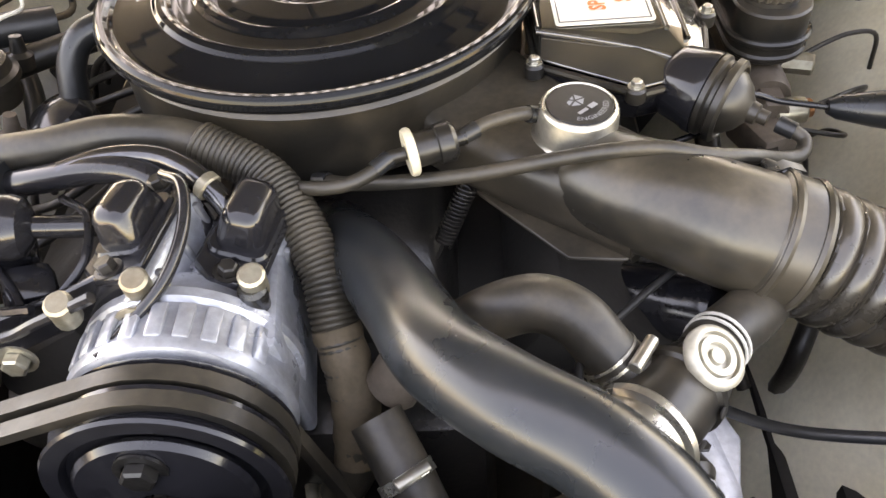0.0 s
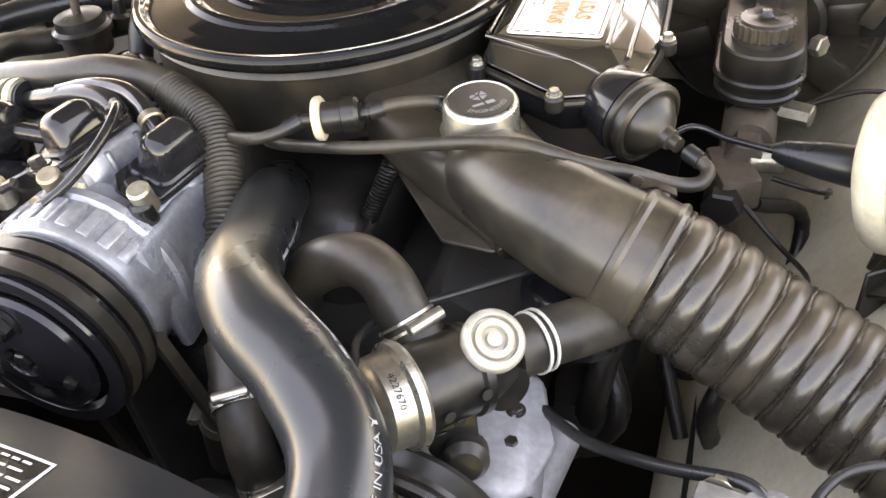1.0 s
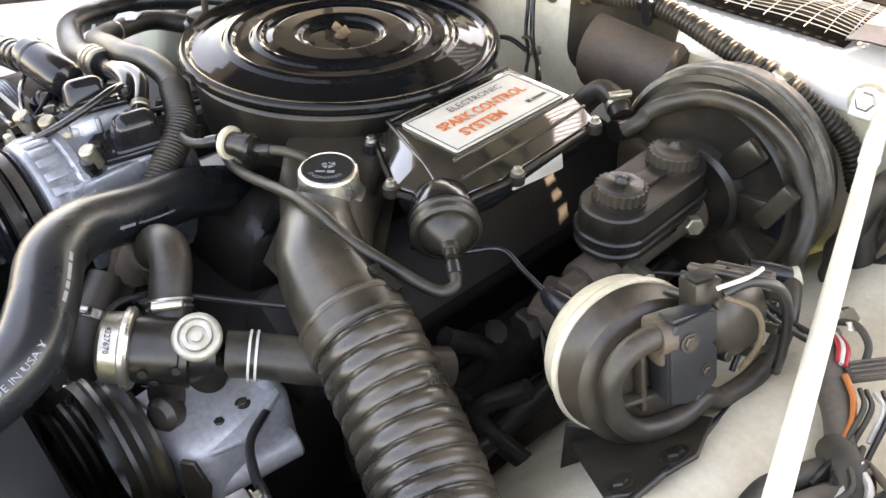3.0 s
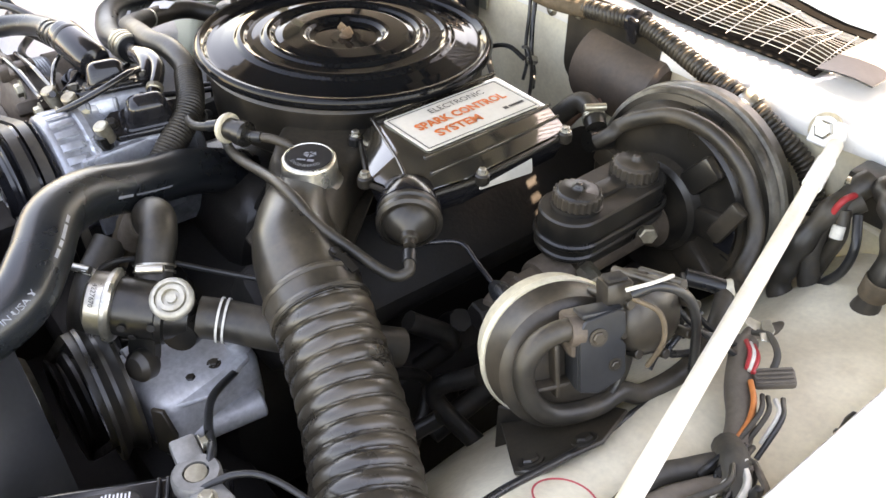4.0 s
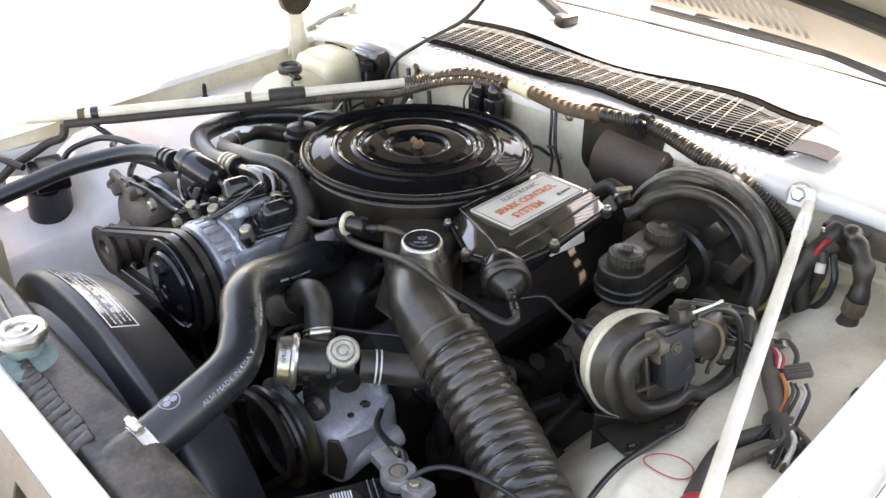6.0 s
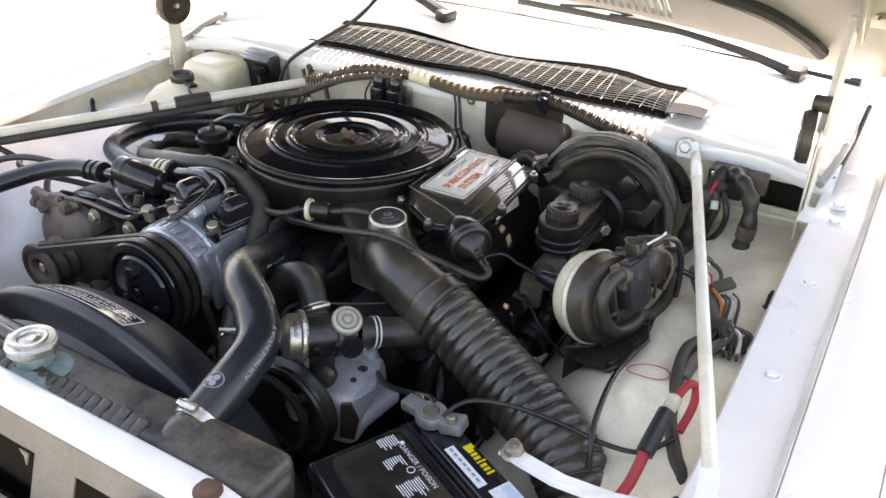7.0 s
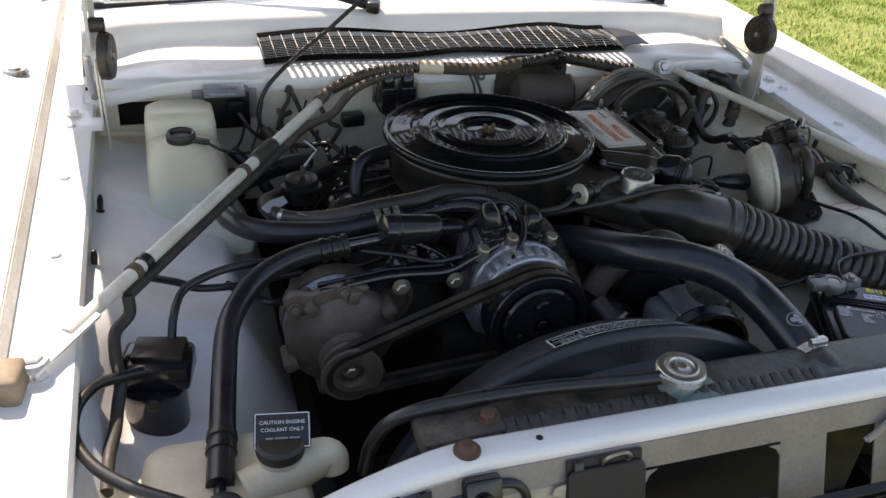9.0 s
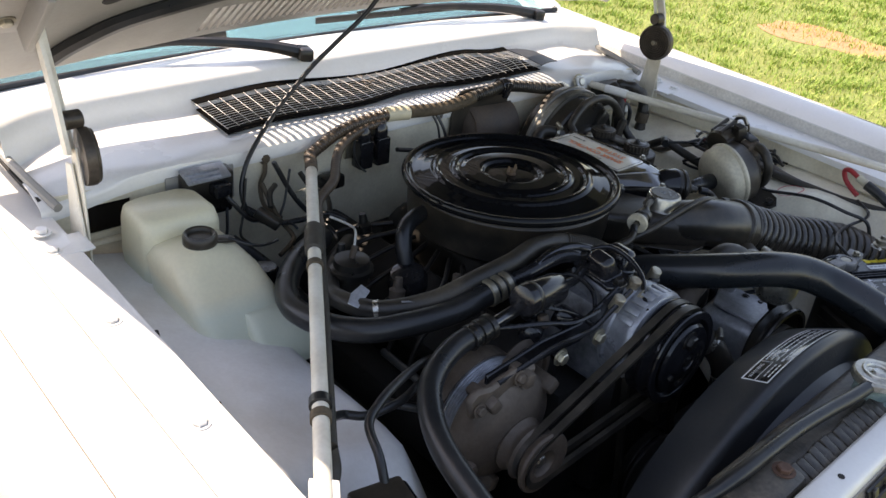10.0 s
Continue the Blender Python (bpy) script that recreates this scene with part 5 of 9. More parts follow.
part("corrosion", lathe([(0.0, 0.9385), (0.026, 0.9385), (0.038, 0.936), (0.042, 0.930)], (-0.003, -0.652, 0), (0, 0, 1), 20), GREEN, t, "blue-green coolant corrosion")
out = []
for k in range(48):
    a = k * math.tau / 48
    out.append(((0.030 + 0.0045 * max(0, math.cos(2 * a)) ** 6) * math.cos(a), (0.030 + 0.0045 * max(0, math.cos(2 * a)) ** 6) * math.sin(a)))
cap = part("cap", prism(out, 0.012, pose(-0.023, -0.647, 0.956, 0, 0, 8), 0.002), ZINC, t, "worn steel cap with two grip ears")
part("cap_top", lathe([(0, 0.0025), (0.006, 0.003), (0.008, 0.0015), (0.014, 0.001), (0.0155, 0.0035), (0.019, 0.004), (0.021, 0.002), (0.028, 0.0015), (0.029, 0.0)], (-0.023, -0.647, 0.968), (0, 0, 1), 36), ZINC, cap)
bars([(-0.012 + 0.004 * k, -0.022, 0.003, 0.003) for k in range(6)], (-0.023, -0.647, 0.9697), (1, 0, 0), (0, 1, 0), STEEL, cap)
cable("overflow_hose", [(-0.045, -0.650, 0.960), (-0.09, -0.646, 0.959), (-0.134, -0.640, 0.958), (-0.20, -0.634, 0.958), (-0.265, -0.632, 0.957), (-0.310, -0.630, 0.954), (-0.345, -0.624, 0.944), (-0.372, -0.612, 0.920), (-0.388, -0.602, 0.88), (-0.395, -0.60, 0.84)], 0.0088, RUBBER, "dusty black overflow hose lying on the radiator tank", "hose", 10)

# fan shroud
t = thing("fan_shroud", (-0.03, -0.56, 0.85), "black plastic fan shroud with a white printed warning label", "fan shroud")
FC, FR = Vector((-0.045, 0, 0.618)), 0.354


def shroud_point(a, y, r=FR):
    return Vector((FC.x + r * math.sin(a), y, FC.z + r * math.cos(a)))


angs = [radians(-110 + 4 * k) for k in range(56)]
bm = sheet([[shroud_point(a, y, r) for y, r in ((-0.500, FR - 0.036), (-0.525, FR - 0.021), (-0.552, FR - 0.007), (-0.564, FR - 0.0015), (-0.570, FR - 0.001), (-0.576, FR - 0.004), (-0.580, FR - 0.010))] for a in angs], 0.004, (0, 0, -1))
part("barrel", bm, SHROUD, t, "arched black plastic barrel", smooth=40)
bm = sheet([[shroud_point(a, y, r) for y, r in ((-0.580, FR - 0.010), (-0.586, FR - 0.034), (-0.589, FR - 0.040), (-0.604, FR - 0.046), (-0.610, FR - 0.14), (-0.612, 0.19))] for a in angs], 0.004, (0, 1, 0))
part("front_wall", bm, SHROUD, t, smooth=40)


def label_height(y):
    """The barrel slopes down to the rear under the label."""
    return FR - 0.0095 + 0.50 * y


def shroud_print(a0):
    def bend(x, y):
        return shroud_point(a0 + x / FR, -0.5475 - y, label_height(y) + 0.0006)
    return bend


A0 = radians(-1.7)
sp = shroud_print(A0)
bm = bmesh.new()
L, W = 0.192, 0.036
n = 24
for k in range(n):
    x0, x1 = -L / 2 + L * k / n, -L / 2 + L * (k + 1) / n
    bm.faces.new([bm.verts.new(shroud_point(A0 + x / FR, -0.5475 - y, label_height(y))) for x, y in ((x0, W / 2), (x1, W / 2), (x1, -W / 2), (x0, -W / 2))])
warn = part("warning_label", bm, LABEL_BLACK, t, "black label with white lines of print")


def flipped(x, y):
    return sp(x, -y)


bars([(-L / 2, W / 2 - 0.001, L, 0.0020), (-L / 2, -W / 2 + 0.001, L, 0.0020), (-L / 2, 0, 0.0020, W), (L / 2 - 0.0020, 0, 0.0020, W), (-L / 2 + 0.045, W / 4, 0.001, W / 2), (-L / 2, 0.0005, 0.045, 0.001)], (0, 0, 0), (1, 0, 0), (0, 1, 0), INK_WHITE, warn, bend=flipped)
lettering("WARNING", 0.0068, (0, 0, 0), (1, 0, 0), (0, 1, 0), INK_WHITE, warn, bend=lambda x, y: flipped(x - L / 2 + 0.0225, y + 0.0095))
rng = random.Random(4)
lines = []
for row in range(4):
    x = -L / 2 + 0.05
    while x < L / 2 - 0.012:
        w = rng.uniform(0.004, 0.012)
        lines.append((x, 0.0120 - row * 0.0068, min(w, L / 2 - 0.006 - x), 0.0018))
        x += w + 0.002
for row in range(2):
    x = -L / 2 + 0.012
    while x < -L / 2 + 0.04:
        lines.append((x, -0.006 - row * 0.0055, 0.006, 0.0018))
        x += 0.008
bars(lines, (0, 0, 0), (1, 0, 0), (0, 1, 0), INK_WHITE, warn, bend=flipped)
lettering("CAUTION FAN", 0.0165, (0, 0, 0), (1, 0, 0), (0, 1, 0), EMBOSS, t, bend=lambda x, y: shroud_point(radians(0.6) + x / FR, -0.5826 + 0.23 * y, FR - 0.0195 + y * 0.97) + Vector((0, -0.0015, 0)))
t = thing("cooling_fan", (-0.02, -0.50, 0.64), "dark steel cooling fan inside the shroud", "fan")
part("hub", disc(0.06, 0.05, (-0.03, -0.53, 0.64), (0, 1, 0), 24), STEEL, t)
for k in range(7):
    a = k * math.tau / 7 + 0.3
    part("blade", box((0.20, 0.004, 0.075), Matrix.Translation((-0.03, -0.52, 0.64)) @ Matrix.Rotation(a, 4, "Y") @ pose(0.155, 0, 0, 28), 0.0015), PLASTIC, t)

# ================================================================ front of the engine: compressor, alternator, belts


def pulley(name, c, r, depth, grooves, parent, material, way=(0, -1, 0)):
    """A grooved belt pulley whose face looks along way."""
    prof = [(0.0, 0.0), (r * 0.98, 0.0)]
    step = depth / grooves
    for k in range(grooves):
        h = k * step
        prof += [(r, h + step * 0.1), (r * 0.86, h + step * 0.42), (r * 0.86, h + step * 0.58), (r, h + step * 0.9)]
    prof += [(r * 0.98, depth), (r * 0.84, depth), (r * 0.80, depth - 0.006), (r * 0.42, depth - 0.010), (r * 0.36, depth - 0.002), (r * 0.20, depth), (0, depth)]
    return part(name, lathe(prof, Vector(c) - Vector(way) * depth, way, 56), material, parent)


COMP = Vector((-0.100, -0.424, 0.886))
t = thing("compressor", (-0.10, -0.3, 0.88), "silver painted air-conditioning compressor with black clutch pulley", "compressor")
pulley("clutch_pulley", COMP, 0.075, 0.045, 2, t, GLOSSY)
part("clutch_plate", lathe([(0, -0.004), (0.054, -0.004), (0.056, 0.0), (0.053, 0.004), (0.034, 0.005), (0.026, 0.010), (0.014, 0.010), (0.012, 0.003), (0.0, 0.003)], COMP, (0, -1, 0), 40), GLOSSY, t, "gloss black clutch plate")
bolt(COMP - Vector((0, 0.003, 0)), (0, -1, 0), t, 0.008, 0.006, ENGINE)
bolt(COMP + Vector((-0.004, -0.005, 0.034)), (0, -1, 0), t, 0.011, 0.008, ENGINE)
for a in (210, 330):
    bolt(COMP + Vector((0.036 * math.cos(radians(a)), -0.003, 0.036 * math.sin(radians(a)))), (0, -1, 0), t, 0.005, 0.005, ENGINE)
part("drum", lathe([(0, 0), (0.064, 0), (0.072, 0.004), (0.074, 0.010), (0.072, 0.016), (0.071, 0.040), (0.074, 0.043), (0.074, 0.050), (0.066, 0.056), (0.060, 0.075), (0, 0.075)], COMP + Vector((0, 0.046, 0.004)), (0, 1, 0), 48), SILVER, t, "bright silver drum")
part("crankcase", box((0.13, 0.15, 0.13), pose(-0.10, -0.265, 0.865), 0.02, taper=0.85), CASTING, t)
for k in range(9):
    a = radians(38 + 13 * k)
    part("drum_rib", box((0.010, 0.026, 0.005), Matrix.Translation(COMP + Vector((0.0725 * math.cos(a), 0.070, 0.004 + 0.0725 * math.sin(a)))) @ Matrix.Rotation(-a + math.pi / 2, 4, "Y"), 0.0015), SILVER, t)
# two silver blocks, each under a flanged gloss black cover
for p, tilt, size in (((-0.131, -0.279, 0.978), -14, 0.92), ((-0.060, -0.262, 0.957), 14, 1.0)):
    m = Matrix.Translation(p) @ pose(0, 0, 0, 0, tilt, -10) @ Matrix.Scale(size, 4)
    part("cylinder_block", box((0.056, 0.100, 0.062), m @ pose(0, 0, -0.047), 0.007, segments=3, taper=0.92), SILVER, t, "pale silver painted block")
    for y in (-0.034, 0.0, 0.034):
        part("block_web", box((0.060, 0.006, 0.058), m @ pose(0, y, -0.050), 0.002), CASTING, t)
    part("flange", prism([(-0.024, -0.040), (-0.010, -0.052), (0.010, -0.052), (0.024, -0.040), (0.024, 0.040), (0.010, 0.052), (-0.010, 0.052), (-0.024, 0.040)], 0.008, m @ pose(0, 0, -0.016), 0.002), GLOSSY, t, "gloss black flange")
    part("valve_cover", box((0.036, 0.056, 0.034), m @ pose(0, 0, 0.006), 0.010, segments=5, taper=0.74), GLOSSY, t, "gloss black moulded cover")
    part("cover_lip", prism(rounded(0.042, 0.064, 0.010, 4), 0.006, m @ pose(0, 0, -0.010), 0.002), GLOSSY, t)
    for y in (-0.043, 0.043):
        bolt(m @ Vector((0, y, -0.008)), m.to_3x3() @ Vector((0, 0, 1)), t, 0.0065, 0.007, ENGINE)
part("side_plate", box((0.012, 0.11, 0.10), pose(-0.040, -0.300, 0.885, 0, -6, 6), 0.005), SILVER, t)
part("white_bush", lathe([(0, -0.02), (0.010, -0.02), (0.0105, 0.0), (0.012, 0.002), (0.012, 0.012), (0.009, 0.015), (0, 0.015)], (-0.114, -0.3185, 0.945), (0.05, -0.2, 1), 20), MILKY, t, "white plastic bush")
part("outlet_pipe", tube([(-0.200, -0.215, 0.968), (-0.165, -0.212, 0.976), (-0.130, -0.216, 0.978), (-0.104, -0.228, 0.974), (-0.084, -0.244, 0.964), (-0.074, -0.252, 0.950)], 0.0080, 16, 8), CHROME, t, "dark bright-plated pipe", smooth=60)
part("pipe_joint", disc(0.0105, 0.008, (-0.094, -0.236, 0.969), (0.7, -0.5, -0.35), 20), STEEL, t)
part("port_cap", lathe([(0, 0.024), (0.009, 0.024), (0.0095, 0.028), (0.0095, 0.044), (0.007, 0.047), (0, 0.047)], (-0.052, -0.318, 0.908), (0.05, -0.1, 1), 18), PLASTIC, t, "black port cap")
part("port_neck", lathe([(0, 0), (0.008, 0), (0.008, 0.010), (0.0095, 0.011), (0.0095, 0.019), (0.006, 0.020), (0.006, 0.025), (0, 0.025)], (-0.052, -0.318, 0.908), (0.05, -0.1, 1), 14), OLD_TANK, t, "brassy port neck")
for p in ((-0.165, -0.335, 0.945), (-0.118, -0.325, 0.953), (-0.05, -0.315, 0.942)):
    part("port", disc(0.009, 0.025, p, (0.1, -0.3, 1), 14, 0.2), STEEL, t)
cable("compressor_wire", [(-0.135, -0.372, 0.950), (-0.118, -0.352, 0.958), (-0.098, -0.330, 0.972), (-0.090, -0.298, 0.985), (-0.096, -0.265, 0.992), (-0.115, -0.245, 0.985)], 0.0042, GLOSSY, "black clutch wire on the compressor", "wire")

# bracket that carries the compressor and alternator
t = thing("accessory_bracket", (-0.25, -0.36, 0.9), "long black stamped steel accessory bracket", "bracket")
bm = prism([(-0.40, 0.885), (-0.30, 0.905), (-0.215, 0.902), (-0.19, 0.915), (-0.135, 0.945), (-0.125, 0.965), (-0.14, 0.972), (-0.18, 0.952), (-0.22, 0.935), (-0.30, 0.938), (-0.40, 0.925)], 0.006, Matrix(((1, 0, 0, 0), (0, 0, -1, -0.318), (0, 1, 0, 0), (0, 0, 0, 1))))
part("plate", bm, GLOSSY, t)
part("plate_edge", tube([(-0.40, -0.342, 0.925), (-0.30, -0.342, 0.938), (-0.22, -0.342, 0.935), (-0.18, -0.342, 0.952), (-0.14, -0.342, 0.972)], 0.004, 8), GLOSSY, t)
part("spacer", disc(0.013, 0.032, (-0.116, -0.336, 0.952), (0, 1, 0), 18), CAST, t, "pale metal spacer")
for p in ((-0.205, -0.346, 0.921), (-0.117, -0.346, 0.953), (-0.285, -0.346, 0.92)):
    bolt(p, (0, -1, 0), t, 0.009, 0.008, STEEL)

ALT = Vector((-0.3676, -0.409, 0.826))
t = thing("alternator", (-0.37, -0.33, 0.83), "brown dusty cast alternator with a wide pulley", "alternator")
part("pulley", lathe([(0, -0.012), (0.0165, -0.012), (0.0180, -0.001), (0.0200, 0.002), (0.0300, 0.0032), (0.043, 0.003), (0.0445, 0.0), (0.043, -0.004), (0.034, -0.012), (0.034, -0.016), (0.040, -0.024), (0.034, -0.032), (0.034, -0.036), (0.040, -0.044), (0.038, -0.048), (0, -0.048)], ALT, (0, -1, 0), 48), BROWN, t, "dusty grey steel pulley")
bolt(ALT + Vector((0, 0.013, 0)), (0, -1, 0), t, 0.009, 0.010, ZINC)
part("front_shell", lathe([(0, 0.0), (0.03, 0.0), (0.045, 0.006), (0.072, 0.016), (0.080, 0.028), (0.080, 0.050), (0, 0.050)], ALT + Vector((0, 0.046, 0.012)), (0, 1, 0), 48), BROWN, t, "brown dusty cast shell")
part("stator", lathe([(0, 0.048), (0.077, 0.048)] + [(0.0785 if k % 2 else 0.077, 0.049 + 0.002 * k) for k in range(13)] + [(0.077, 0.075), (0, 0.075)], ALT + Vector((0, 0.046, 0.012)), (0, 1, 0), 48), CASTING, t, "grimy grey laminated steel stator")
part("rear_shell", lathe([(0, 0.075), (0.080, 0.075), (0.080, 0.10), (0.066, 0.118), (0, 0.12)], ALT + Vector((0, 0.046, 0.012)), (0, 1, 0), 48), BROWN, t)
for a in (35, 80, 125, 200, 250, 310):
    d = Vector((math.cos(radians(a)), 0, math.sin(radians(a))))
    part("lug", box((0.022, 0.05, 0.018), Matrix.Translation(ALT + Vector((0, 0.075, 0.012)) + d * 0.080) @ Matrix.Rotation(-radians(a), 4, "Y"), 0.005), BROWN, t)
part("adjuster_arm", prism([(-0.060, 0.018), (-0.050, -0.014), (-0.030, -0.012), (0.02, 0.012), (0.058, 0.012), (0.064, 0.024), (0.02, 0.034), (-0.02, 0.024), (-0.046, 0.030)], 0.012, Matrix(((1, 0, 0, ALT.x - 0.025), (0, 0, -1, ALT.y + 0.075), (0, 1, 0, ALT.z + 0.075), (0, 0, 0, 1))), 0.004), BROWN, t, "brown cast mounting ear")
for p in ((ALT.x - 0.068, ALT.y + 0.060, ALT.z + 0.078), (ALT.x + 0.000, ALT.y + 0.060, ALT.z + 0.098)):
    bolt(p, (0, -1, 0.2), t, 0.007, 0.006, BROWN)


def belt(name, c0, r0, c1, r1, y, label):
    """A V-belt stretched round two pulleys in one plane."""
    a, b = Vector((c0.x, c0.z)), Vector((c1.x, c1.z))
    d = b - a
    base = math.atan2(d.y, d.x)
    off = math.acos(max(-1, min(1, (r0 - r1) / d.length)))
    line = []
    for k in range(17):
        ang = base + off + (math.tau - 2 * off) * k / 16
        line.append(Vector((a.x + r0 * math.cos(ang), y, a.y + r0 * math.sin(ang))))
    for k in range(17):
        ang = base - off + 2 * off * k / 16
        line.append(Vector((b.x + r1 * math.cos(ang), y, b.y + r1 * math.sin(ang))))
    bm = bmesh.new()
    rings = []
    n = len(line)
    for i, p in enumerate(line):
        w = (line[(i + 1) % n] - line[i - 1]).normalized()
        nrm = Vector((w.z, 0, -w.x))
        rings.append([bm.verts.new(p + nrm * h + Vector((0, s, 0))) for h, s in ((0.004, -0.0055), (0.004, 0.0055), (-0.005, 0.0035), (-0.005, -0.0035))])
    for i in range(n):
        A, B = rings[i], rings[(i + 1) % n]
        for k in range(4):
            bm.faces.new((A[k], A[(k + 1) % 4], B[(k + 1) % 4], B[k]))
    return single(name, bm, DUSTY_RUBBER, label, "belt", "drive belts")


ac, cc = Vector((ALT.x, 0, ALT.z)), Vector((COMP.x, 0, COMP.z))
belt("drive_belt", ac, 0.033, cc, 0.072, -0.391, "worn black V-belt from alternator to compressor pulley")
belt("drive_belt", ac, 0.033, cc, 0.072, -0.4085, "worn black V-belt from alternator to compressor pulley")
crank, pump = Vector((-0.03, 0, 0.60)), Vector((0.155, 0, 0.79))
belt("drive_belt", crank, 0.07, cc, 0.060, -0.375, "dark V-belt running down from the compressor pulley")
belt("drive_belt", crank, 0.07, pump, 0.060, -0.45, "dark V-belt running down from the pump pulley")
t = thing("crank_pulley", (-0.03, -0.42, 0.6), "dark greasy crankshaft pulley", "pulley")
pulley("wheel", (-0.03, -0.46, 0.60), 0.072, 0.095, 4, t, ENGINE)
t = thing("idler_pulley", (-0.31, -0.30, 0.90), "brown dusty idler wheel behind the bracket", "pulley")
pulley("wheel", (-0.30, -0.31, 0.875), 0.045, 0.02, 1, t, BROWN)

# air pump with its diverter valve
t = thing("air_pump", (0.2, -0.4, 0.8), "cast aluminium air pump with black pulley and stamped bracket", "air pump")
part("pump_pulley", lathe([(0, 0.020), (0.030, 0.020), (0.036, 0.018), (0.054, 0.004), (0.062, 0.002), (0.063, -0.006), (0.070, -0.006), (0.071, -0.002), (0.063, 0.006), (0.063, 0.010), (0.071, 0.018), (0.070, 0.022), (0.058, 0.022), (0.0, 0.026)], (0.181, -0.444, 0.804), (0.05, 1, 0), 56), PLASTIC, t, "dished black steel pulley")
for a in (45, 135, 225, 315):
    bolt((0.181 + 0.018 * math.cos(radians(a)), -0.425, 0.804 + 0.018 * math.sin(radians(a))), (0, -1, 0), t, 0.005, 0.004, STEEL)
part("housing", box((0.112, 0.118, 0.085), pose(0.203, -0.363, 0.785, 0, -4, 8), 0.018, segments=4), CAST, t, "stained cast aluminium housing")
part("top_plate", prism([(-0.065, -0.055), (0.055, -0.062), (0.075, -0.02), (0.062, 0.045), (0.02, 0.062), (-0.05, 0.05)], 0.008, pose(0.205, -0.358, 0.824, 4, 6, 12) @ Matrix.Scale(0.82, 4), 0.002), CAST, t)
part("bracket_fin", prism([(0, -0.03), (0.02, -0.035), (0.028, 0.0), (0.018, 0.03), (0.004, 0.028)], 0.005, pose(0.248, -0.418, 0.80, 90, 0, 30), 0.001), HOUSING, t, "dark bracket fin")
part("ear", lathe([(0, 0), (0.011, 0), (0.012, 0.004), (0.010, 0.028), (0.005, 0.029), (0.004, 0.02), (0, 0.02)], (0.228, -0.312, 0.822), (0.1, -0.3, 0.9), 22), CAST, t)
part("boss", disc(0.015, 0.085, (0.250, -0.395, 0.770), (0.15, 0.95, 0.05), 20), CAST, t)
for p in ((0.236, -0.345, 0.829), (0.240, -0.372, 0.828)):
    bolt(p, (0, 0, 1), t, 0.005, 0.003, HOUSING)

t = thing("diverter_valve", (0.22, -0.37, 0.9), "dark diverter valve with a pale ribbed metal cap", "valve")
v0, v1 = Vector((0.172, -0.424, 0.909)), Vector((0.240, -0.341, 0.891))
vw = (v1 - v0).normalized()
part("diaphragm_can", lathe([(0, -0.004), (0.024, -0.004), (0.030, 0.0), (0.031, 0.014), (0.035, 0.016), (0.036, 0.020), (0.034, 0.023), (0.03, 0.024), (0, 0.024)], v0, vw, 40), ZINC, t, "zinc plated can with stamped digits")
part("body", lathe([(0.0, 0.022), (0.028, 0.022), (0.0285, 0.028), (0.0285, 0.062), (0.031, 0.064), (0.031, 0.070), (0.027, 0.072), (0.024, 0.084), (0.022, 0.092), (0, 0.092)], v0, vw, 36), PLASTIC, t, "dark cast body")
part("lug", prism(rounded(0.034, 0.060, 0.016, 5), 0.010, Matrix.Translation((0.206, -0.392, 0.872)) @ frame_along((0.35, -0.75, 0.25)) @ pose(0, 0, 0, 0, 0, 0), 0.002), PLASTIC, t, "dark mounting lug")
ew = Vector((0.42, -0.30, 0.86)).normalized()
e0 = Vector((0.230, -0.368, 0.921))
part("cap_stem", disc(0.017, 0.042, e0 - ew * 0.040, ew, 24), PLASTIC, t)
part("cap", lathe([(0, 0.0), (0.019, 0.0), (0.0205, 0.002), (0.0205, 0.007), (0.0190, 0.009), (0.0165, 0.010), (0.0152, 0.0098), (0.0148, 0.0060), (0.0130, 0.0060), (0.0126, 0.0096), (0.0085, 0.0096), (0.0080, 0.0058), (0.0052, 0.0058), (0.0048, 0.0090), (0.003, 0.009), (0, 0.0095)], e0, ew, 40), BAND_METAL, t, "pale metal cap with rings")
for k, (s, a) in enumerate(((0.035, 40), (0.035, 85), (0.044, 60), (0.062, 30), (0.05, 110))):
    u = vw.orthogonal().normalized()
    q = Matrix.Rotation(radians(a), 3, vw) @ u
    # near-black disc in place of an open, shaded port
    part("port_hole", disc(0.004, 0.001, v0 + vw * s + q * 0.0305, q, 10), PIT, t)
part("lower_plug", lathe([(0, 0), (0.013, 0), (0.016, 0.004), (0.016, 0.016), (0.011, 0.022), (0, 0.024)], (0.216, -0.398, 0.850), (0.30, -0.75, 0.25), 20), PLASTIC, t)
part("side_boss", lathe([(0, 0), (0.018, 0), (0.020, 0.01), (0.016, 0.022), (0, 0.024)], (0.225, -0.360, 0.884), (0.6, -0.5, 0.1), 24), PLASTIC, t)
can_up = Vector((0.40, -0.40, 0.82)) - vw * Vector((0.40, -0.40, 0.82)).dot(vw)
can_up.normalize()
can_side = can_up.cross(vw)


def can_print(x, y):
    """Print that runs round the can."""
    a = -x / 0.031
    return v0 + vw * (0.0060 + y) + (can_up * math.cos(a) + can_side * math.sin(a)) * 0.0316


lettering("4227670", 0.0066, (0, 0, 0), (1, 0, 0), (0, 1, 0), INK_BLACK, t, bend=can_print)
t = thing("air_hose", (0.28, -0.3, 0.88), "black rubber air hose with a white band leaving the valve", "hose")
part("hose", tube([v1 - vw * 0.01, v1 + vw * 0.02, (0.285, -0.295, 0.882), (0.32, -0.245, 0.866), (0.34, -0.19, 0.84)], 0.0205, 20), DUSTY_RUBBER, t, smooth=60)
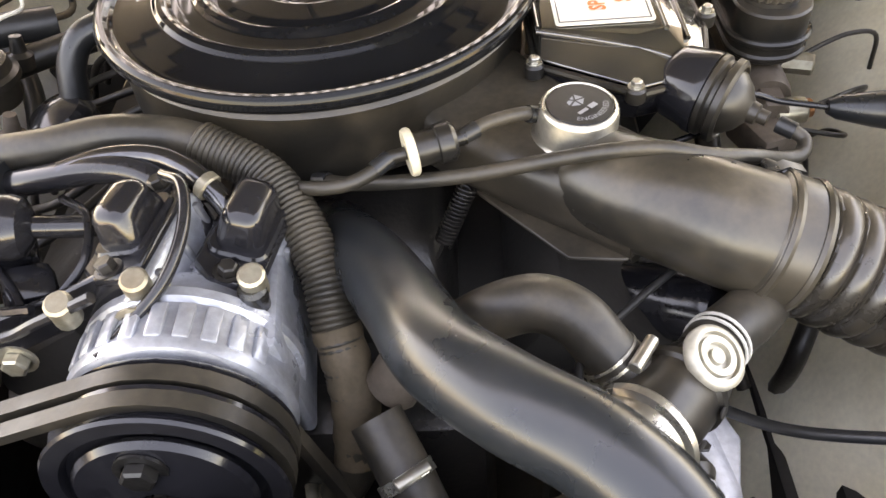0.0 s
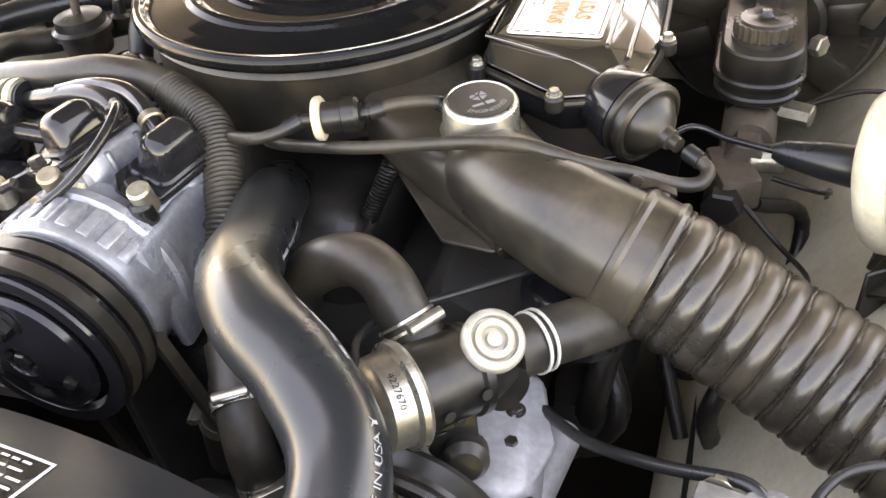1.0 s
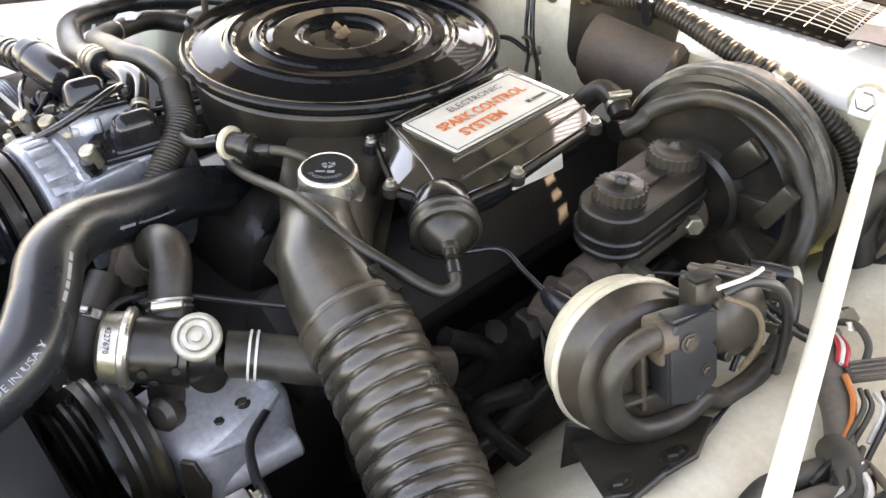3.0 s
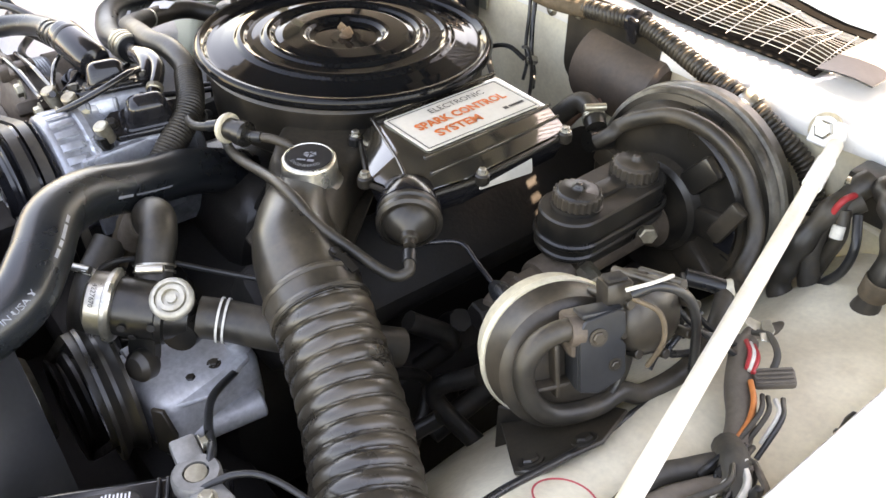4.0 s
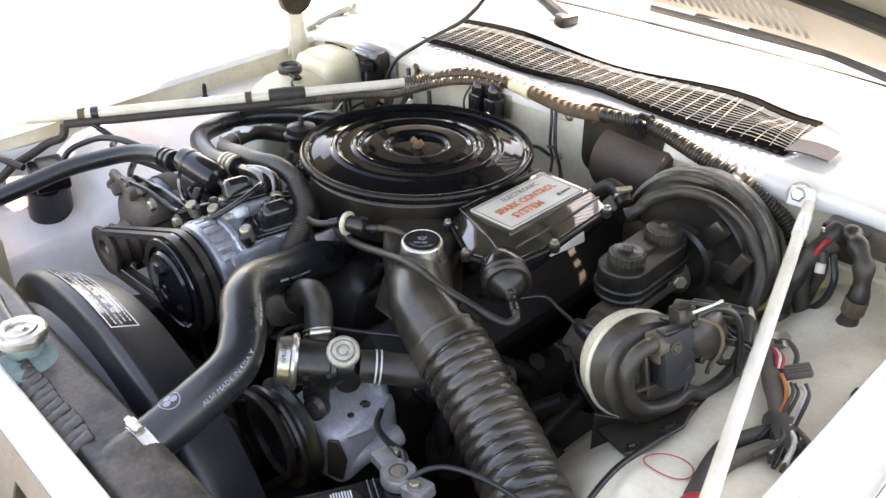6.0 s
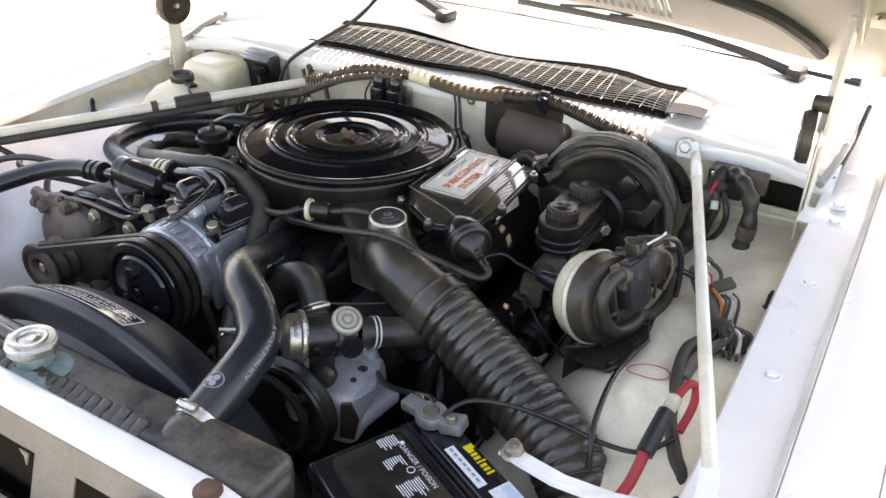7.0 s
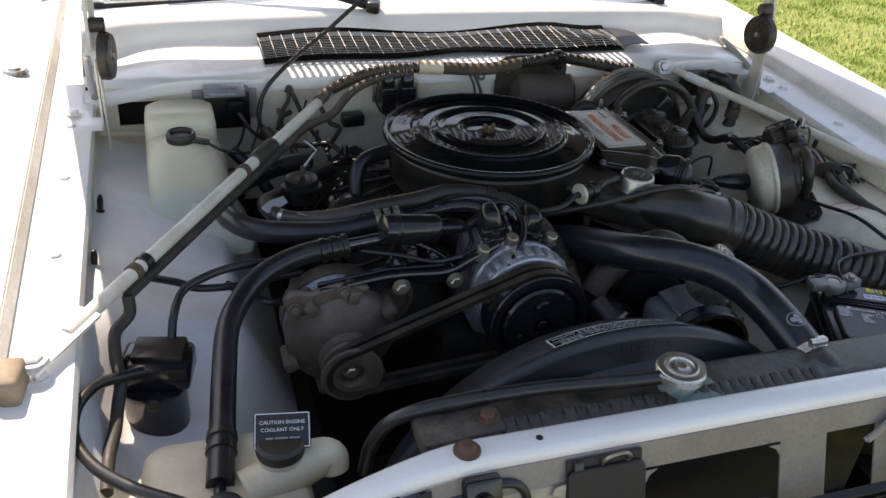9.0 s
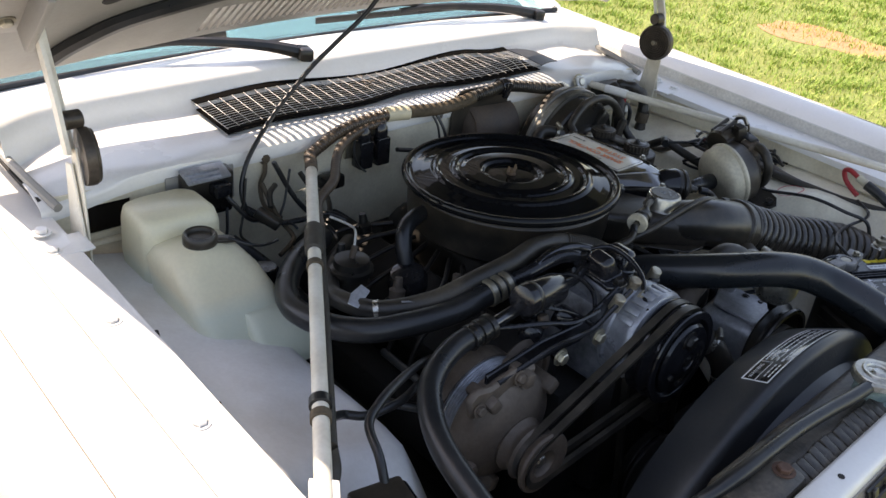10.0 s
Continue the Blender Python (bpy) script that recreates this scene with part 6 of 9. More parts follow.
clamp_band(v1 + vw * 0.010, vw, 0.0212, t, 0.0022, WHITE_WIRE, False, "printed_stripe")
clamp_band(v1 + vw * 0.016, vw, 0.0212, t, 0.0022, WHITE_WIRE, False, "printed_stripe")
t = thing("air_hose", (0.14, -0.34, 0.93), "short curved rubber hose with a wire clamp", "hose")
part("hose", tube([(0.186, -0.370, 0.905), (0.170, -0.360, 0.922), (0.152, -0.345, 0.938), (0.128, -0.335, 0.942), (0.10, -0.332, 0.930), (0.075, -0.328, 0.905), (0.06, -0.32, 0.87)], 0.0185, 20), DUSTY_RUBBER, t, smooth=60)
for d in (0, 0.006):
    clamp_band(Vector((0.174, -0.363, 0.916)) + Vector((-0.6, 0.4, 0.7)) * d, (-0.6, 0.4, 0.7), 0.019, t, 0.002, ZINC, d == 0, "wire_clamp")
part("elbow", tube([(0.075, -0.328, 0.905), (0.05, -0.33, 0.89), (0.03, -0.335, 0.86)], 0.02, 16), BROWN, t, "brown metal elbow")
cable("vacuum_line", [(0.172, -0.42, 0.925), (0.155, -0.405, 0.93), (0.15, -0.38, 0.925), (0.16, -0.35, 0.915), (0.20, -0.30, 0.90), (0.26, -0.24, 0.89)], 0.0028, RUBBER, "thin black vacuum line behind the valve", "wire")
# water pump neck and bypass hose seen between the hoses
t = thing("bypass_hose", (0.04, -0.4, 0.82), "short bypass hose with worm clamps", "hose")
part("hose", tube([(0.02, -0.36, 0.86), (0.045, -0.40, 0.83), (0.06, -0.42, 0.79), (0.07, -0.42, 0.73)], 0.019, 16), DUSTY_RUBBER, t, smooth=60)
clamp_band((0.04, -0.393, 0.838), (0.5, -0.7, -0.5), 0.0195, t, 0.009)
clamp_band((0.062, -0.42, 0.785), (0.3, -0.3, -0.9), 0.0195, t, 0.009)
# ignition coil and dark cylinder low beside the snorkel
single("ignition_coil", lathe([(0, 0), (0.028, 0), (0.029, 0.004), (0.029, 0.10), (0.026, 0.106), (0.012, 0.112), (0.010, 0.13), (0, 0.13)], (0.20, -0.20, 0.80), (0.6, -0.5, 0.3), 28), GLOSSY, "gloss black ignition coil below the snorkel", "coil")
t = thing("throttle_spring", (0.1, -0.24, 0.9), "dark return spring hooked below the hoses", "spring")
s0, s1 = Vector((0.088, -0.182, 0.908)), Vector((0.066, -0.196, 0.860))
sp_w = (s1 - s0).normalized()
sp_u = sp_w.orthogonal().normalized()
sp_v = sp_w.cross(sp_u)
part("coil", tube([s0.lerp(s1, k / 110) + sp_u * (0.0075 * math.cos(k * 0.9)) + sp_v * (0.0075 * math.sin(k * 0.9)) for k in range(111)], 0.0014, 6, 1), ENGINE, t, smooth=60)
part("hook", tube([s1, s1 + sp_w * 0.012, s1 + sp_w * 0.024 + sp_u * 0.004], 0.0014, 6), ENGINE, t)

# ================================================================ hoses on the passenger side of the engine
t = thing("discharge_muffler", (-0.25, -0.27, 0.97), "gloss black discharge muffler between two hoses", "muffler")
m0, m1 = Vector((-0.300, -0.276, 0.975)), Vector((-0.205, -0.266, 0.962))
mw = (m1 - m0).normalized()
part("can", lathe([(0, 0), (0.012, 0), (0.021, 0.004), (0.0225, 0.009), (0.0225, 0.083), (0.020, 0.090), (0.010, 0.096), (0, 0.098)], m0, mw, 36), GLOSSY, t, "gloss black can")
part("label_strip", lathe([(0.0226, 0.018), (0.0230, 0.019), (0.0230, 0.026), (0.0226, 0.027)], m0, mw, 36), PLASTIC, t)
part("stud", disc(0.008, 0.018, m0.lerp(m1, 0.5) - Vector((0, 0.01, 0.03)), (0, -0.4, -1), 12), BROWN, t)
pipe = [m1 - mw * 0.006, m1 + mw * 0.02, (-0.165, -0.262, 0.958), (-0.145, -0.258, 0.965)]
cable("discharge_pipe", pipe, 0.008, GLOSSY, "short gloss black pipe from the muffler", "pipe")

t = thing("discharge_hose", (-0.5, -0.4, 0.9), "thick black refrigerant hose bending down to the front", "hose")
H1 = [(-0.290, -0.266, 0.955), (-0.347, -0.270, 0.951), (-0.412, -0.272, 0.944), (-0.468, -0.294, 0.934), (-0.503, -0.332, 0.924), (-0.528, -0.386, 0.915), (-0.541, -0.466, 0.900), (-0.551, -0.548, 0.887), (-0.560, -0.62, 0.878)]
part("hose", tube(H1[1:], 0.0155, 20, 8), RUBBER, t, smooth=60)
part("pipe", tube(H1[:2], 0.009, 14), CHROME, t)
part("end_pipe", tube([H1[8], (-0.562, -0.645, 0.880), (-0.563, -0.672, 0.893), (-0.562, -0.694, 0.925)], 0.0068, 14, 6), RUBBER, t, "thin black pipe into the boot", smooth=60)
for a, b, f in ((H1[1], H1[2], 0.05), (H1[1], H1[2], 0.3), (H1[1], H1[2], 0.55), (H1[7], H1[8], 0.1), (H1[7], H1[8], 0.35)):
    p, w = Vector(a).lerp(Vector(b), f), (Vector(b) - Vector(a)).normalized()
    part("crimp", lathe([(0.015, -0.005), (0.0178, -0.004), (0.0178, 0.004), (0.015, 0.005)], p, w, 24), PLASTIC, t)

t = thing("suction_hose", (-0.4, -0.1, 0.93), "thick black refrigerant hose curling beside the air cleaner", "hose")
H2 = [(-0.34, 0.12, 0.90), (-0.40, 0.085, 0.910), (-0.465, 0.03, 0.914), (-0.505, -0.035, 0.915), (-0.500, -0.100, 0.918), (-0.466, -0.155, 0.924), (-0.410, -0.183, 0.929), (-0.348, -0.200, 0.934), (-0.293, -0.204, 0.944), (-0.246, -0.207, 0.952)]
part("hose", tube(H2, 0.0175, 20, 8), RUBBER, t, smooth=60)
for f in (0.2, 0.5, 0.8):
    p, w = Vector(H2[-2]).lerp(Vector(H2[-1]), f), (Vector(H2[-1]) - Vector(H2[-2])).normalized()
    part("crimp", lathe([(0.017, -0.005), (0.0205, -0.004), (0.0205, 0.004), (0.017, 0.005)], p, w, 24), STEEL, t)
part("metal_elbow", tube([H2[-1], (-0.215, -0.213, 0.960), (-0.175, -0.218, 0.970), (-0.145, -0.224, 0.972), (-0.122, -0.235, 0.966), (-0.103, -0.248, 0.950), (-0.095, -0.256, 0.935)], 0.0105, 16), GLOSSY, t, "gloss black metal elbow")
bars([(0, 0, 0.02, 0.005), (0.03, 0, 0.016, 0.005)], (-0.40, -0.15, 0.9425), Vector((0.85, -0.5, 0)), (0.5, 0.85, 0), INK_GREY, t)

t = thing("heater_hose", (-0.2, -0.2, 0.96), "black heater hose in ribbed loom bending down between the pulleys", "hose")
H3 = [(-0.30, 0.10, 0.89), (-0.36, 0.06, 0.89), (-0.412, 0.0, 0.895), (-0.437, -0.052, 0.910), (-0.416, -0.119, 0.918), (-0.357, -0.168, 0.939), (-0.285, -0.181, 0.957), (-0.222, -0.187, 0.968), (-0.168, -0.182, 0.974), (-0.107, -0.188, 0.967), (-0.053, -0.215, 0.949), (-0.019, -0.266, 0.918), (-0.008, -0.302, 0.888), (0.002, -0.332, 0.850), (0.000, -0.354, 0.800), (-0.020, -0.359, 0.755), (-0.028, -0.36, 0.70)]
part("hose", tube(H3[:11], 0.0145, 18, 8), DUSTY_RUBBER, t, smooth=60)
part("loom", ribbed(H3[9:14], 0.0172, 0.0042, 0.0018, 18), DUSTY_RUBBER, t, "ribbed black loom", smooth=60)
part("tape_wrap", tube(H3[12:15], 0.0178, 16, 8, radius=lambda i, n: 0.0175 + 0.0008 * math.sin(i * 2.1)), TAPE, t, "brown tape wrap", smooth=60)
part("drain_end", tube(H3[13:], 0.0165, 16, 8), DUSTY_RUBBER, t, smooth=60)
clamp_band(Vector(H3[15]), Vector(H3[15]) - Vector(H3[14]), 0.0168, t, 0.010, STEEL)
clamp_band(Vector(H3[4]), Vector(H3[5]) - Vector(H3[4]), 0.014, t, 0.008, ZINC, False, "clip")
part("clip_tab", prism([(-0.02, -0.008), (0.02, -0.01), (0.024, 0.006), (0, 0.012), (-0.02, 0.008)], 0.002, pose(-0.428, -0.09, 0.928, 15, -10, 30)), CAST, t, "bent pale metal clip")

# canisters and valves beside the air cleaner
t = thing("vacuum_solenoid", (-0.37, 0.0, 0.9), "round black vacuum solenoid with a dusty top", "solenoid")
part("body", lathe([(0, 0), (0.026, 0), (0.028, 0.006), (0.028, 0.022), (0.034, 0.024), (0.034, 0.031), (0.029, 0.034), (0.027, 0.044), (0.012, 0.047), (0, 0.047)], (-0.369, 0.004, 0.882), (0, 0, 1), 32), PLASTIC, t)
part("nipple", disc(0.005, 0.02, (-0.369, 0.004, 0.928), (0.2, 0, 1), 10), BROWN, t)
cable("wire", [(-0.366, 0.004, 0.945), (-0.345, 0.03, 0.955), (-0.335, 0.06, 0.95), (-0.35, 0.09, 0.955)], 0.002, WHITE_WIRE, "thin pale wire above the solenoid", "wire", 6)
t = thing("breather", (-0.3, -0.05, 0.88), "dark dusty round breather cap", "breather")
part("cap", lathe([(0, 0), (0.03, 0), (0.032, 0.004), (0.032, 0.018), (0.026, 0.03), (0.012, 0.035), (0, 0.036)], (-0.285, -0.035, 0.868), (-0.25, -0.1, 1), 32), GLOSSY, t)
part("stem", disc(0.014, 0.05, (-0.285, -0.035, 0.83), (0, 0, 1), 16), PLASTIC, t)
t = thing("breather_hose", (-0.24, 0.02, 0.9), "fat black breather hose curving into the air cleaner", "hose")
part("hose", tube([(-0.20, 0.03, 0.952), (-0.235, 0.02, 0.952), (-0.262, 0.008, 0.945), (-0.275, -0.005, 0.925), (-0.278, -0.02, 0.895)], 0.0135, 18, 8), RUBBER, t, smooth=60)
for k, p in enumerate(((-0.33, -0.06, 0.875), (-0.355, 0.05, 0.89), (-0.24, -0.10, 0.872), (-0.27, 0.10, 0.90))):
    single("vacuum_fitting", lathe([(0, 0), (0.012, 0), (0.013, 0.014), (0.008, 0.018), (0.006, 0.034), (0, 0.035)], p, (0.2 - 0.1 * k, 0.15, 1), 16), PLASTIC if k % 2 else BROWN, "small dusty vacuum fitting on the manifold", "fitting", "vacuum fittings")

# ================================================================ brake booster and master cylinder
t = thing("brake_booster", (0.39, 0.22, 0.88), "large round black brake booster, its rim bare metal and painted sun patches", "brake booster")
B0 = Vector((0.370, 0.150, 0.889))
part("front_shell", lathe([(0, -0.004), (0.050, -0.003), (0.056, 0.001), (0.060, 0.010), (0.098, 0.014), (0.104, 0.012), (0.108, 0.016), (0.111, 0.030), (0.113, 0.040), (0.120, 0.042), (0.121, 0.046), (0, 0.046)], B0, (0, 1, 0), 84), HOUSING, t, "dusty black pressed steel shell", smooth=30)
part("rim", lathe([(0.112, 0.043), (0.1245, 0.044), (0.1265, 0.048), (0.1265, 0.053), (0.1235, 0.056), (0.1235, 0.060), (0.127, 0.062), (0.1275, 0.068), (0.124, 0.072), (0.112, 0.074)], B0, (0, 1, 0), 84), RIM, t, "scuffed rim with bare metal and painted sun patches", smooth=30)
part("rear_shell", lathe([(0, 0.070), (0.124, 0.070), (0.121, 0.088), (0.09, 0.115), (0.05, 0.138), (0, 0.14)], B0, (0, 1, 0), 64), HOUSING, t)
for a, w in ((52, 0.030), (8, 0.036), (165, 0.030), (200, 0.036), (322, 0.034)):
    m = Matrix.Translation(B0 + Vector((0.078 * math.cos(radians(a)), 0.008, 0.078 * math.sin(radians(a))))) @ Matrix.Rotation(-radians(a), 4, "Y")
    part("pressed_rib", box((0.048, 0.016, w), m, 0.006), HOUSING, t)
for k in range(4):
    a = radians(-14 + 4 * k)
    part("stamp", box((0.012, 0.002, 0.0014), Matrix.Translation(B0 + Vector((0.098 * math.cos(a), 0.012, 0.098 * math.sin(a)))) @ Matrix.Rotation(-a, 4, "Y"), 0), PLASTIC, t)
part("check_valve", tube([(0.285, 0.158, 0.935), (0.282, 0.145, 0.937), (0.279, 0.128, 0.938)], 0.013, 16), PLASTIC, t)
part("bracket", box((0.02, 0.012, 0.055), pose(0.47, 0.14, 0.925, 0, 25, 0), 0.004), HOUSING, t)
part("tag", prism(rounded(0.022, 0.03, 0.002, 2), 0.001, Matrix.Translation((0.468, 0.147, 0.90)) @ pose(0, 0, 0, 90, 0, 0)), GLOSSY, t)

t = thing("vacuum_hose", (0.4, 0.12, 0.98), "fat rubber booster hose arching over the booster", "hose")
arc = [(0.20, 0.15, 0.925), (0.225, 0.165, 0.955), (0.25, 0.16, 0.958), (0.275, 0.145, 0.948)]
part("inlet_hose", tube(arc, 0.0125, 18, 8), DUSTY_RUBBER, t, smooth=60)
clamp_band((0.262, 0.153, 0.954), (0.02, -0.012, -0.008), 0.0130, t, 0.006, STEEL)
arc2 = [(0.290, 0.130, 0.942), (0.302, 0.138, 0.955), (0.306, 0.150, 0.965), (0.337, 0.158, 0.986), (0.370, 0.162, 1.000), (0.415, 0.162, 1.001), (0.456, 0.160, 0.984), (0.482, 0.156, 0.957), (0.501, 0.148, 0.922), (0.510, 0.120, 0.895), (0.518, 0.095, 0.895), (0.526, 0.074, 0.908), (0.531, 0.060, 0.917)]
part("long_hose", tube(arc2, 0.0088, 18, 8), DUSTY_RUBBER, t, smooth=60)
part("tee", tube([(0.500, 0.035, 0.925), (0.520, 0.050, 0.922), (0.533, 0.060, 0.918)], 0.0085, 14), RUBBER, t, "black rubber tee")
part("tee_cap", disc(0.0095, 0.010, (0.530, 0.058, 0.917), (0.6, 0.5, 0.3), 14), CREAM, t, "pale worn tee end")

t = thing("master_cylinder", (0.365, 0.06, 0.88), "black plastic twin-cap brake master cylinder reservoir", "master cylinder")
part("reservoir", prism(rounded(0.070, 0.164, 0.033, 8), 0.050, pose(0.366, 0.062, 0.894, 1, 0, 1), 0.007), PLASTIC, t, "black moulded reservoir")
part("lip", prism(rounded(0.079, 0.172, 0.037, 8), 0.007, pose(0.366, 0.062, 0.912, 1, 0, 1), 0.002), PLASTIC, t)
part("lip", prism(rounded(0.075, 0.168, 0.035, 8), 0.006, pose(0.366, 0.062, 0.898, 1, 0, 1), 0.002), PLASTIC, t)
part("foot", box((0.05, 0.10, 0.03), pose(0.366, 0.055, 0.885), 0.008), PLASTIC, t)
part("bar", box((0.022, 0.07, 0.008), pose(0.366, 0.062, 0.945, 1), 0.003), PLASTIC, t)
for y, z in ((0.020, 0.9425), (0.108, 0.9440)):
    teeth = [((0.0262 if k % 4 < 2 else 0.0242) * math.cos(k * math.tau / 88), (0.0262 if k % 4 < 2 else 0.0242) * math.sin(k * math.tau / 88)) for k in range(88)]
    cap = part("cap", prism(teeth, 0.013, pose(0.366, y, z + 0.003, -2), 0.0006), HOUSING, t, "ridged dusty black screw cap", 25)
    part("cap_top", lathe([(0, -0.002), (0.027, -0.002), (0.027, 0.003), (0.0235, 0.004), (0.0235, 0.0155), (0.021, 0.018), (0.008, 0.0185), (0.006, 0.020), (0.004, 0.0245), (0, 0.025)], (0.366, y, z), (0, 0.04, 1), 32), PLASTIC, cap)
part("barrel", lathe([(0, 0), (0.022, 0), (0.024, 0.006), (0.024, 0.17), (0.034, 0.175), (0.034, 0.187), (0, 0.187)], (0.366, -0.03, 0.862), (0, 1, 0.03), 28), BROWN, t, "dull brown cast cylinder")
part("plug", disc(0.018, 0.03, (0.366, -0.055, 0.861), (0, 1, 0), 6), BROWN, t)
part("side_plug", disc(0.011, 0.035, (0.385, 0.02, 0.872), (1, -0.3, 0), 8), STEEL, t)
part("bleed_nut", disc(0.010, 0.012, (0.412, 0.085, 0.905), (0.8, -0.6, 0.1), 6), STEEL, t)
t = thing("proportioning_valve", (0.36, -0.06, 0.84), "dark brake proportioning valve with pipe fittings", "valve")
part("body", box((0.036, 0.06, 0.032), pose(0.357, -0.058, 0.845, 0, 0, 20), 0.005), BROWN, t)
part("end_plug", disc(0.018, 0.016, (0.352, -0.10, 0.838), (0.1, 1, 0.05), 6), ENGINE, t)
part("fitting", disc(0.013, 0.03, (0.368, -0.045, 0.858), (0.95, 0.1, 0.05), 14), STEEL, t)
part("red_seal", disc(0.009, 0.007, (0.397, -0.042, 0.860), (0.95, 0.1, 0.05), 12), COPPER, t, "orange-red seal")
for k, pts in enumerate(([(0.40, -0.042, 0.860), (0.42, -0.035, 0.862), (0.445, -0.02, 0.86), (0.47, 0.0, 0.85), (0.48, 0.03, 0.82)], [(0.40, 0.015, 0.873), (0.43, 0.03, 0.88), (0.46, 0.04, 0.885), (0.49, 0.05, 0.875), (0.50, 0.06, 0.83)], [(0.37, -0.09, 0.84), (0.40, -0.11, 0.82), (0.43, -0.10, 0.78), (0.44, -0.05, 0.72)], [(0.39, -0.06, 0.85), (0.425, -0.065, 0.845), (0.44, -0.045, 0.83), (0.445, 0.0, 0.80), (0.45, 0.05, 0.75)])):
    cable("brake_pipe", pts, 0.0024, ENGINE, "thin dark bent brake pipe at the valve", "pipe", 8, group="brake pipes")

# ================================================================ cruise control servo
t = thing("cruise_servo", (0.47, -0.12, 0.9), "round cruise control servo, cream rim and dusty black cover", "servo")
sc = Vector((0.488, -0.129, 0.918))
sw = Vector((0.90, -0.34, 0.27)).normalized()
part("drum", lathe([(0, -0.036), (0.045, -0.035), (0.058, -0.030), (0.063, -0.022), (0.0645, -0.006), (0.0665, -0.005), (0.0685, -0.001), (0.067, 0.004), (0.0, 0.004)], sc, sw, 64), CREAM, t, "cream coated drum with scratches")
part("cover", lathe([(0, 0.002), (0.0660, 0.002), (0.0650, 0.006), (0.0635, 0.008), (0.0625, 0.030), (0.0575, 0.0355), (0.050, 0.037), (0.046, 0.0375), (0.044, 0.041), (0.030, 0.043), (0.0, 0.043)], sc, sw, 64), HOUSING, t, "dusty black cover")
u = Vector((0, 0, 1))
sr = u.cross(sw).normalized()
su = sw.cross(sr).normalized()
sm = Matrix(((sr.x, su.x, sw.x, sc.x), (sr.y, su.y, sw.y, sc.y), (sr.z, su.z, sw.z, sc.z), (0, 0, 0, 1)))
rot = sm.to_3x3()
sm = sm @ pose(0.002, -0.008, 0.0)
port = part("port_block", box((0.030, 0.034, 0.026), sm @ pose(0.000, 0.050, 0.052), 0.004), BROWN, t, "brownish moulded port block")
part("port_collar", lathe([(0.0085, -0.006), (0.0125, -0.006), (0.0125, 0.006), (0.0085, 0.006)], sm @ Vector((-0.010, 0.056, 0.060)), rot @ Vector((1, -0.1, 0)), 18), BROWN, port)
part("port_rib", box((0.046, 0.005, 0.018), sm @ pose(-0.018, 0.004, 0.046), 0.002), HOUSING, t)
part("port_rib", box((0.005, 0.050, 0.018), sm @ pose(-0.022, 0.018, 0.046), 0.002), HOUSING, t)
part("inner_cup", lathe([(0.046, 0.036), (0.049, 0.0375), (0.049, 0.044), (0.045, 0.046), (0.043, 0.044), (0.042, 0.038)], sc, sw, 48), HOUSING, t)
loop = [sm @ Vector(p) for p in ((-0.004, 0.056, 0.060), (-0.022, 0.059, 0.061), (-0.041, 0.051, 0.060), (-0.053, 0.030, 0.058), (-0.049, 0.003, 0.056), (-0.032, -0.019, 0.054), (-0.005, -0.028, 0.050), (0.022, -0.030, 0.044), (0.045, -0.028, 0.036))] + [Vector(p) for p in ((0.553, -0.075, 0.880), (0.560, -0.030, 0.886), (0.553, 0.015, 0.898), (0.540, 0.045, 0.911), (0.530, 0.060, 0.917))]
part("feed_hose", tube(loop, 0.0092, 18, 8), DUSTY_RUBBER, t, "long dusty rubber feed hose", smooth=60)
bm = prism([(-0.010, 0.004), (0.006, 0.000), (0.026, 0.008), (0.031, 0.014), (0.031, 0.040), (0.026, 0.046), (0.031, 0.052), (0.030, 0.070), (0.024, 0.073), (-0.004, 0.068), (-0.010, 0.060)], 0.004, sm @ pose(0, 0, 0.067), 0.001)
box((0.004, 0.060, 0.024), sm @ pose(-0.009, 0.034, 0.056), 0.001, bm)
box((0.036, 0.004, 0.018), sm @ pose(0.012, 0.070, 0.059), 0.001, bm)
part("mounting_plate", bm, SHROUD, t, "grey-black stamped bracket plate")
for p, r in (((0.006, 0.052, 0.0712), 0.0055), ((0.021, 0.024, 0.0712), 0.004)):
    bolt(sm @ Vector(p), sw, t, r, 0.002, HOUSING)
part("connector", box((0.024, 0.028, 0.022), sm @ pose(0.031, 0.076, 0.050), 0.003), PLASTIC, t, "brownish black plug")
# solid near-black box gives the plug its shaded mouth
part("connector_mouth", box((0.018, 0.010, 0.015), sm @ pose(0.031, 0.088, 0.050), 0.002), PIT, t)
sol = part("solenoid", lathe([(0, 0), (0.030, 0.0), (0.034, 0.004), (0.0345, 0.018), (0.032, 0.020), (0.032, 0.026), (0.034, 0.028), (0.033, 0.036), (0.026, 0.044), (0.012, 0.047), (0, 0.047)], sm @ Vector((0.054, 0.046, 0.018)), rot @ Vector((0.25, 0.1, 0.96)), 36), HOUSING, t, "ribbed dusty solenoid body")
for k in range(8):
    a = radians(k * 45 + 10)
    part("boss", disc(0.0045, 0.050, sm @ (Vector((0.054, 0.046, 0.016)) + Vector((0.034 * math.cos(a), 0.034 * math.sin(a), 0))), rot @ Vector((0.25, 0.1, 0.96)), 10), HOUSING, sol)
part("lead", tube([sm @ Vector(p) for p in ((0.034, 0.084, 0.072), (0.054, 0.090, 0.078), (0.078, 0.078, 0.080), (0.092, 0.050, 0.074), (0.100, 0.012, 0.062), (0.110, -0.020, 0.045))], 0.0042, 10, 8), RUBBER, t, smooth=60)
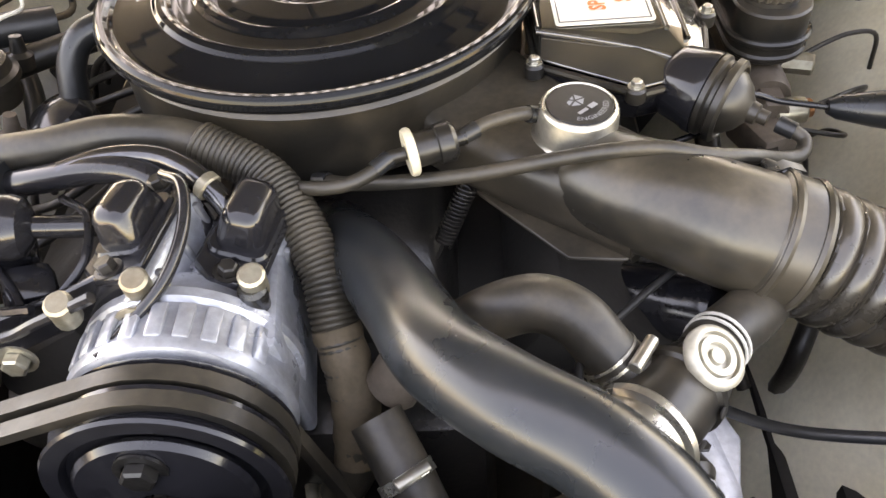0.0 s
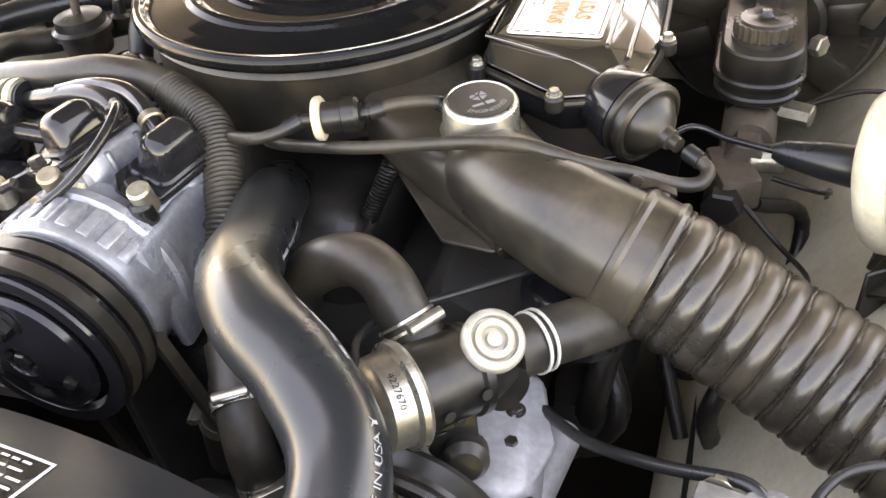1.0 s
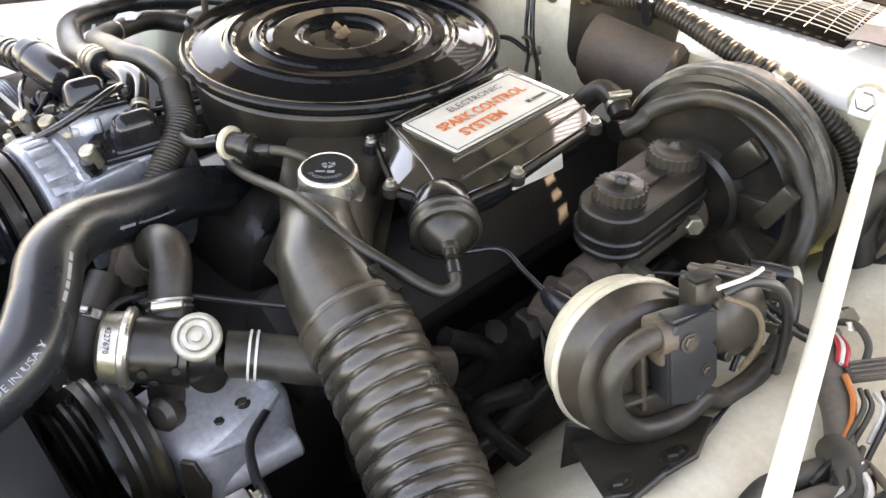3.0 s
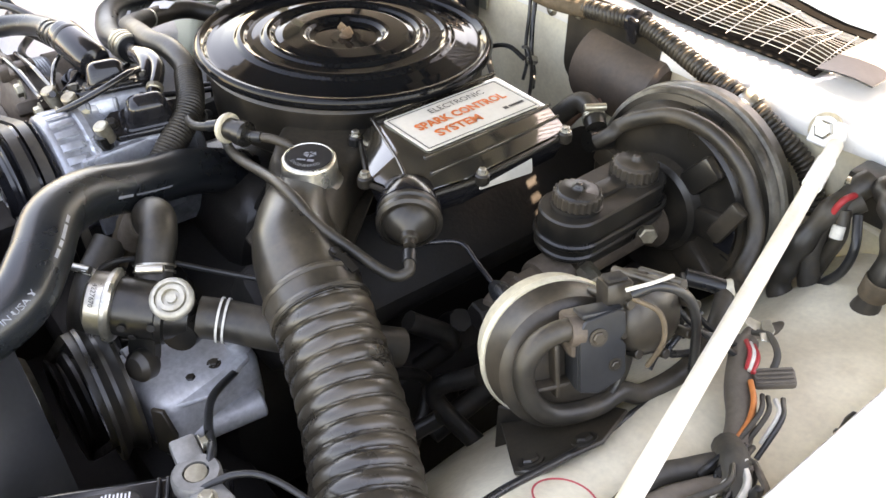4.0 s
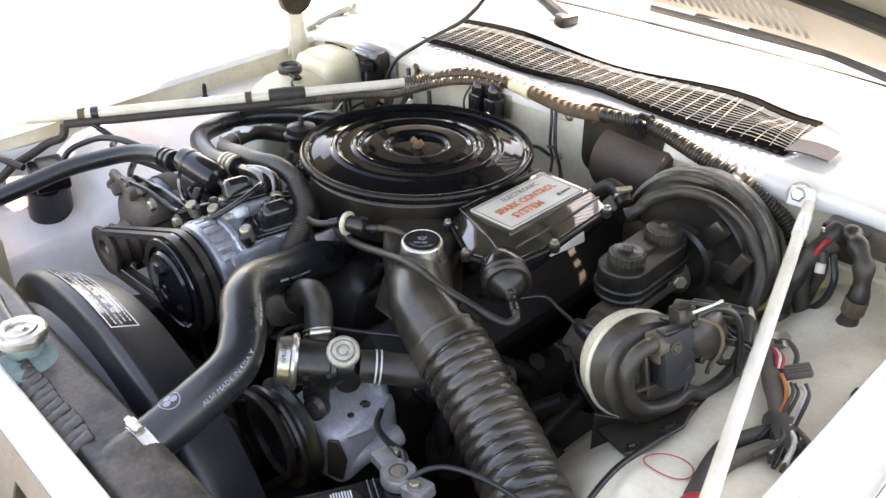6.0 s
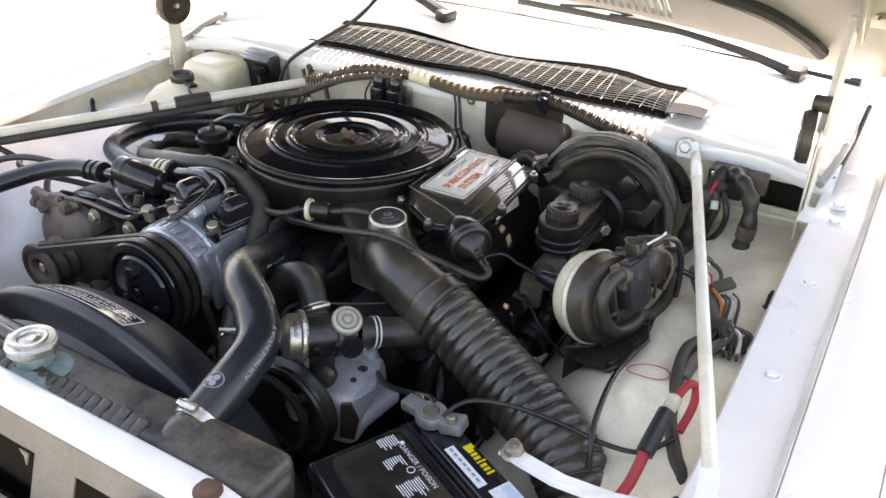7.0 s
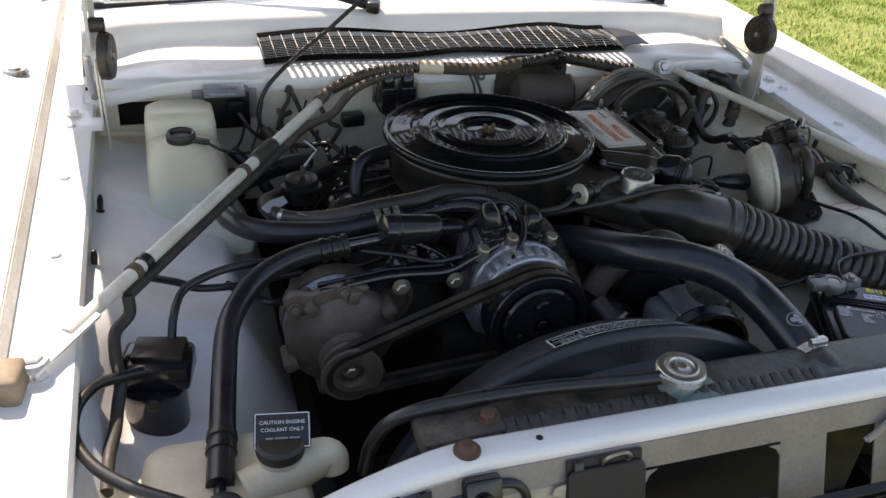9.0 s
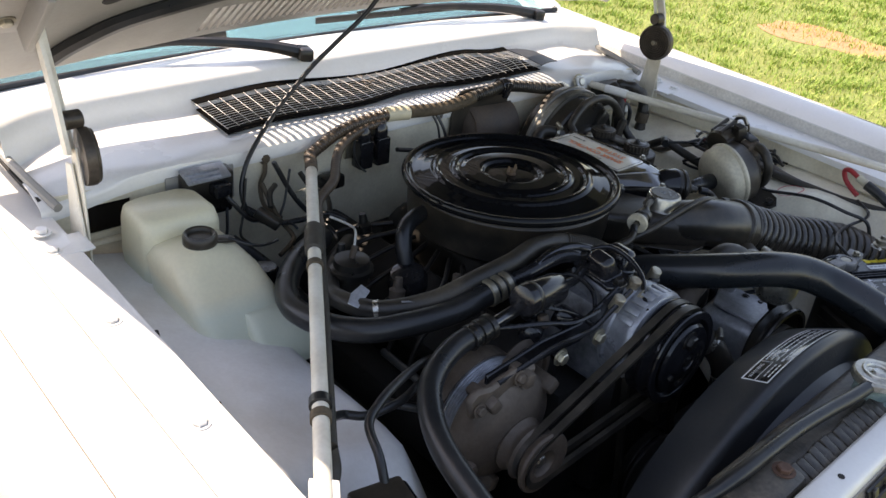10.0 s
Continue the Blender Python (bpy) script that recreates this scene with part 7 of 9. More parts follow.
part("lead", tube([sm @ Vector(p) for p in ((0.034, 0.082, 0.074), (0.050, 0.072, 0.088), (0.053, 0.048, 0.090), (0.046, 0.02, 0.078))], 0.0022, 8, 8), TAPE, t, smooth=60)
part("lead", tube([sm @ Vector(p) for p in ((0.030, 0.088, 0.070), (0.052, 0.094, 0.078), (0.074, 0.090, 0.066))], 0.0018, 8, 8), WHITE_WIRE, t, smooth=60)
part("actuator_boot", lathe([(0, 0), (0.0155, 0), (0.017, 0.006), (0.015, 0.03), (0.010, 0.06), (0.006, 0.068), (0, 0.068)], sc - sw * 0.040, Vector((-0.97, 0.1, 0.05)), 24), RUBBER, t, "black rubber cable boot")
cable("servo_cable", [sc - sw * 0.04 + Vector((-0.062, 0.006, 0.003)), (0.35, -0.10, 0.912), (0.32, -0.10, 0.92), (0.29, -0.13, 0.915), (0.24, -0.14, 0.90)], 0.0028, GLOSSY, "black cruise control cable in a gloss sheath", "cable")
t = thing("servo_bracket", (0.52, -0.14, 0.84), "dusty black stamped bracket under the servo", "bracket")
part("plate", prism([(-0.068, -0.015), (0.024, -0.072), (0.042, -0.062), (0.063, -0.005), (0.044, 0.045), (-0.053, 0.05)], 0.004, pose(0.525, -0.15, 0.858, 0, -33, 0), 0.001), HOUSING, t)
part("upright", box((0.005, 0.07, 0.07), pose(0.487, -0.13, 0.878, 0, 20, -18), 0.001), HOUSING, t)
for x, y in ((0.026, -0.054), (0.046, -0.010)):
    bolt(pose(0.525, -0.15, 0.858, 0, -33, 0) @ Vector((x, y, 0.004)), (-0.54, 0, 0.84), t, 0.008, 0.003, PLASTIC)
part("web", prism([(0, 0), (0.07, 0), (0.05, -0.09), (0.0, -0.12)], 0.004, pose(0.462, -0.165, 0.847, 90, 0, 35)), HOUSING, t)
part("torn_tag", prism([(0, 0), (0.03, 0.004), (0.028, 0.016), (0.012, 0.012), (0.004, 0.018)], 0.0008, pose(0.515, -0.165, 0.852, 20, 10, 20), 0), CREAM, t, "torn pale paper tag")

# ================================================================ body braces


def brace(pts, r, label, flat_ends, bands=()):
    """A painted round tie rod with flattened, bolted ends."""
    t = thing("body_brace", pts[0], label, "brace", "body braces")
    a, b = Vector(pts[0]), Vector(pts[-1])
    w = (b - a).normalized()
    part("rod", tube(pts, r, 18, 6), BRACE, t, smooth=60)
    for p, way in ((a, -w), (b, w)):
        if flat_ends:
            line = [p - way * 0.012, p + way * 0.012, p + way * 0.034]
            part("flat_end", strip(line, 0.030, 0.005, Vector((0, 0, 1)) - way * way.z), WHITE, t)
            bolt(p + way * 0.022 + Z * 0.006, (0, 0, 1), t, 0.010, 0.007, WHITE)
    for f in bands:
        part("band", lathe([(r, -0.006), (r + 0.0025, -0.006), (r + 0.0025, 0.006), (r, 0.006)], a.lerp(b, f), w, 20), TAPE, t, "brown tape band")
    return t


R0, R1 = Vector((0.500, 0.262, 0.990)), Vector((0.724, -0.435, 0.969))
br = brace([R0, R0.lerp(R1, 0.5), R1], 0.0082, "white painted body brace rod beside the booster", False)
part("sleeve", lathe([(0.0082, -0.05), (0.0096, -0.05), (0.0099, 0.0), (0.0096, 0.002), (0.0082, 0.002)], R0.lerp(R1, 0.12), (R1 - R0).normalized(), 20), WHITE, br)
part("foot", prism([(-0.022, -0.014), (0.010, -0.016), (0.016, 0.0), (0.010, 0.016), (-0.022, 0.014)], 0.006, Matrix.Translation((0.486, 0.278, 0.990)) @ pose(0, 0, 0, 60, 0, 10)), WHITE, br)
part("washer", disc(0.019, 0.002, (0.478, 0.2785, 0.9925), (0, -0.9, 0.4), 28), PLATE_CREAM, br, "rust-stained washer")
bolt((0.478, 0.277, 0.993), (0, -0.9, 0.4), br, 0.0105, 0.008, ZINC, "stained bolt")
part("flat_end", strip([R1, R1 + Vector((0.004, -0.02, -0.002)), R1 + Vector((0.010, -0.062, -0.004)), R1 + Vector((0.012, -0.085, -0.004))], 0.019, 0.005, Vector((-0.3, 0, 1))), WHITE, br)
bolt(R1 + Vector((0.012, -0.072, 0.004)), (0, 0, 1), br, 0.010, 0.006, BEIGE)

t = thing("battery_hold_down", (0.6, -0.47, 0.92), "white painted flat brace bolted to the battery clamp", "brace")
part("bar", strip([Vector(p) for p in ((0.735, -0.512, 0.968), (0.70, -0.500, 0.958), (0.64, -0.485, 0.928), (0.58, -0.468, 0.906), (0.535, -0.452, 0.896), (0.505, -0.440, 0.889))], 0.022, 0.005, (0.1, 0.1, 1)), WHITE, t)
part("nut", lathe([(0, 0), (0.014, 0), (0.015, 0.004), (0.011, 0.006), (0.011, 0.014), (0.006, 0.016), (0.006, 0.022), (0, 0.023)], (0.517, -0.445, 0.892), (0, 0, 1), 16), STEEL, t, "corroded nut")
# rubber stop on the fender by the brace
single("rubber_stop", box((0.026, 0.034, 0.036), pose(0.755, -0.506, 0.974, 0, 0, 10), 0.006, segments=3), DUSTY_RUBBER, "grey rubber hood stop on the fender", "bumper", "hood stops")
t = thing("rubber_stop", (-0.765, -0.49, 0.95), "brown rubber hood stop on the fender edge", "bumper", "hood stops")
part("block", box((0.030, 0.050, 0.036), pose(-0.768, -0.49, 0.955, 0, 0, -6), 0.007, segments=3), AGED_RUBBER, t)

L0, L1 = Vector((-0.738, -0.452, 0.955)), Vector((-0.255, 0.285, 0.978))
brl = brace([L0.lerp(L1, 0.05), L0.lerp(L1, 0.5), L0.lerp(L1, 0.98)], 0.0096, "white painted body brace rod with tape bands", False, (0.17, 0.545))
part("flat_end", strip([L0 - (L1 - L0).normalized() * 0.03, L0, L0.lerp(L1, 0.06), L0.lerp(L1, 0.10)], 0.030, 0.005, Vector((0.2, 0, 1))), WHITE, brl)
bolt(L0 + Vector((-0.008, -0.012, 0.007)), (0, 0, 1), brl, 0.012, 0.006, WHITE)
lw = (L1 - L0).normalized()
part("tape_sleeve", lathe([(0.0096, 0), (0.0135, 0.002), (0.0145, 0.03), (0.0135, 0.068), (0.0096, 0.07)], L0.lerp(L1, 0.60), lw, 20), GREY_TAPE, brl, "black tape sleeve")

# ================================================================ battery
BA = pose(0.469, -0.540, 0.0, 0, 0, -27)
t = thing("battery", (0.468, -0.543, 0.68), "black car battery with white warning print and coloured labels", "battery")
part("case", box((0.262, 0.176, 0.17), BA @ pose(0, 0, 0.765), 0.010, segments=3), PLASTIC, t)
lid = part("lid", box((0.266, 0.180, 0.026), BA @ pose(0, 0, 0.858), 0.008, segments=3), GLOSSY, t, "black lid")
part("raised_panel", prism(rounded(0.225, 0.040, 0.006, 4), 0.010, BA @ pose(0.005, 0.068, 0.868), 0.003), GLOSSY, lid)
part("vent_cover", prism(rounded(0.132, 0.092, 0.014, 5), 0.010, BA @ pose(-0.050, -0.022, 0.869), 0.003), PLASTIC, t)
part("vent_cover", prism(rounded(0.088, 0.092, 0.014, 5), 0.010, BA @ pose(0.072, -0.022, 0.869), 0.003), PLASTIC, t)
for y in (0.034, 0.041):
    part("lid_rib", box((0.25, 0.0035, 0.009), BA @ pose(0, y, 0.873), 0.0015), GLOSSY, t)
b_right, b_up = BA.to_3x3() @ Vector((1, 0, 0)), BA.to_3x3() @ Vector((0, 1, 0))


def bat(x, y, z=0.8795):
    return BA @ Vector((x, y, z))


lettering("DANGER / POISON", 0.0092, bat(-0.053, 0.0135), b_right, b_up, INK_WHITE, lid)
bars([(-0.097, 0.0165, 0.005, 0.005)], bat(0, 0), b_right, b_up, INK_WHITE, lid)
rng = random.Random(11)
rows = [(-0.113 + rng.uniform(0, 0.002), 0.0130 - 0.0030 * r, rng.uniform(0.012, 0.022), 0.0014) for r in range(8)]
rows += [(-0.080 + rng.uniform(0, 0.002), 0.0035 - 0.0030 * r, rng.uniform(0.010, 0.018), 0.0013) for r in range(8)]
rows += [(-0.040 + rng.uniform(0, 0.002), 0.0045 - 0.0030 * r, rng.uniform(0.016, 0.028), 0.0013) for r in range(10)]
bars(rows, bat(0, 0), b_right, b_up, INK_WHITE, lid)
part("hazard_mark", lathe([(0.0042, 0), (0.0050, 0), (0.0050, 0.0006), (0.0042, 0.0006), (0.0042, 0)], bat(-0.052, 0.0035), (0, 0, 1), 24), INK_WHITE, t, "white round hazard mark")
rows = [(0.038 + 0.026 * c, 0.008 - 0.0030 * r, rng.uniform(0.012, 0.022), 0.0014) for r in range(8) for c in range(2)]
bars(rows, bat(0, 0), b_right, b_up, INK_WHITE, lid)
# brand strip drawn as plain yellow shapes, with pale labels beside it
z_top = 0.8783
for k, (w, h) in enumerate(((0.0075, 0.012), (0.0045, 0.008), (0.004, 0.008), (0.0045, 0.008), (0.0024, 0.012), (0.0045, 0.008), (0.004, 0.008), (0.003, 0.010))):
    part("brand_mark", box((w, h, 0.0006), BA @ pose(-0.050 + 0.0066 * k, 0.0785 + (h - 0.008) * 0.3, z_top), 0), INK_YELLOW, t)
part("strip_label", box((0.070, 0.012, 0.0008), BA @ pose(-0.026, 0.0595, z_top), 0), INK_WHITE, t, "narrow white label strip")
bars([(-0.058 + 0.009 * k, 0.0595, 0.006, 0.003) for k in range(7)], bat(0, 0, z_top + 0.0006), b_right, b_up, INK_GREY, lid)
part("type_label", box((0.072, 0.028, 0.0008), BA @ pose(0.054, 0.0745, z_top), 0), INK_WHITE, t, "pale blue and white label")
bars([(0.022, 0.080, 0.026, 0.010), (0.054, 0.0745, 0.032, 0.020)], bat(0, 0, z_top + 0.0006), b_right, b_up, BLUE_LABEL, lid)
for x, y in ((-0.110, 0.066), (0.113, 0.084)):
    part("post", lathe([(0, 0), (0.012, 0), (0.010, 0.02), (0.009, 0.024), (0, 0.025)], bat(x, y, 0.87), (0, 0, 1), 18), STEEL, t, "lead post")
part("hold_down_clamp", prism([(0, 0), (0.012, 0), (0.012, 0.10), (0, 0.10)], 0.02, BA @ pose(-0.147, -0.05, 0.79, 0, 0, 0)), PLASTIC, t)


def terminal(place, turn, label, material):
    """A battery cable clamp: split ring, bolt and cable barrel."""
    t = thing("battery_terminal", place, label, "terminal", "battery terminals")
    m = Matrix.Translation(place) @ pose(0, 0, 0, 0, 0, turn)
    part("ring", lathe([(0.0105, 0), (0.019, 0), (0.020, 0.003), (0.020, 0.012), (0.018, 0.015), (0.0105, 0.015), (0.0105, 0)], place, (0, 0, 1), 24), material, t)
    part("jaw", box((0.030, 0.022, 0.014), m @ pose(-0.026, 0, 0.008), 0.003), material, t)
    part("cable_clamp", box((0.030, 0.026, 0.016), m @ pose(0.030, 0.004, 0.008, 0, -12, 12), 0.003), material, t)
    bolt(m @ Vector((-0.03, 0.012, 0.008)), m.to_3x3() @ Vector((0, 1, 0)), t, 0.006, 0.006, STEEL)
    bolt(m @ Vector((0.03, 0.0, 0.017)), (0, 0, 1), t, 0.0055, 0.005, STEEL)
    return t


terminal(bat(-0.110, 0.066, 0.880), -8, "corroded grey battery terminal clamp with two bolts", LEAD)
terminal(bat(0.113, 0.084, 0.884), -30, "white furred battery terminal clamp at the red cable", CAST)
cable("battery_cable", [bat(-0.095, 0.07, 0.892), (0.425, -0.410, 0.899), (0.445, -0.390, 0.900), (0.49, -0.374, 0.897), (0.546, -0.369, 0.893), (0.60, -0.375, 0.895), (0.64, -0.365, 0.895), (0.665, -0.33, 0.90)], 0.0030, RUBBER, "black battery cable lying across the duct", "cable")
cable("battery_cable", [bat(-0.115, 0.075, 0.890), (0.385, -0.41, 0.892), (0.34, -0.395, 0.87), (0.29, -0.37, 0.845), (0.25, -0.33, 0.82)], 0.0042, RUBBER, "black earth cable running down to the pump", "cable")
t = thing("battery_cable", (0.62, -0.4, 0.88), "red battery cable with black and white sleeves", "cable")
part("red_cable", tube([bat(0.120, 0.085, 0.895), (0.612, -0.506, 0.897), (0.632, -0.475, 0.895), (0.645, -0.435, 0.902), (0.649, -0.395, 0.921), (0.651, -0.37, 0.932)], 0.0065, 12, 8), RED, t, smooth=60)
part("black_sleeve", tube([(0.649, -0.395, 0.922), (0.651, -0.368, 0.933), (0.653, -0.340, 0.942)], 0.0100, 14), RUBBER, t)
part("white_sleeve", tube([(0.653, -0.344, 0.941), (0.656, -0.320, 0.949)], 0.0082, 14), CREAM, t)
part("red_loop", tube([(0.656, -0.322, 0.948), (0.662, -0.298, 0.955), (0.669, -0.285, 0.947), (0.672, -0.295, 0.926), (0.668, -0.325, 0.908)], 0.005, 12, 8), RED, t, smooth=60)
single("inline_fuse", box((0.03, 0.022, 0.016), pose(0.632, -0.312, 0.886, 10, 0, 20), 0.003), PLASTIC, "small grey-black inline connector on the wires", "connector")

# ================================================================ washer bottle and coolant tank


def bottle(rings, name, material, parent, label=""):
    """A blow-moulded bottle from stacked rounded outlines: (x, y, z, width, depth, radius)."""
    bm = bmesh.new()
    loops = []
    for x, y, z, w, d, r in rings:
        loops.append([bm.verts.new((x + a, y + b, z)) for a, b in rounded(w, d, min(r, w * 0.49, d * 0.49), 6)])
    for a, b in zip(loops, loops[1:]):
        for k in range(len(a)):
            bm.faces.new((a[k], a[(k + 1) % len(a)], b[(k + 1) % len(a)], b[k]))
    bm.faces.new(loops[0][::-1])
    bm.faces.new(loops[-1])
    return part(name, bm, material, parent, label, 50)


t = thing("washer_bottle", (-0.56, 0.13, 0.8), "milky white washer bottle with a black filler cap", "washer bottle")
bottle([(-0.558, 0.215, 0.79, 0.10, 0.09, 0.03), (-0.558, 0.215, 0.80, 0.118, 0.105, 0.03), (-0.558, 0.215, 0.90, 0.126, 0.11, 0.022), (-0.557, 0.216, 0.955, 0.124, 0.105, 0.022), (-0.557, 0.218, 0.971, 0.118, 0.098, 0.024), (-0.557, 0.220, 0.977, 0.104, 0.080, 0.026)], "rear_lobe", MILKY, t)
bottle([(-0.545, 0.060, 0.785, 0.13, 0.14, 0.02), (-0.545, 0.058, 0.800, 0.148, 0.172, 0.024), (-0.547, 0.070, 0.850, 0.144, 0.186, 0.026), (-0.550, 0.096, 0.895, 0.138, 0.172, 0.028), (-0.556, 0.120, 0.928, 0.126, 0.144, 0.030), (-0.559, 0.126, 0.945, 0.106, 0.112, 0.034), (-0.559, 0.119, 0.953, 0.075, 0.075, 0.034), (-0.559, 0.118, 0.958, 0.058, 0.058, 0.028)], "front_lobe", MILKY, t)
bottle([(-0.500, -0.020, 0.815, 0.08, 0.05, 0.012), (-0.502, -0.016, 0.835, 0.096, 0.062, 0.014), (-0.512, 0.002, 0.868, 0.090, 0.060, 0.016), (-0.518, 0.020, 0.892, 0.07, 0.05, 0.018)], "toe", MILKY, t)
for p in ((-0.545, -0.030, 0.845), (-0.480, -0.026, 0.842)):
    part("ear", disc(0.011, 0.012, p, (0.1, -0.6, 0.8), 16, 0.3), MILKY, t)
part("cap", lathe([(0, 0.951), (0.0235, 0.951), (0.0250, 0.955), (0.0250, 0.966), (0.022, 0.970), (0.0185, 0.9685), (0.017, 0.964), (0, 0.964)], (-0.559, 0.118, 0.004), (0, 0, 1), 32), PLASTIC, t, "black rubber filler cap")
part("cap_tab", box((0.034, 0.018, 0.006), pose(-0.528, 0.107, 0.960, 0, 10, -10), 0.002), PLASTIC, t)
part("pump", lathe([(0, 0), (0.018, 0), (0.020, 0.004), (0.020, 0.05), (0, 0.052)], (-0.478, 0.075, 0.86), (0, 0.1, 1), 20), PLASTIC, t, "black washer pump")
for x, y, z in ((-0.562, -0.028, 0.857), (-0.655, 0.09, 0.884)):
    bolt((x, y, z), (0, 0, 1), t, 0.007, 0.005, BROWN)
cable("washer_wire", [(-0.522, 0.102, 0.962), (-0.50, 0.08, 0.955), (-0.48, 0.085, 0.945), (-0.462, 0.09, 0.94), (-0.44, 0.10, 0.935)], 0.0025, RUBBER, "thin black wire from the bottle cap", "wire", 6)

t = thing("coolant_tank", (-0.53, -0.6, 0.8), "yellowed plastic coolant tank with a moulded neck", "coolant tank")
bottle([(-0.55, -0.615, 0.70, 0.17, 0.14, 0.03), (-0.55, -0.612, 0.72, 0.185, 0.155, 0.03), (-0.552, -0.605, 0.845, 0.185, 0.15, 0.03), (-0.555, -0.600, 0.868, 0.17, 0.13, 0.03), (-0.56, -0.60, 0.875, 0.14, 0.10, 0.03)], "body", OLD_TANK, t)
part("neck_arm", tube([(-0.53, -0.625, 0.86), (-0.49, -0.615, 0.872), (-0.455, -0.605, 0.878), (-0.436, -0.605, 0.878), (-0.432, -0.612, 0.862)], 0.022, 18, 6, radius=lambda i, n: 0.030 - 0.014 * i / n), OLD_TANK, t)
part("neck", lathe([(0.024, 0.86), (0.024, 0.892), (0.027, 0.894), (0.027, 0.90), (0, 0.90)], (-0.492, -0.605, 0), (0, 0, 1), 28), OLD_TANK, t)
part("cap", lathe([(0, 0.899), (0.0265, 0.899), (0.0275, 0.903), (0.0275, 0.913), (0.024, 0.917), (0, 0.917)], (-0.492, -0.605, 0), (0, 0, 1), 32), DUSTY_RUBBER, t, "dull black screw cap")
cl = [Vector((-0.515, -0.574, 0.930)), Vector((-0.456, -0.582, 0.929))]
c_right = (cl[1] - cl[0]).normalized()
c_up = Vector((0.1, 0.80, 0.42))
c_up = (c_up - c_right * c_up.dot(c_right)).normalized()
c_out = c_right.cross(c_up)
cc0 = (cl[0] + cl[1]) / 2 - c_up * 0.020
cm = Matrix(((c_right.x, c_up.x, c_out.x, cc0.x), (c_right.y, c_up.y, c_out.y, cc0.y), (c_right.z, c_up.z, c_out.z, cc0.z), (0, 0, 0, 1)))
plate = part("label_plate", prism(rounded(0.062, 0.042, 0.003, 3), 0.0015, cm, 0), INK_BLACK, t, "black caution label with white border")
bm = bmesh.new()
for x, y, w, h in ((0, 0.0195, 0.060, 0.001), (0, -0.0195, 0.060, 0.001), (-0.0295, 0, 0.001, 0.040), (0.0295, 0, 0.001, 0.040)):
    box((w, h, 0.0003), cm @ pose(x, y, 0.0017), 0, bm)
part("label_border", bm, INK_WHITE, plate)
lettering("CAUTION ENGINE", 0.0060, cc0 + c_up * 0.009 + c_out * 0.0016, c_right, c_up, INK_WHITE, plate)
lettering("COOLANT ONLY", 0.0060, cc0 + c_up * 0.0005 + c_out * 0.0016, c_right, c_up, INK_WHITE, plate)
bars([(-0.018, -0.009, 0.008, 0.002), (-0.008, -0.009, 0.014, 0.002), (0.008, -0.009, 0.011, 0.002)], cc0 + c_out * 0.0012, c_right, c_up, INK_GREY, plate)
part("seam", tube([(-0.645, -0.66, 0.80), (-0.60, -0.682, 0.80), (-0.52, -0.682, 0.80)], 0.0015, 6), OLD_TANK, t)

# black vapour canister with its pipes
t = thing("vapour_canister", (-0.625, -0.37, 0.8), "black vapour canister with a square valve head", "canister")
part("can", lathe([(0, 0), (0.034, 0), (0.038, 0.006), (0.040, 0.02), (0.040, 0.075), (0.042, 0.078), (0.042, 0.086), (0, 0.087)], (-0.626, -0.402, 0.768), (0, 0.05, 1), 36), GLOSSY, t)
part("head", box((0.088, 0.062, 0.036), pose(-0.619, -0.390, 0.872, 0, 0, -12), 0.007), GLOSSY, t)
part("head_top", box((0.066, 0.046, 0.014), pose(-0.615, -0.384, 0.892, 0, 0, -12), 0.005), PLASTIC, t)
# made-up black disc where a highlight sits on the can's shoulder
part("shoulder_disc", disc(0.008, 0.012, (-0.627, -0.438, 0.852), (0, -1, 0.3), 16), PLASTIC, t)
cable("vapour_pipe", [(-0.600, -0.372, 0.890), (-0.594, -0.350, 0.918), (-0.58, -0.312, 0.930), (-0.55, -0.295, 0.938), (-0.51, -0.28, 0.94), (-0.46, -0.26, 0.93), (-0.42, -0.24, 0.91)], 0.0058, RUBBER, "bent black vapour pipe above the canister", "pipe")
cable("vapour_hose", [(-0.635, -0.425, 0.893), (-0.655, -0.436, 0.899), (-0.680, -0.452, 0.907), (-0.698, -0.480, 0.913), (-0.708, -0.510, 0.911), (-0.706, -0.545, 0.906), (-0.682, -0.597, 0.911), (-0.645, -0.645, 0.922), (-0.606, -0.675, 0.925), (-0.578, -0.695, 0.925)], 0.007, RUBBER, "grey worn hose looping from the canister to the front", "hose")
single("hose_boot", lathe([(0, 0), (0.035, 0.0), (0.042, 0.012), (0.038, 0.035), (0.024, 0.05), (0.014, 0.06), (0, 0.062)], (-0.563, -0.716, 0.884), (0.1, 0.30, 1), 28), RUBBER, "lumpy black rubber boot at the radiator support", "boot")

# ================================================================ cowl: wire grille, loom, washer hose, wipers
t = thing("cowl_grille", (0.04, 0.4, 1.015), "bent dark wire cowl grille with torn mesh", "grille")
rng = random.Random(21)


def grille_point(u, v):
    """Across (0 to 1) and back (0 to 1) on the sagging wire mesh."""
    x = -0.385 + 0.80 * u
    sag = 0.0045 * math.sin(u * 9.5) * (0.3 + v) + 0.006 * math.exp(-((u - 0.52) / 0.10) ** 2) * (1 - v) + 0.007 * math.exp(-((u - 0.93) / 0.06) ** 2) * math.sin(v * 5)
    y = 0.338 + 0.118 * v + 0.010 * math.sin(u * math.pi) + 0.006 * math.sin(u * 14) * (1 - v)
    return Vector((x, y, 1.0165 + 0.006 * (1 - (x / 0.72) ** 2) + 0.008 * v + sag))


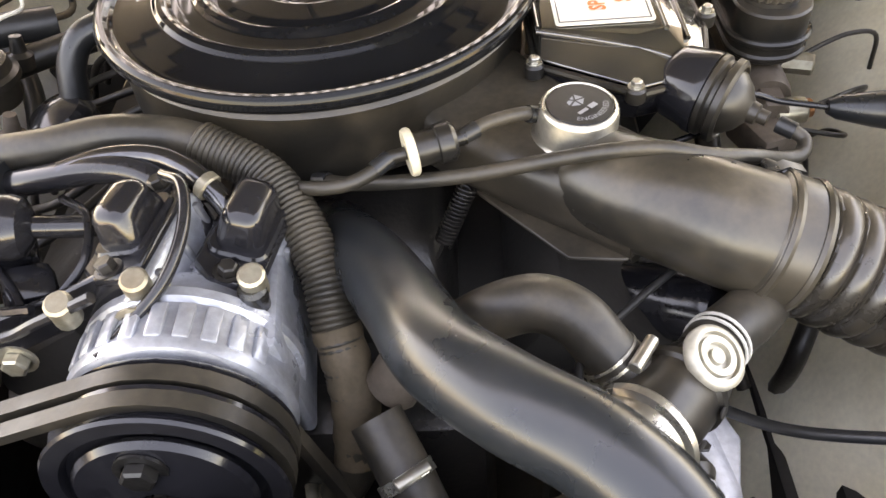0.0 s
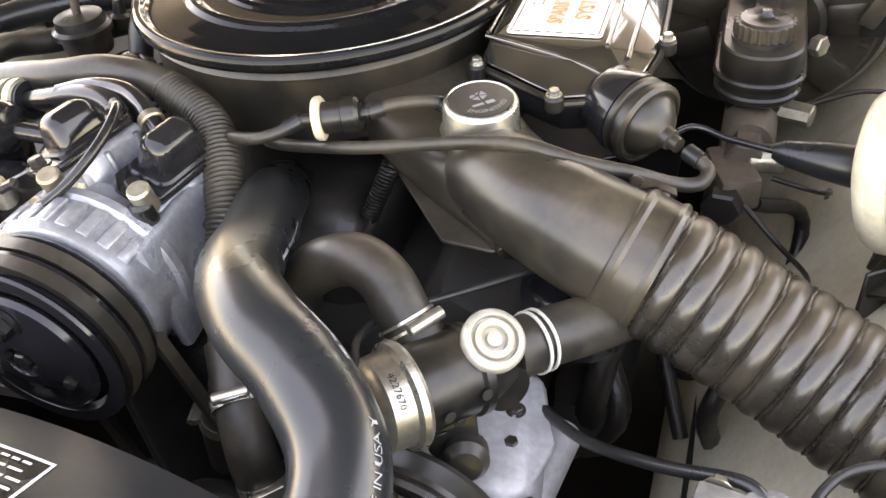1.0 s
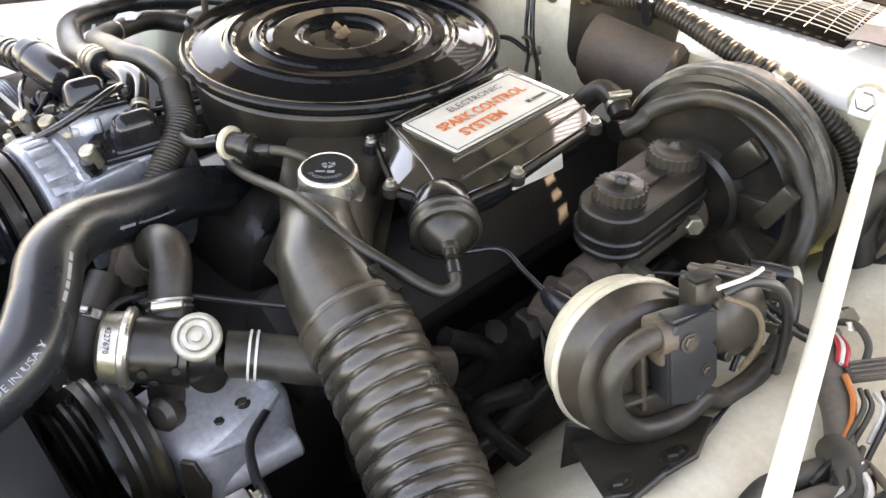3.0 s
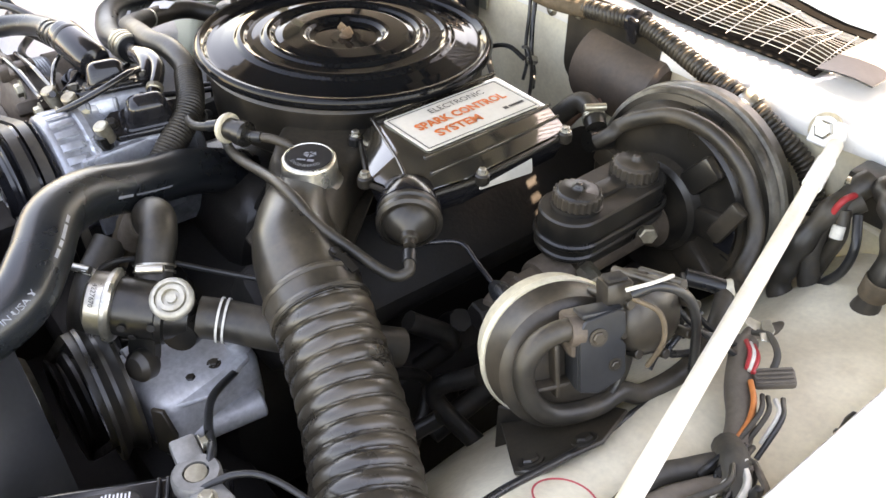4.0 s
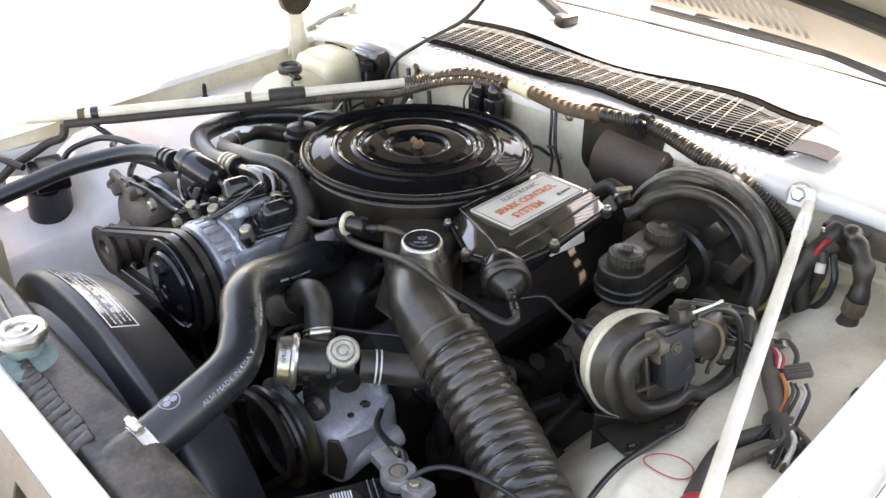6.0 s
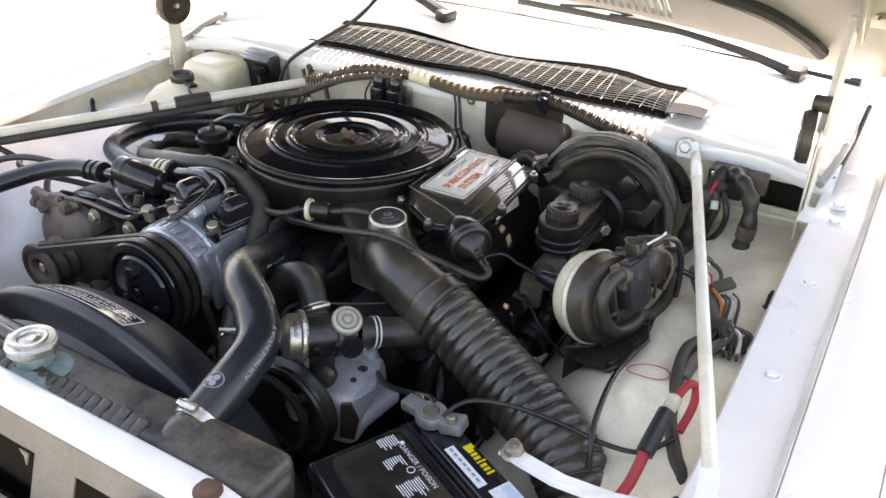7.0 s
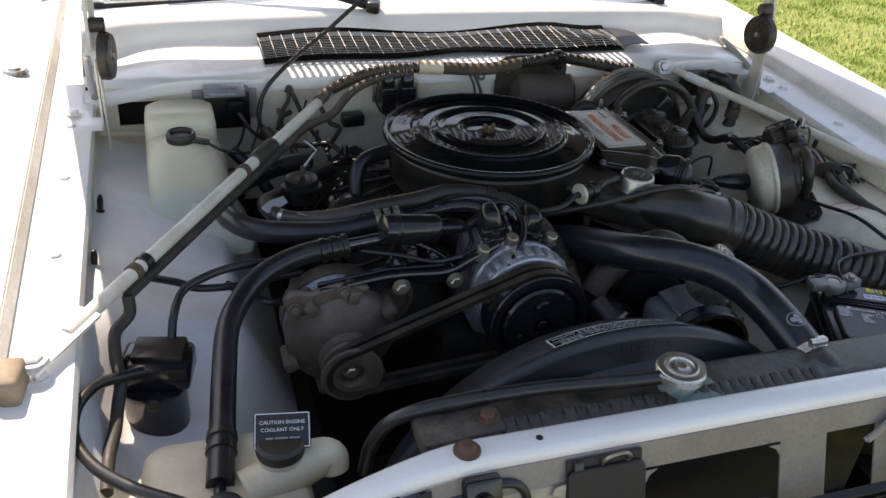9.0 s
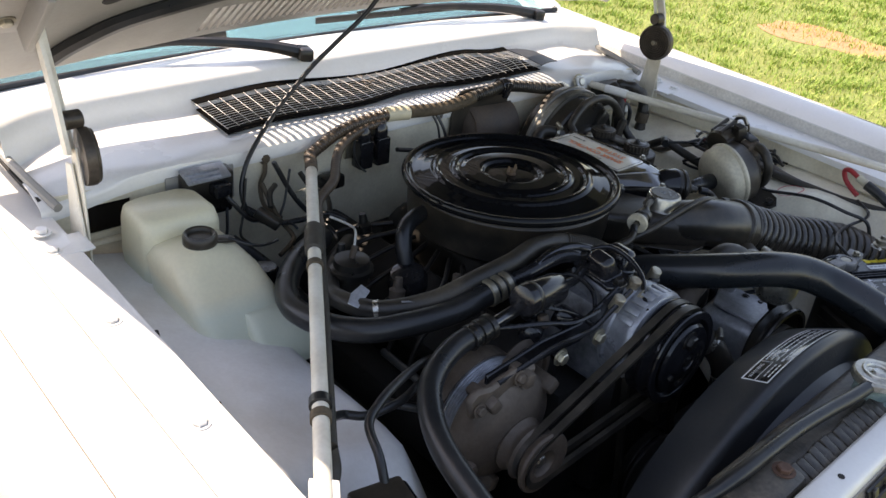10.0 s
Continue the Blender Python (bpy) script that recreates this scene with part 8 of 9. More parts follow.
# black sheet stands for the shaded hollow below the wires
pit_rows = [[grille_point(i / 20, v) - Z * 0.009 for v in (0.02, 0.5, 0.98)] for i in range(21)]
part("plenum_shade", sheet(pit_rows, 0.0015, (0, 0, -1)), LOUVRE_DARK, t, "black sheet for the shade under the mesh")
for k in range(15):
    v = k / 14
    part("wire", tube([grille_point(i / 26, v) + Z * rng.uniform(-0.0004, 0.0004) for i in range(27)], 0.00055, 5, 2), WIRE if 0 < k < 14 else LOUVRE_DARK, t)
for k in range(34):
    u0 = k / 33
    skew = 0.02 * math.sin(k * 1.3) if k > 27 else 0
    part("cross_wire", tube([grille_point(u0 + skew * v, v) for v in (0, 0.25, 0.5, 0.75, 1)], 0.0006, 5, 2), WIRE, t)
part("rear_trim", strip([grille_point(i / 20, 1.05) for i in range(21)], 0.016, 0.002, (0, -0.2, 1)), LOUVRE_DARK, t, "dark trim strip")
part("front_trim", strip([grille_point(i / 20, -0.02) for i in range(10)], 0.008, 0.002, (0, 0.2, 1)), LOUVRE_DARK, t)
part("end_plate", sheet([[grille_point(1.0 + 0.080 * a, 0.0 + v) + Z * (0.002 + 0.003 * math.sin(3 * a)) for v in (0.0 + 0.12 * a, 0.5, 1.0 - 0.25 * a)] for a in (0, 0.33, 0.66, 1.0)], 0.002, (0, 0, -1)), SHROUD, t, "dark grey bent end plate")
bm = bmesh.new()
for k in range(14):
    u0, v0_ = 0.42 + rng.uniform(-0.05, 0.05), rng.uniform(0.3, 0.8)
    p = grille_point(u0, v0_) + Z * 0.002
    a = rng.random() * math.tau
    d = Vector((math.cos(a), math.sin(a), 0.2)) * rng.uniform(0.006, 0.016)
    tube([p, p + d * 0.5 + Z * 0.002, p + d], 0.0008, 4, 2, bm=bm)
tagged(part("leaf_litter", bm, BROWN, t, "dry leaf bits caught in the mesh"), kind="stuff")

# seam sealer ridge and ribbed wiring loom along the firewall's top
t = thing("wiring_loom", (0.1, 0.28, 1.0), "long ribbed black wiring loom along the firewall", "wiring loom")
part("ribbed_sleeve", ribbed([(0.125, 0.272, 1.016), (0.165, 0.268, 1.022), (0.212, 0.272, 1.026), (0.26, 0.268, 1.020), (0.305, 0.262, 1.012), (0.35, 0.258, 1.003), (0.395, 0.258, 0.994), (0.44, 0.262, 0.972), (0.475, 0.27, 0.945), (0.50, 0.27, 0.90)], 0.0125, 0.0058, 0.0026, 16), DUSTY_RUBBER, t, "ribbed black sleeve", smooth=60)
part("taped_run", tube([(-0.05, 0.285, 1.010), (0.0, 0.277, 1.008), (0.05, 0.274, 1.006), (0.09, 0.272, 1.010), (0.13, 0.272, 1.016)], 0.0125, 14, 6), TAPE, t, "brown taped run", smooth=60)
part("tan_tape", tube([(-0.085, 0.286, 1.012), (-0.06, 0.284, 1.011), (-0.035, 0.281, 1.009)], 0.014, 12), OLD_TANK, t, "tan cloth tape")
part("brace_sleeve", ribbed([(-0.085, 0.283, 1.012), (-0.13, 0.279, 1.013), (-0.175, 0.274, 1.011), (-0.215, 0.269, 1.003), (-0.245, 0.264, 0.992)] + [L0.lerp(L1, f) + Z * 0.003 for f in (0.965, 0.93, 0.90)], 0.0112, 0.0062, 0.0022, 16), LOOM_BROWN, t, "brown ribbed sleeve over the brace end", smooth=60)
DOWN = [L0.lerp(L1, f) + Vector((0.009, -0.004, -0.013)) for f in (0.80, 0.70, 0.60, 0.50, 0.40, 0.30, 0.22, 0.17)]
part("dark_sleeve", ribbed([(-0.10, 0.272, 1.006), (-0.15, 0.266, 1.004), (-0.19, 0.256, 0.998), (-0.225, 0.238, 0.990), (-0.252, 0.212, 0.980), (-0.285, 0.172, 0.968)] + DOWN[:2], 0.0086, 0.0058, 0.0018, 16), LOOM_BROWN, t, "brown ribbed sleeve beside the brace", smooth=60)
part("taped_descent", tube(DOWN[1:], 0.0078, 14, 8), GREY_TAPE, t, "dark taped run under the brace", smooth=60)
part("brace_tie", lathe([(0.0097, -0.007), (0.0130, -0.006), (0.0130, 0.006), (0.0097, 0.007)], L0.lerp(L1, 0.235), (L1 - L0).normalized(), 20), RUBBER, t, "black tie round the brace")
part("branch", tube([DOWN[-1], (-0.648, -0.340, 0.923), (-0.666, -0.362, 0.912), (-0.667, -0.395, 0.900), (-0.662, -0.434, 0.890), (-0.667, -0.460, 0.872), (-0.671, -0.49, 0.862), (-0.678, -0.525, 0.856), (-0.68, -0.58, 0.855)], 0.008, 12, 8), GREY_TAPE, t, smooth=60)
part("branch", tube([DOWN[-2], (-0.585, -0.270, 0.918), (-0.56, -0.285, 0.915), (-0.51, -0.285, 0.912), (-0.46, -0.265, 0.905), (-0.41, -0.25, 0.90)], 0.0055, 10, 8), RUBBER, t, smooth=60)
for p, w in (((0.212, 0.272, 1.026), (1, 0, 0)), ((0.392, 0.257, 0.995), (0.9, 0, -0.4))):
    part("clip", lathe([(0.013, -0.009), (0.0165, -0.009), (0.0165, 0.009), (0.013, 0.009), (0.013, -0.009)], p, w, 18), GLOSSY if p[0] < 0.3 else ZINC, t)
    part("clip_tab", box((0.014, 0.008, 0.034), pose(p[0] + 0.004, p[1] - 0.014, p[2] - 0.006, 15, 8, 0), 0.002), GLOSSY if p[0] < 0.3 else ZINC, t)
for k, pts in enumerate(([(0.02, 0.272, 1.0), (0.03, 0.262, 0.975), (0.035, 0.255, 0.94), (0.05, 0.245, 0.92), (0.06, 0.23, 0.90)], [(0.03, 0.272, 1.0), (0.042, 0.258, 0.97), (0.052, 0.25, 0.935), (0.075, 0.235, 0.915), (0.10, 0.21, 0.91)], [(0.035, 0.25, 0.935), (0.06, 0.235, 0.945), (0.085, 0.22, 0.93), (0.105, 0.20, 0.905), (0.12, 0.17, 0.89)], [(0.05, 0.24, 0.925), (0.02, 0.235, 0.935), (-0.01, 0.225, 0.925), (-0.03, 0.21, 0.90)])):
    cable("firewall_wire", pts, 0.0026 + 0.0007 * (k % 2), RUBBER, "loose black wire hanging from the loom", "wire", 6, group="firewall wires")
single("wire_tie", lathe([(0.005, -0.004), (0.008, -0.004), (0.008, 0.004), (0.005, 0.004)], (0.07, 0.235, 0.932), (0.4, -0.3, -0.5), 12), ZINC, "bright metal tie round the loose wires", "tie")
single("bolt_stud", lathe([(0.004, 0), (0.008, 0), (0.009, 0.004), (0.009, 0.010), (0.004, 0.012)], (0.052, 0.292, 0.988), (0, -1, 0), 18), STEEL, "steel stud on the firewall", "stud")
# left-hand pair of spark bands on the rod end
cable("vacuum_line", [(-0.10, 0.23, 0.965), (-0.02, 0.225, 0.945), (0.03, 0.19, 0.93), (0.075, 0.16, 0.925), (0.10, 0.14, 0.90)], 0.0045, RUBBER, "thin black line behind the air cleaner", "hose")

cable("washer_hose", [hood_point(-0.08, 0.30, -0.02), (-0.12, 0.30, 1.215), (-0.183, 0.318, 1.152), (-0.222, 0.328, 1.115), (-0.263, 0.326, 1.080), (-0.307, 0.312, 1.052), (-0.351, 0.292, 1.022), (-0.392, 0.270, 0.988), (-0.410, 0.258, 0.945), (-0.402, 0.245, 0.905), (-0.37, 0.22, 0.885)], 0.0042, RUBBER, "thin black washer hose from hood to firewall", "hose")
t = thing("earth_strap", (-0.347, 0.28, 0.96), "short brown earth strap bolted to the firewall", "strap")
part("strap", tube([(-0.347, 0.286, 0.978), (-0.350, 0.283, 0.955), (-0.362, 0.278, 0.935), (-0.365, 0.26, 0.905), (-0.35, 0.23, 0.89)], 0.004, 8, 6), TAPE, t)
bolt((-0.347, 0.288, 0.980), (0, -1, 0), t, 0.008, 0.006, TAPE)
cable("firewall_wire", [(-0.408, 0.262, 0.915), (-0.37, 0.215, 0.895), (-0.33, 0.20, 0.895), (-0.29, 0.18, 0.905), (-0.27, 0.15, 0.90)], 0.005, RUBBER, "black taped wire bundle below the firewall", "wire", group="firewall wires")

# tangle of dark wires in front of the firewall
rng = random.Random(31)
for k in range(6):
    x0 = -0.43 + 0.028 * k
    a = Vector((x0, 0.272 - 0.02 * rng.random(), rng.uniform(0.93, 0.985)))
    b = Vector((x0 + rng.uniform(-0.06, 0.08), rng.uniform(0.12, 0.2), rng.uniform(0.86, 0.9)))
    m = a.lerp(b, 0.5) + Vector((rng.uniform(-0.04, 0.04), rng.uniform(-0.02, 0.02), rng.uniform(-0.045, -0.01)))
    cable("firewall_wire", [a, a.lerp(m, 0.5) - Z * 0.012, m, m.lerp(b, 0.5) + Vector((0, -0.01, 0.006)), b], rng.uniform(0.0022, 0.0055), (RUBBER, DUSTY_RUBBER, TAPE, RUBBER)[k % 4], "dark tangled wire hanging before the firewall", "wire", 8, group="firewall wires")
t = thing("plug_connector", (-0.39, 0.2, 0.91), "black plastic plug joining two wires near the firewall", "connector")
part("shell", box((0.022, 0.045, 0.018), pose(-0.395, 0.20, 0.915, 25, 10, 40), 0.003), PLASTIC, t)
part("tail", tube([(-0.38, 0.215, 0.925), (-0.37, 0.235, 0.94), (-0.35, 0.25, 0.945)], 0.005, 8), GREY_TAPE, t)
t = thing("plug_connector", (-0.30, 0.18, 0.9), "pale grey plug on a thin wire near the firewall", "connector")
part("shell", box((0.014, 0.030, 0.012), pose(-0.305, 0.235, 0.925, -35, 0, 20), 0.002), BAND_METAL, t)
part("tail", tube([(-0.302, 0.225, 0.914), (-0.31, 0.20, 0.895), (-0.325, 0.17, 0.885)], 0.003, 8), RUBBER, t)

# relay on the firewall
t = thing("voltage_regulator", (-0.47, 0.28, 0.95), "dark relay box with a ribbed silver top on the firewall", "relay")
part("box", box((0.085, 0.030, 0.078), pose(-0.468, 0.270, 0.953, 6, 0, 0), 0.005), PLASTIC, t)
for k in range(3):
    part("top_rib", box((0.06 - 0.006 * k, 0.006, 0.005), pose(-0.478, 0.262 - 0.010 * k, 0.994 - 0.003 * k, 20), 0.002), SILVER, t)
part("silver_top", box((0.075, 0.036, 0.006), pose(-0.472, 0.262, 0.990, 18), 0.002), SILVER, t)
part("plug", box((0.03, 0.03, 0.022), pose(-0.455, 0.250, 0.965, 10, 0, 10), 0.004), GLOSSY, t)
part("back_plate", box((0.12, 0.006, 0.060), pose(-0.470, 0.284, 0.955), 0.002), BEIGE, t)
cable("firewall_wire", [(-0.45, 0.235, 0.955), (-0.43, 0.22, 0.925), (-0.41, 0.225, 0.905), (-0.39, 0.235, 0.895)], 0.004, RUBBER, "black wire from the relay box", "wire", 6, group="firewall wires")

# twin black module on the firewall
t = thing("ballast_module", (-0.13, 0.27, 0.96), "twin gloss black electrical module with clear caps", "module")
for x in (-0.152, -0.112):
    part("body", box((0.030, 0.030, 0.055), pose(x, 0.266, 0.955), 0.004), GLOSSY, t)
    part("cap", lathe([(0, 0), (0.013, 0), (0.014, 0.004), (0.013, 0.018), (0.008, 0.026), (0, 0.028)], (x, 0.266, 0.982), (0, 0, 1), 20), GLOSSY, t)
part("bracket", box((0.095, 0.004, 0.045), pose(-0.132, 0.284, 0.965), 0.001), STEEL, t)
cable("firewall_wire", [(-0.172, 0.265, 0.99), (-0.18, 0.255, 0.965), (-0.172, 0.25, 0.94), (-0.155, 0.25, 0.925)], 0.0022, RUBBER, "thin wire looping round the module", "wire", 6, group="firewall wires")
single("vacuum_block", box((0.045, 0.03, 0.026), pose(-0.225, 0.262, 0.918, 0, 0, 4), 0.005), PLASTIC, "dark vacuum block on the firewall", "valve")

# heater blower
BLOWER = surface("rust-brown blower paint", (0.062, 0.047, 0.037), 0.6, dirt=(0.13, 0.088, 0.060), amount=0.5, size=11, bump=0.1)
t = thing("blower_motor", (0.18, 0.24, 0.97), "rusty brown blower motor housing on the firewall", "blower motor")
part("case", lathe([(0, 0), (0.052, 0), (0.056, 0.006), (0.056, 0.125), (0.050, 0.132), (0, 0.134)], (0.128, 0.300, 0.938), (0.98, 0.0, -0.06), 36), BLOWER, t, "dusty dark brown cylinder")
part("flange", prism(rounded(0.16, 0.13, 0.03, 5), 0.006, Matrix.Translation((0.165, 0.287, 0.965)) @ pose(0, 0, 0, 90, 0, 0), 0.001), HOUSING, t, "black mounting flange")
part("end_cap", lathe([(0, -0.012), (0.035, -0.010), (0.048, 0.0), (0.053, 0.004)], (0.128, 0.300, 0.938), (0.98, 0.0, -0.06), 32), BLOWER, t)
bolt((0.108, 0.283, 1.000), (0, -1, 0), t, 0.007, 0.006, ZINC)
part("cooling_tube", tube([(0.21, 0.225, 0.93), (0.20, 0.20, 0.92), (0.195, 0.18, 0.905)], 0.006, 10), RUST, t)

# wipers


def wiper(pivot, tip, blade_a, blade_b):
    t = thing("windscreen_wiper", pivot, "black windscreen wiper arm and blade at rest", "wiper", "windscreen wipers")
    p, q = Vector(pivot), Vector(tip)
    w = (q - p).normalized()
    part("head", box((0.045, 0.03, 0.026), Matrix.Translation(p) @ frame_along(w) @ pose(0, 0, 0.005, 90), 0.007), PLASTIC, t)
    part("arm", tube([p, p.lerp(q, 0.3) + Z * 0.012, p.lerp(q, 0.7) + Z * 0.012, q], 0.006, 8, 6, radius=lambda i, n: 0.014 - 0.009 * i / n), PLASTIC, t)
    a, b = Vector(blade_a), Vector(blade_b)
    part("blade", box(((b - a).length, 0.006, 0.014), Matrix.Translation((a + b) / 2) @ (b - a).to_track_quat("X", "Z").to_matrix().to_4x4(), 0.002), RUBBER, t)
    part("yoke", tube([a.lerp(b, 0.25) + Z * 0.008, a.lerp(b, 0.5) + Z * 0.018, a.lerp(b, 0.75) + Z * 0.008], 0.004, 8), PLASTIC, t)
    return t


wiper((0.598, 0.535, 1.074), (0.20, 0.60, 1.105), (-0.02, 0.615, 1.10), (0.40, 0.585, 1.10))
wiper((-0.126, 0.491, 1.078), (-0.43, 0.585, 1.105), (-0.56, 0.585, 1.10), (-0.24, 0.60, 1.10))

# ================================================================ wiring on the inner fender beside the booster
t = thing("wiring_harness", (0.65, -0.1, 0.9), "taped grey wiring harness with loose coloured plugs", "wiring harness")
part("trunk", tube([(0.588, 0.012, 0.918), (0.598, -0.006, 0.915), (0.614, -0.030, 0.910), (0.632, -0.050, 0.905), (0.645, -0.072, 0.902), (0.652, -0.098, 0.900)], 0.0125, 16, 8, radius=lambda i, n: 0.0128 - 0.003 * abs(i / n - 0.45)), HARNESS, t, "brown-grey taped trunk", smooth=60)
part("front_arm", tube([(0.652, -0.098, 0.902), (0.640, -0.125, 0.902), (0.628, -0.155, 0.902), (0.630, -0.195, 0.900), (0.640, -0.245, 0.897), (0.652, -0.300, 0.893), (0.672, -0.345, 0.890), (0.694, -0.39, 0.884), (0.692, -0.48, 0.865), (0.69, -0.58, 0.83)], 0.0088, 14, 8), GREY_TAPE, t, "grey taped arm", smooth=60)
part("second_arm", tube([(0.672, -0.110, 0.905), (0.655, -0.140, 0.902), (0.643, -0.175, 0.900), (0.640, -0.215, 0.897)], 0.0085, 12, 8), HARNESS, t, smooth=60)
part("rear_run", tube([(0.588, 0.012, 0.918), (0.576, 0.045, 0.902), (0.572, 0.09, 0.876), (0.575, 0.150, 0.855), (0.578, 0.180, 0.840)], 0.007, 12, 8), HARNESS, t, smooth=60)
part("knot", tube([(0.645, -0.085, 0.902), (0.660, -0.100, 0.912), (0.672, -0.112, 0.908), (0.684, -0.120, 0.902)], 0.013, 12, 6), GREY_TAPE, t, smooth=60)
m = Matrix.Translation((0.632, -0.010, 0.922)) @ pose(0, 0, 0, 12, 18, -42)
plug = part("multi_plug", box((0.017, 0.034, 0.010), m, 0.003), HARNESS, t, "grey flat multi-plug")
for k in range(4):
    part("plug_rib", box((0.0022, 0.030, 0.003), m @ pose(-0.006 + 0.0040 * k, 0, 0.006), 0.001), HARNESS, plug)
for k, (a, b) in enumerate((((0.640, -0.030, 0.920), (0.654, -0.075, 0.906)), ((0.646, -0.028, 0.920), (0.662, -0.066, 0.908)), ((0.650, -0.024, 0.922), (0.668, -0.080, 0.906)), ((0.636, -0.032, 0.920), (0.650, -0.085, 0.908)))):
    a, b = Vector(a), Vector(b)
    part("loose_wire", tube([a, a.lerp(b, 0.4) + Vector((0.006, 0, 0.008)), b], 0.0022, 6, 6), (GREY_TAPE, WHITE_WIRE, RUBBER, GREY_TAPE)[k], t, smooth=60)
part("orange_lead", tube([(0.622, -0.030, 0.924), (0.636, -0.044, 0.921), (0.645, -0.062, 0.916), (0.648, -0.082, 0.910)], 0.0026, 8, 8), ORANGE_WIRE, t, "dull orange wire", smooth=60)
for k in range(3):
    part("red_lead", tube([(0.592 + 0.004 * k, 0.004, 0.928), (0.604 + 0.004 * k, -0.008, 0.930), (0.612 + 0.003 * k, -0.022, 0.925)], 0.0022, 8, 6), RED if k != 1 else WHITE_WIRE, t, smooth=60)
part("top_loop", tube([(0.590, 0.016, 0.930), (0.606, 0.014, 0.938), (0.622, 0.004, 0.934), (0.628, -0.010, 0.924)], 0.0032, 8, 8), GREY_TAPE, t, smooth=60)
for x, y, z, a in ((0.588, 0.018, 0.936, 20), (0.600, 0.020, 0.939, -35), (0.606, 0.012, 0.937, 60)):
    part("terminal", prism([(-0.008, -0.004), (0.004, -0.005), (0.010, 0.0), (0.004, 0.005), (-0.008, 0.004)], 0.0012, pose(x, y, z, 20, 15, a)), ZINC, t, "bright bare terminal")
rng = random.Random(17)
for k in range(14):
    a = Vector((0.658 + rng.uniform(-0.012, 0.018), -0.090 + rng.uniform(-0.02, 0.02), 0.905 + rng.uniform(-0.004, 0.008)))
    b = Vector((0.668 + rng.uniform(-0.020, 0.022), -0.135 + rng.uniform(-0.03, 0.02), 0.900 + rng.uniform(-0.004, 0.012)))
    mid = a.lerp(b, 0.5) + Vector((rng.uniform(-0.015, 0.02), rng.uniform(-0.01, 0.01), rng.uniform(0.004, 0.02)))
    part("loose_wire", tube([a, a.lerp(mid, 0.5) + Z * 0.003, mid, b], rng.uniform(0.0018, 0.0034), 6, 6), (GREY_TAPE, RUBBER, HARNESS, GREY_TAPE, WHITE_WIRE, RUBBER, GREY_TAPE)[k % 7], t, smooth=60)
cable("hood_release_cable", [(0.545, 0.0, 0.93), (0.552, -0.05, 0.915)] + [(x, y, shelf_height(x, y) + 0.006) for x, y in ((0.557, 0.013), (0.564, -0.154), (0.568, -0.272), (0.576, -0.346), (0.586, -0.384))] + [(0.592, -0.40, 0.865)], 0.0036, RUBBER, "black cable lying on the inner fender", "cable")
t = thing("bulkhead_connector", (0.57, 0.26, 0.93), "dark bulkhead wiring connector with a looping loom", "connector")
part("block", box((0.062, 0.04, 0.05), pose(0.560, 0.262, 0.958, 0, 0, 0), 0.006), DUSTY_RUBBER, t)
part("bracket", box((0.09, 0.02, 0.036), pose(0.578, 0.272, 0.962), 0.003), BROWN, t)
part("loop", tube([(0.556, 0.240, 0.985), (0.544, 0.205, 0.958), (0.532, 0.186, 0.915), (0.526, 0.180, 0.875), (0.533, 0.178, 0.845), (0.556, 0.178, 0.832), (0.590, 0.179, 0.843), (0.612, 0.181, 0.875), (0.619, 0.184, 0.925), (0.612, 0.194, 0.968), (0.590, 0.215, 0.985), (0.570, 0.240, 0.985)], 0.0130, 16, 8, radius=lambda i, n: 0.0125 + 0.0016 * math.sin(i * 0.9)), DUSTY_RUBBER, t, "dusty taped loom loop", smooth=60)
part("side_loop", tube([(0.560, 0.225, 0.968), (0.544, 0.205, 0.950), (0.538, 0.198, 0.920), (0.543, 0.196, 0.885), (0.555, 0.196, 0.855)], 0.012, 14, 8), GREY_TAPE, t, smooth=60)
part("inner_wire", tube([(0.566, 0.212, 0.958), (0.580, 0.196, 0.935), (0.578, 0.193, 0.905), (0.565, 0.194, 0.88), (0.555, 0.2, 0.86)], 0.005, 10, 8), RUBBER, t, smooth=60)
part("tape_wrap", lathe([(0.0140, -0.012), (0.0152, -0.010), (0.0152, 0.010), (0.0140, 0.012)], (0.618, 0.183, 0.915), (-0.1, 0.05, -1), 18), TAPE, t)
part("inner_loop", tube([(0.553, 0.205, 0.962), (0.560, 0.200, 0.935), (0.552, 0.205, 0.90), (0.545, 0.21, 0.87)], 0.008, 10, 8), DUSTY_RUBBER, t, smooth=60)
part("red_wire", tube([(0.556, 0.222, 0.975), (0.553, 0.198, 0.975), (0.548, 0.195, 0.955), (0.549, 0.20, 0.935)], 0.0035, 8, 8), RED, t, "red wire", smooth=60)
part("white_plug", tube([(0.558, 0.198, 0.948), (0.560, 0.194, 0.935)], 0.007, 10), WHITE_WIRE, t, "white plug")
part("bare_tab", box((0.024, 0.010, 0.004), pose(0.55, 0.225, 0.982, 10, 5, 20), 0.001), ZINC, t)
for k, pts in enumerate(([(0.50, 0.03, 0.93), (0.53, 0.0, 0.935), (0.56, -0.01, 0.93), (0.60, 0.0, 0.92)], [(0.49, -0.02, 0.95), (0.52, -0.035, 0.955), (0.545, -0.05, 0.935), (0.553, -0.075, 0.91)], [(0.48, -0.05, 0.955), (0.52, -0.04, 0.962), (0.56, -0.03, 0.94), (0.60, -0.01, 0.92)], [(0.50, -0.07, 0.935), (0.53, -0.06, 0.95), (0.555, -0.04, 0.94), (0.575, 0.0, 0.92)])):
    cable("servo_wire", pts, 0.0028, RUBBER, "thin black wire at the cruise servo", "wire", 6, group="servo wires")
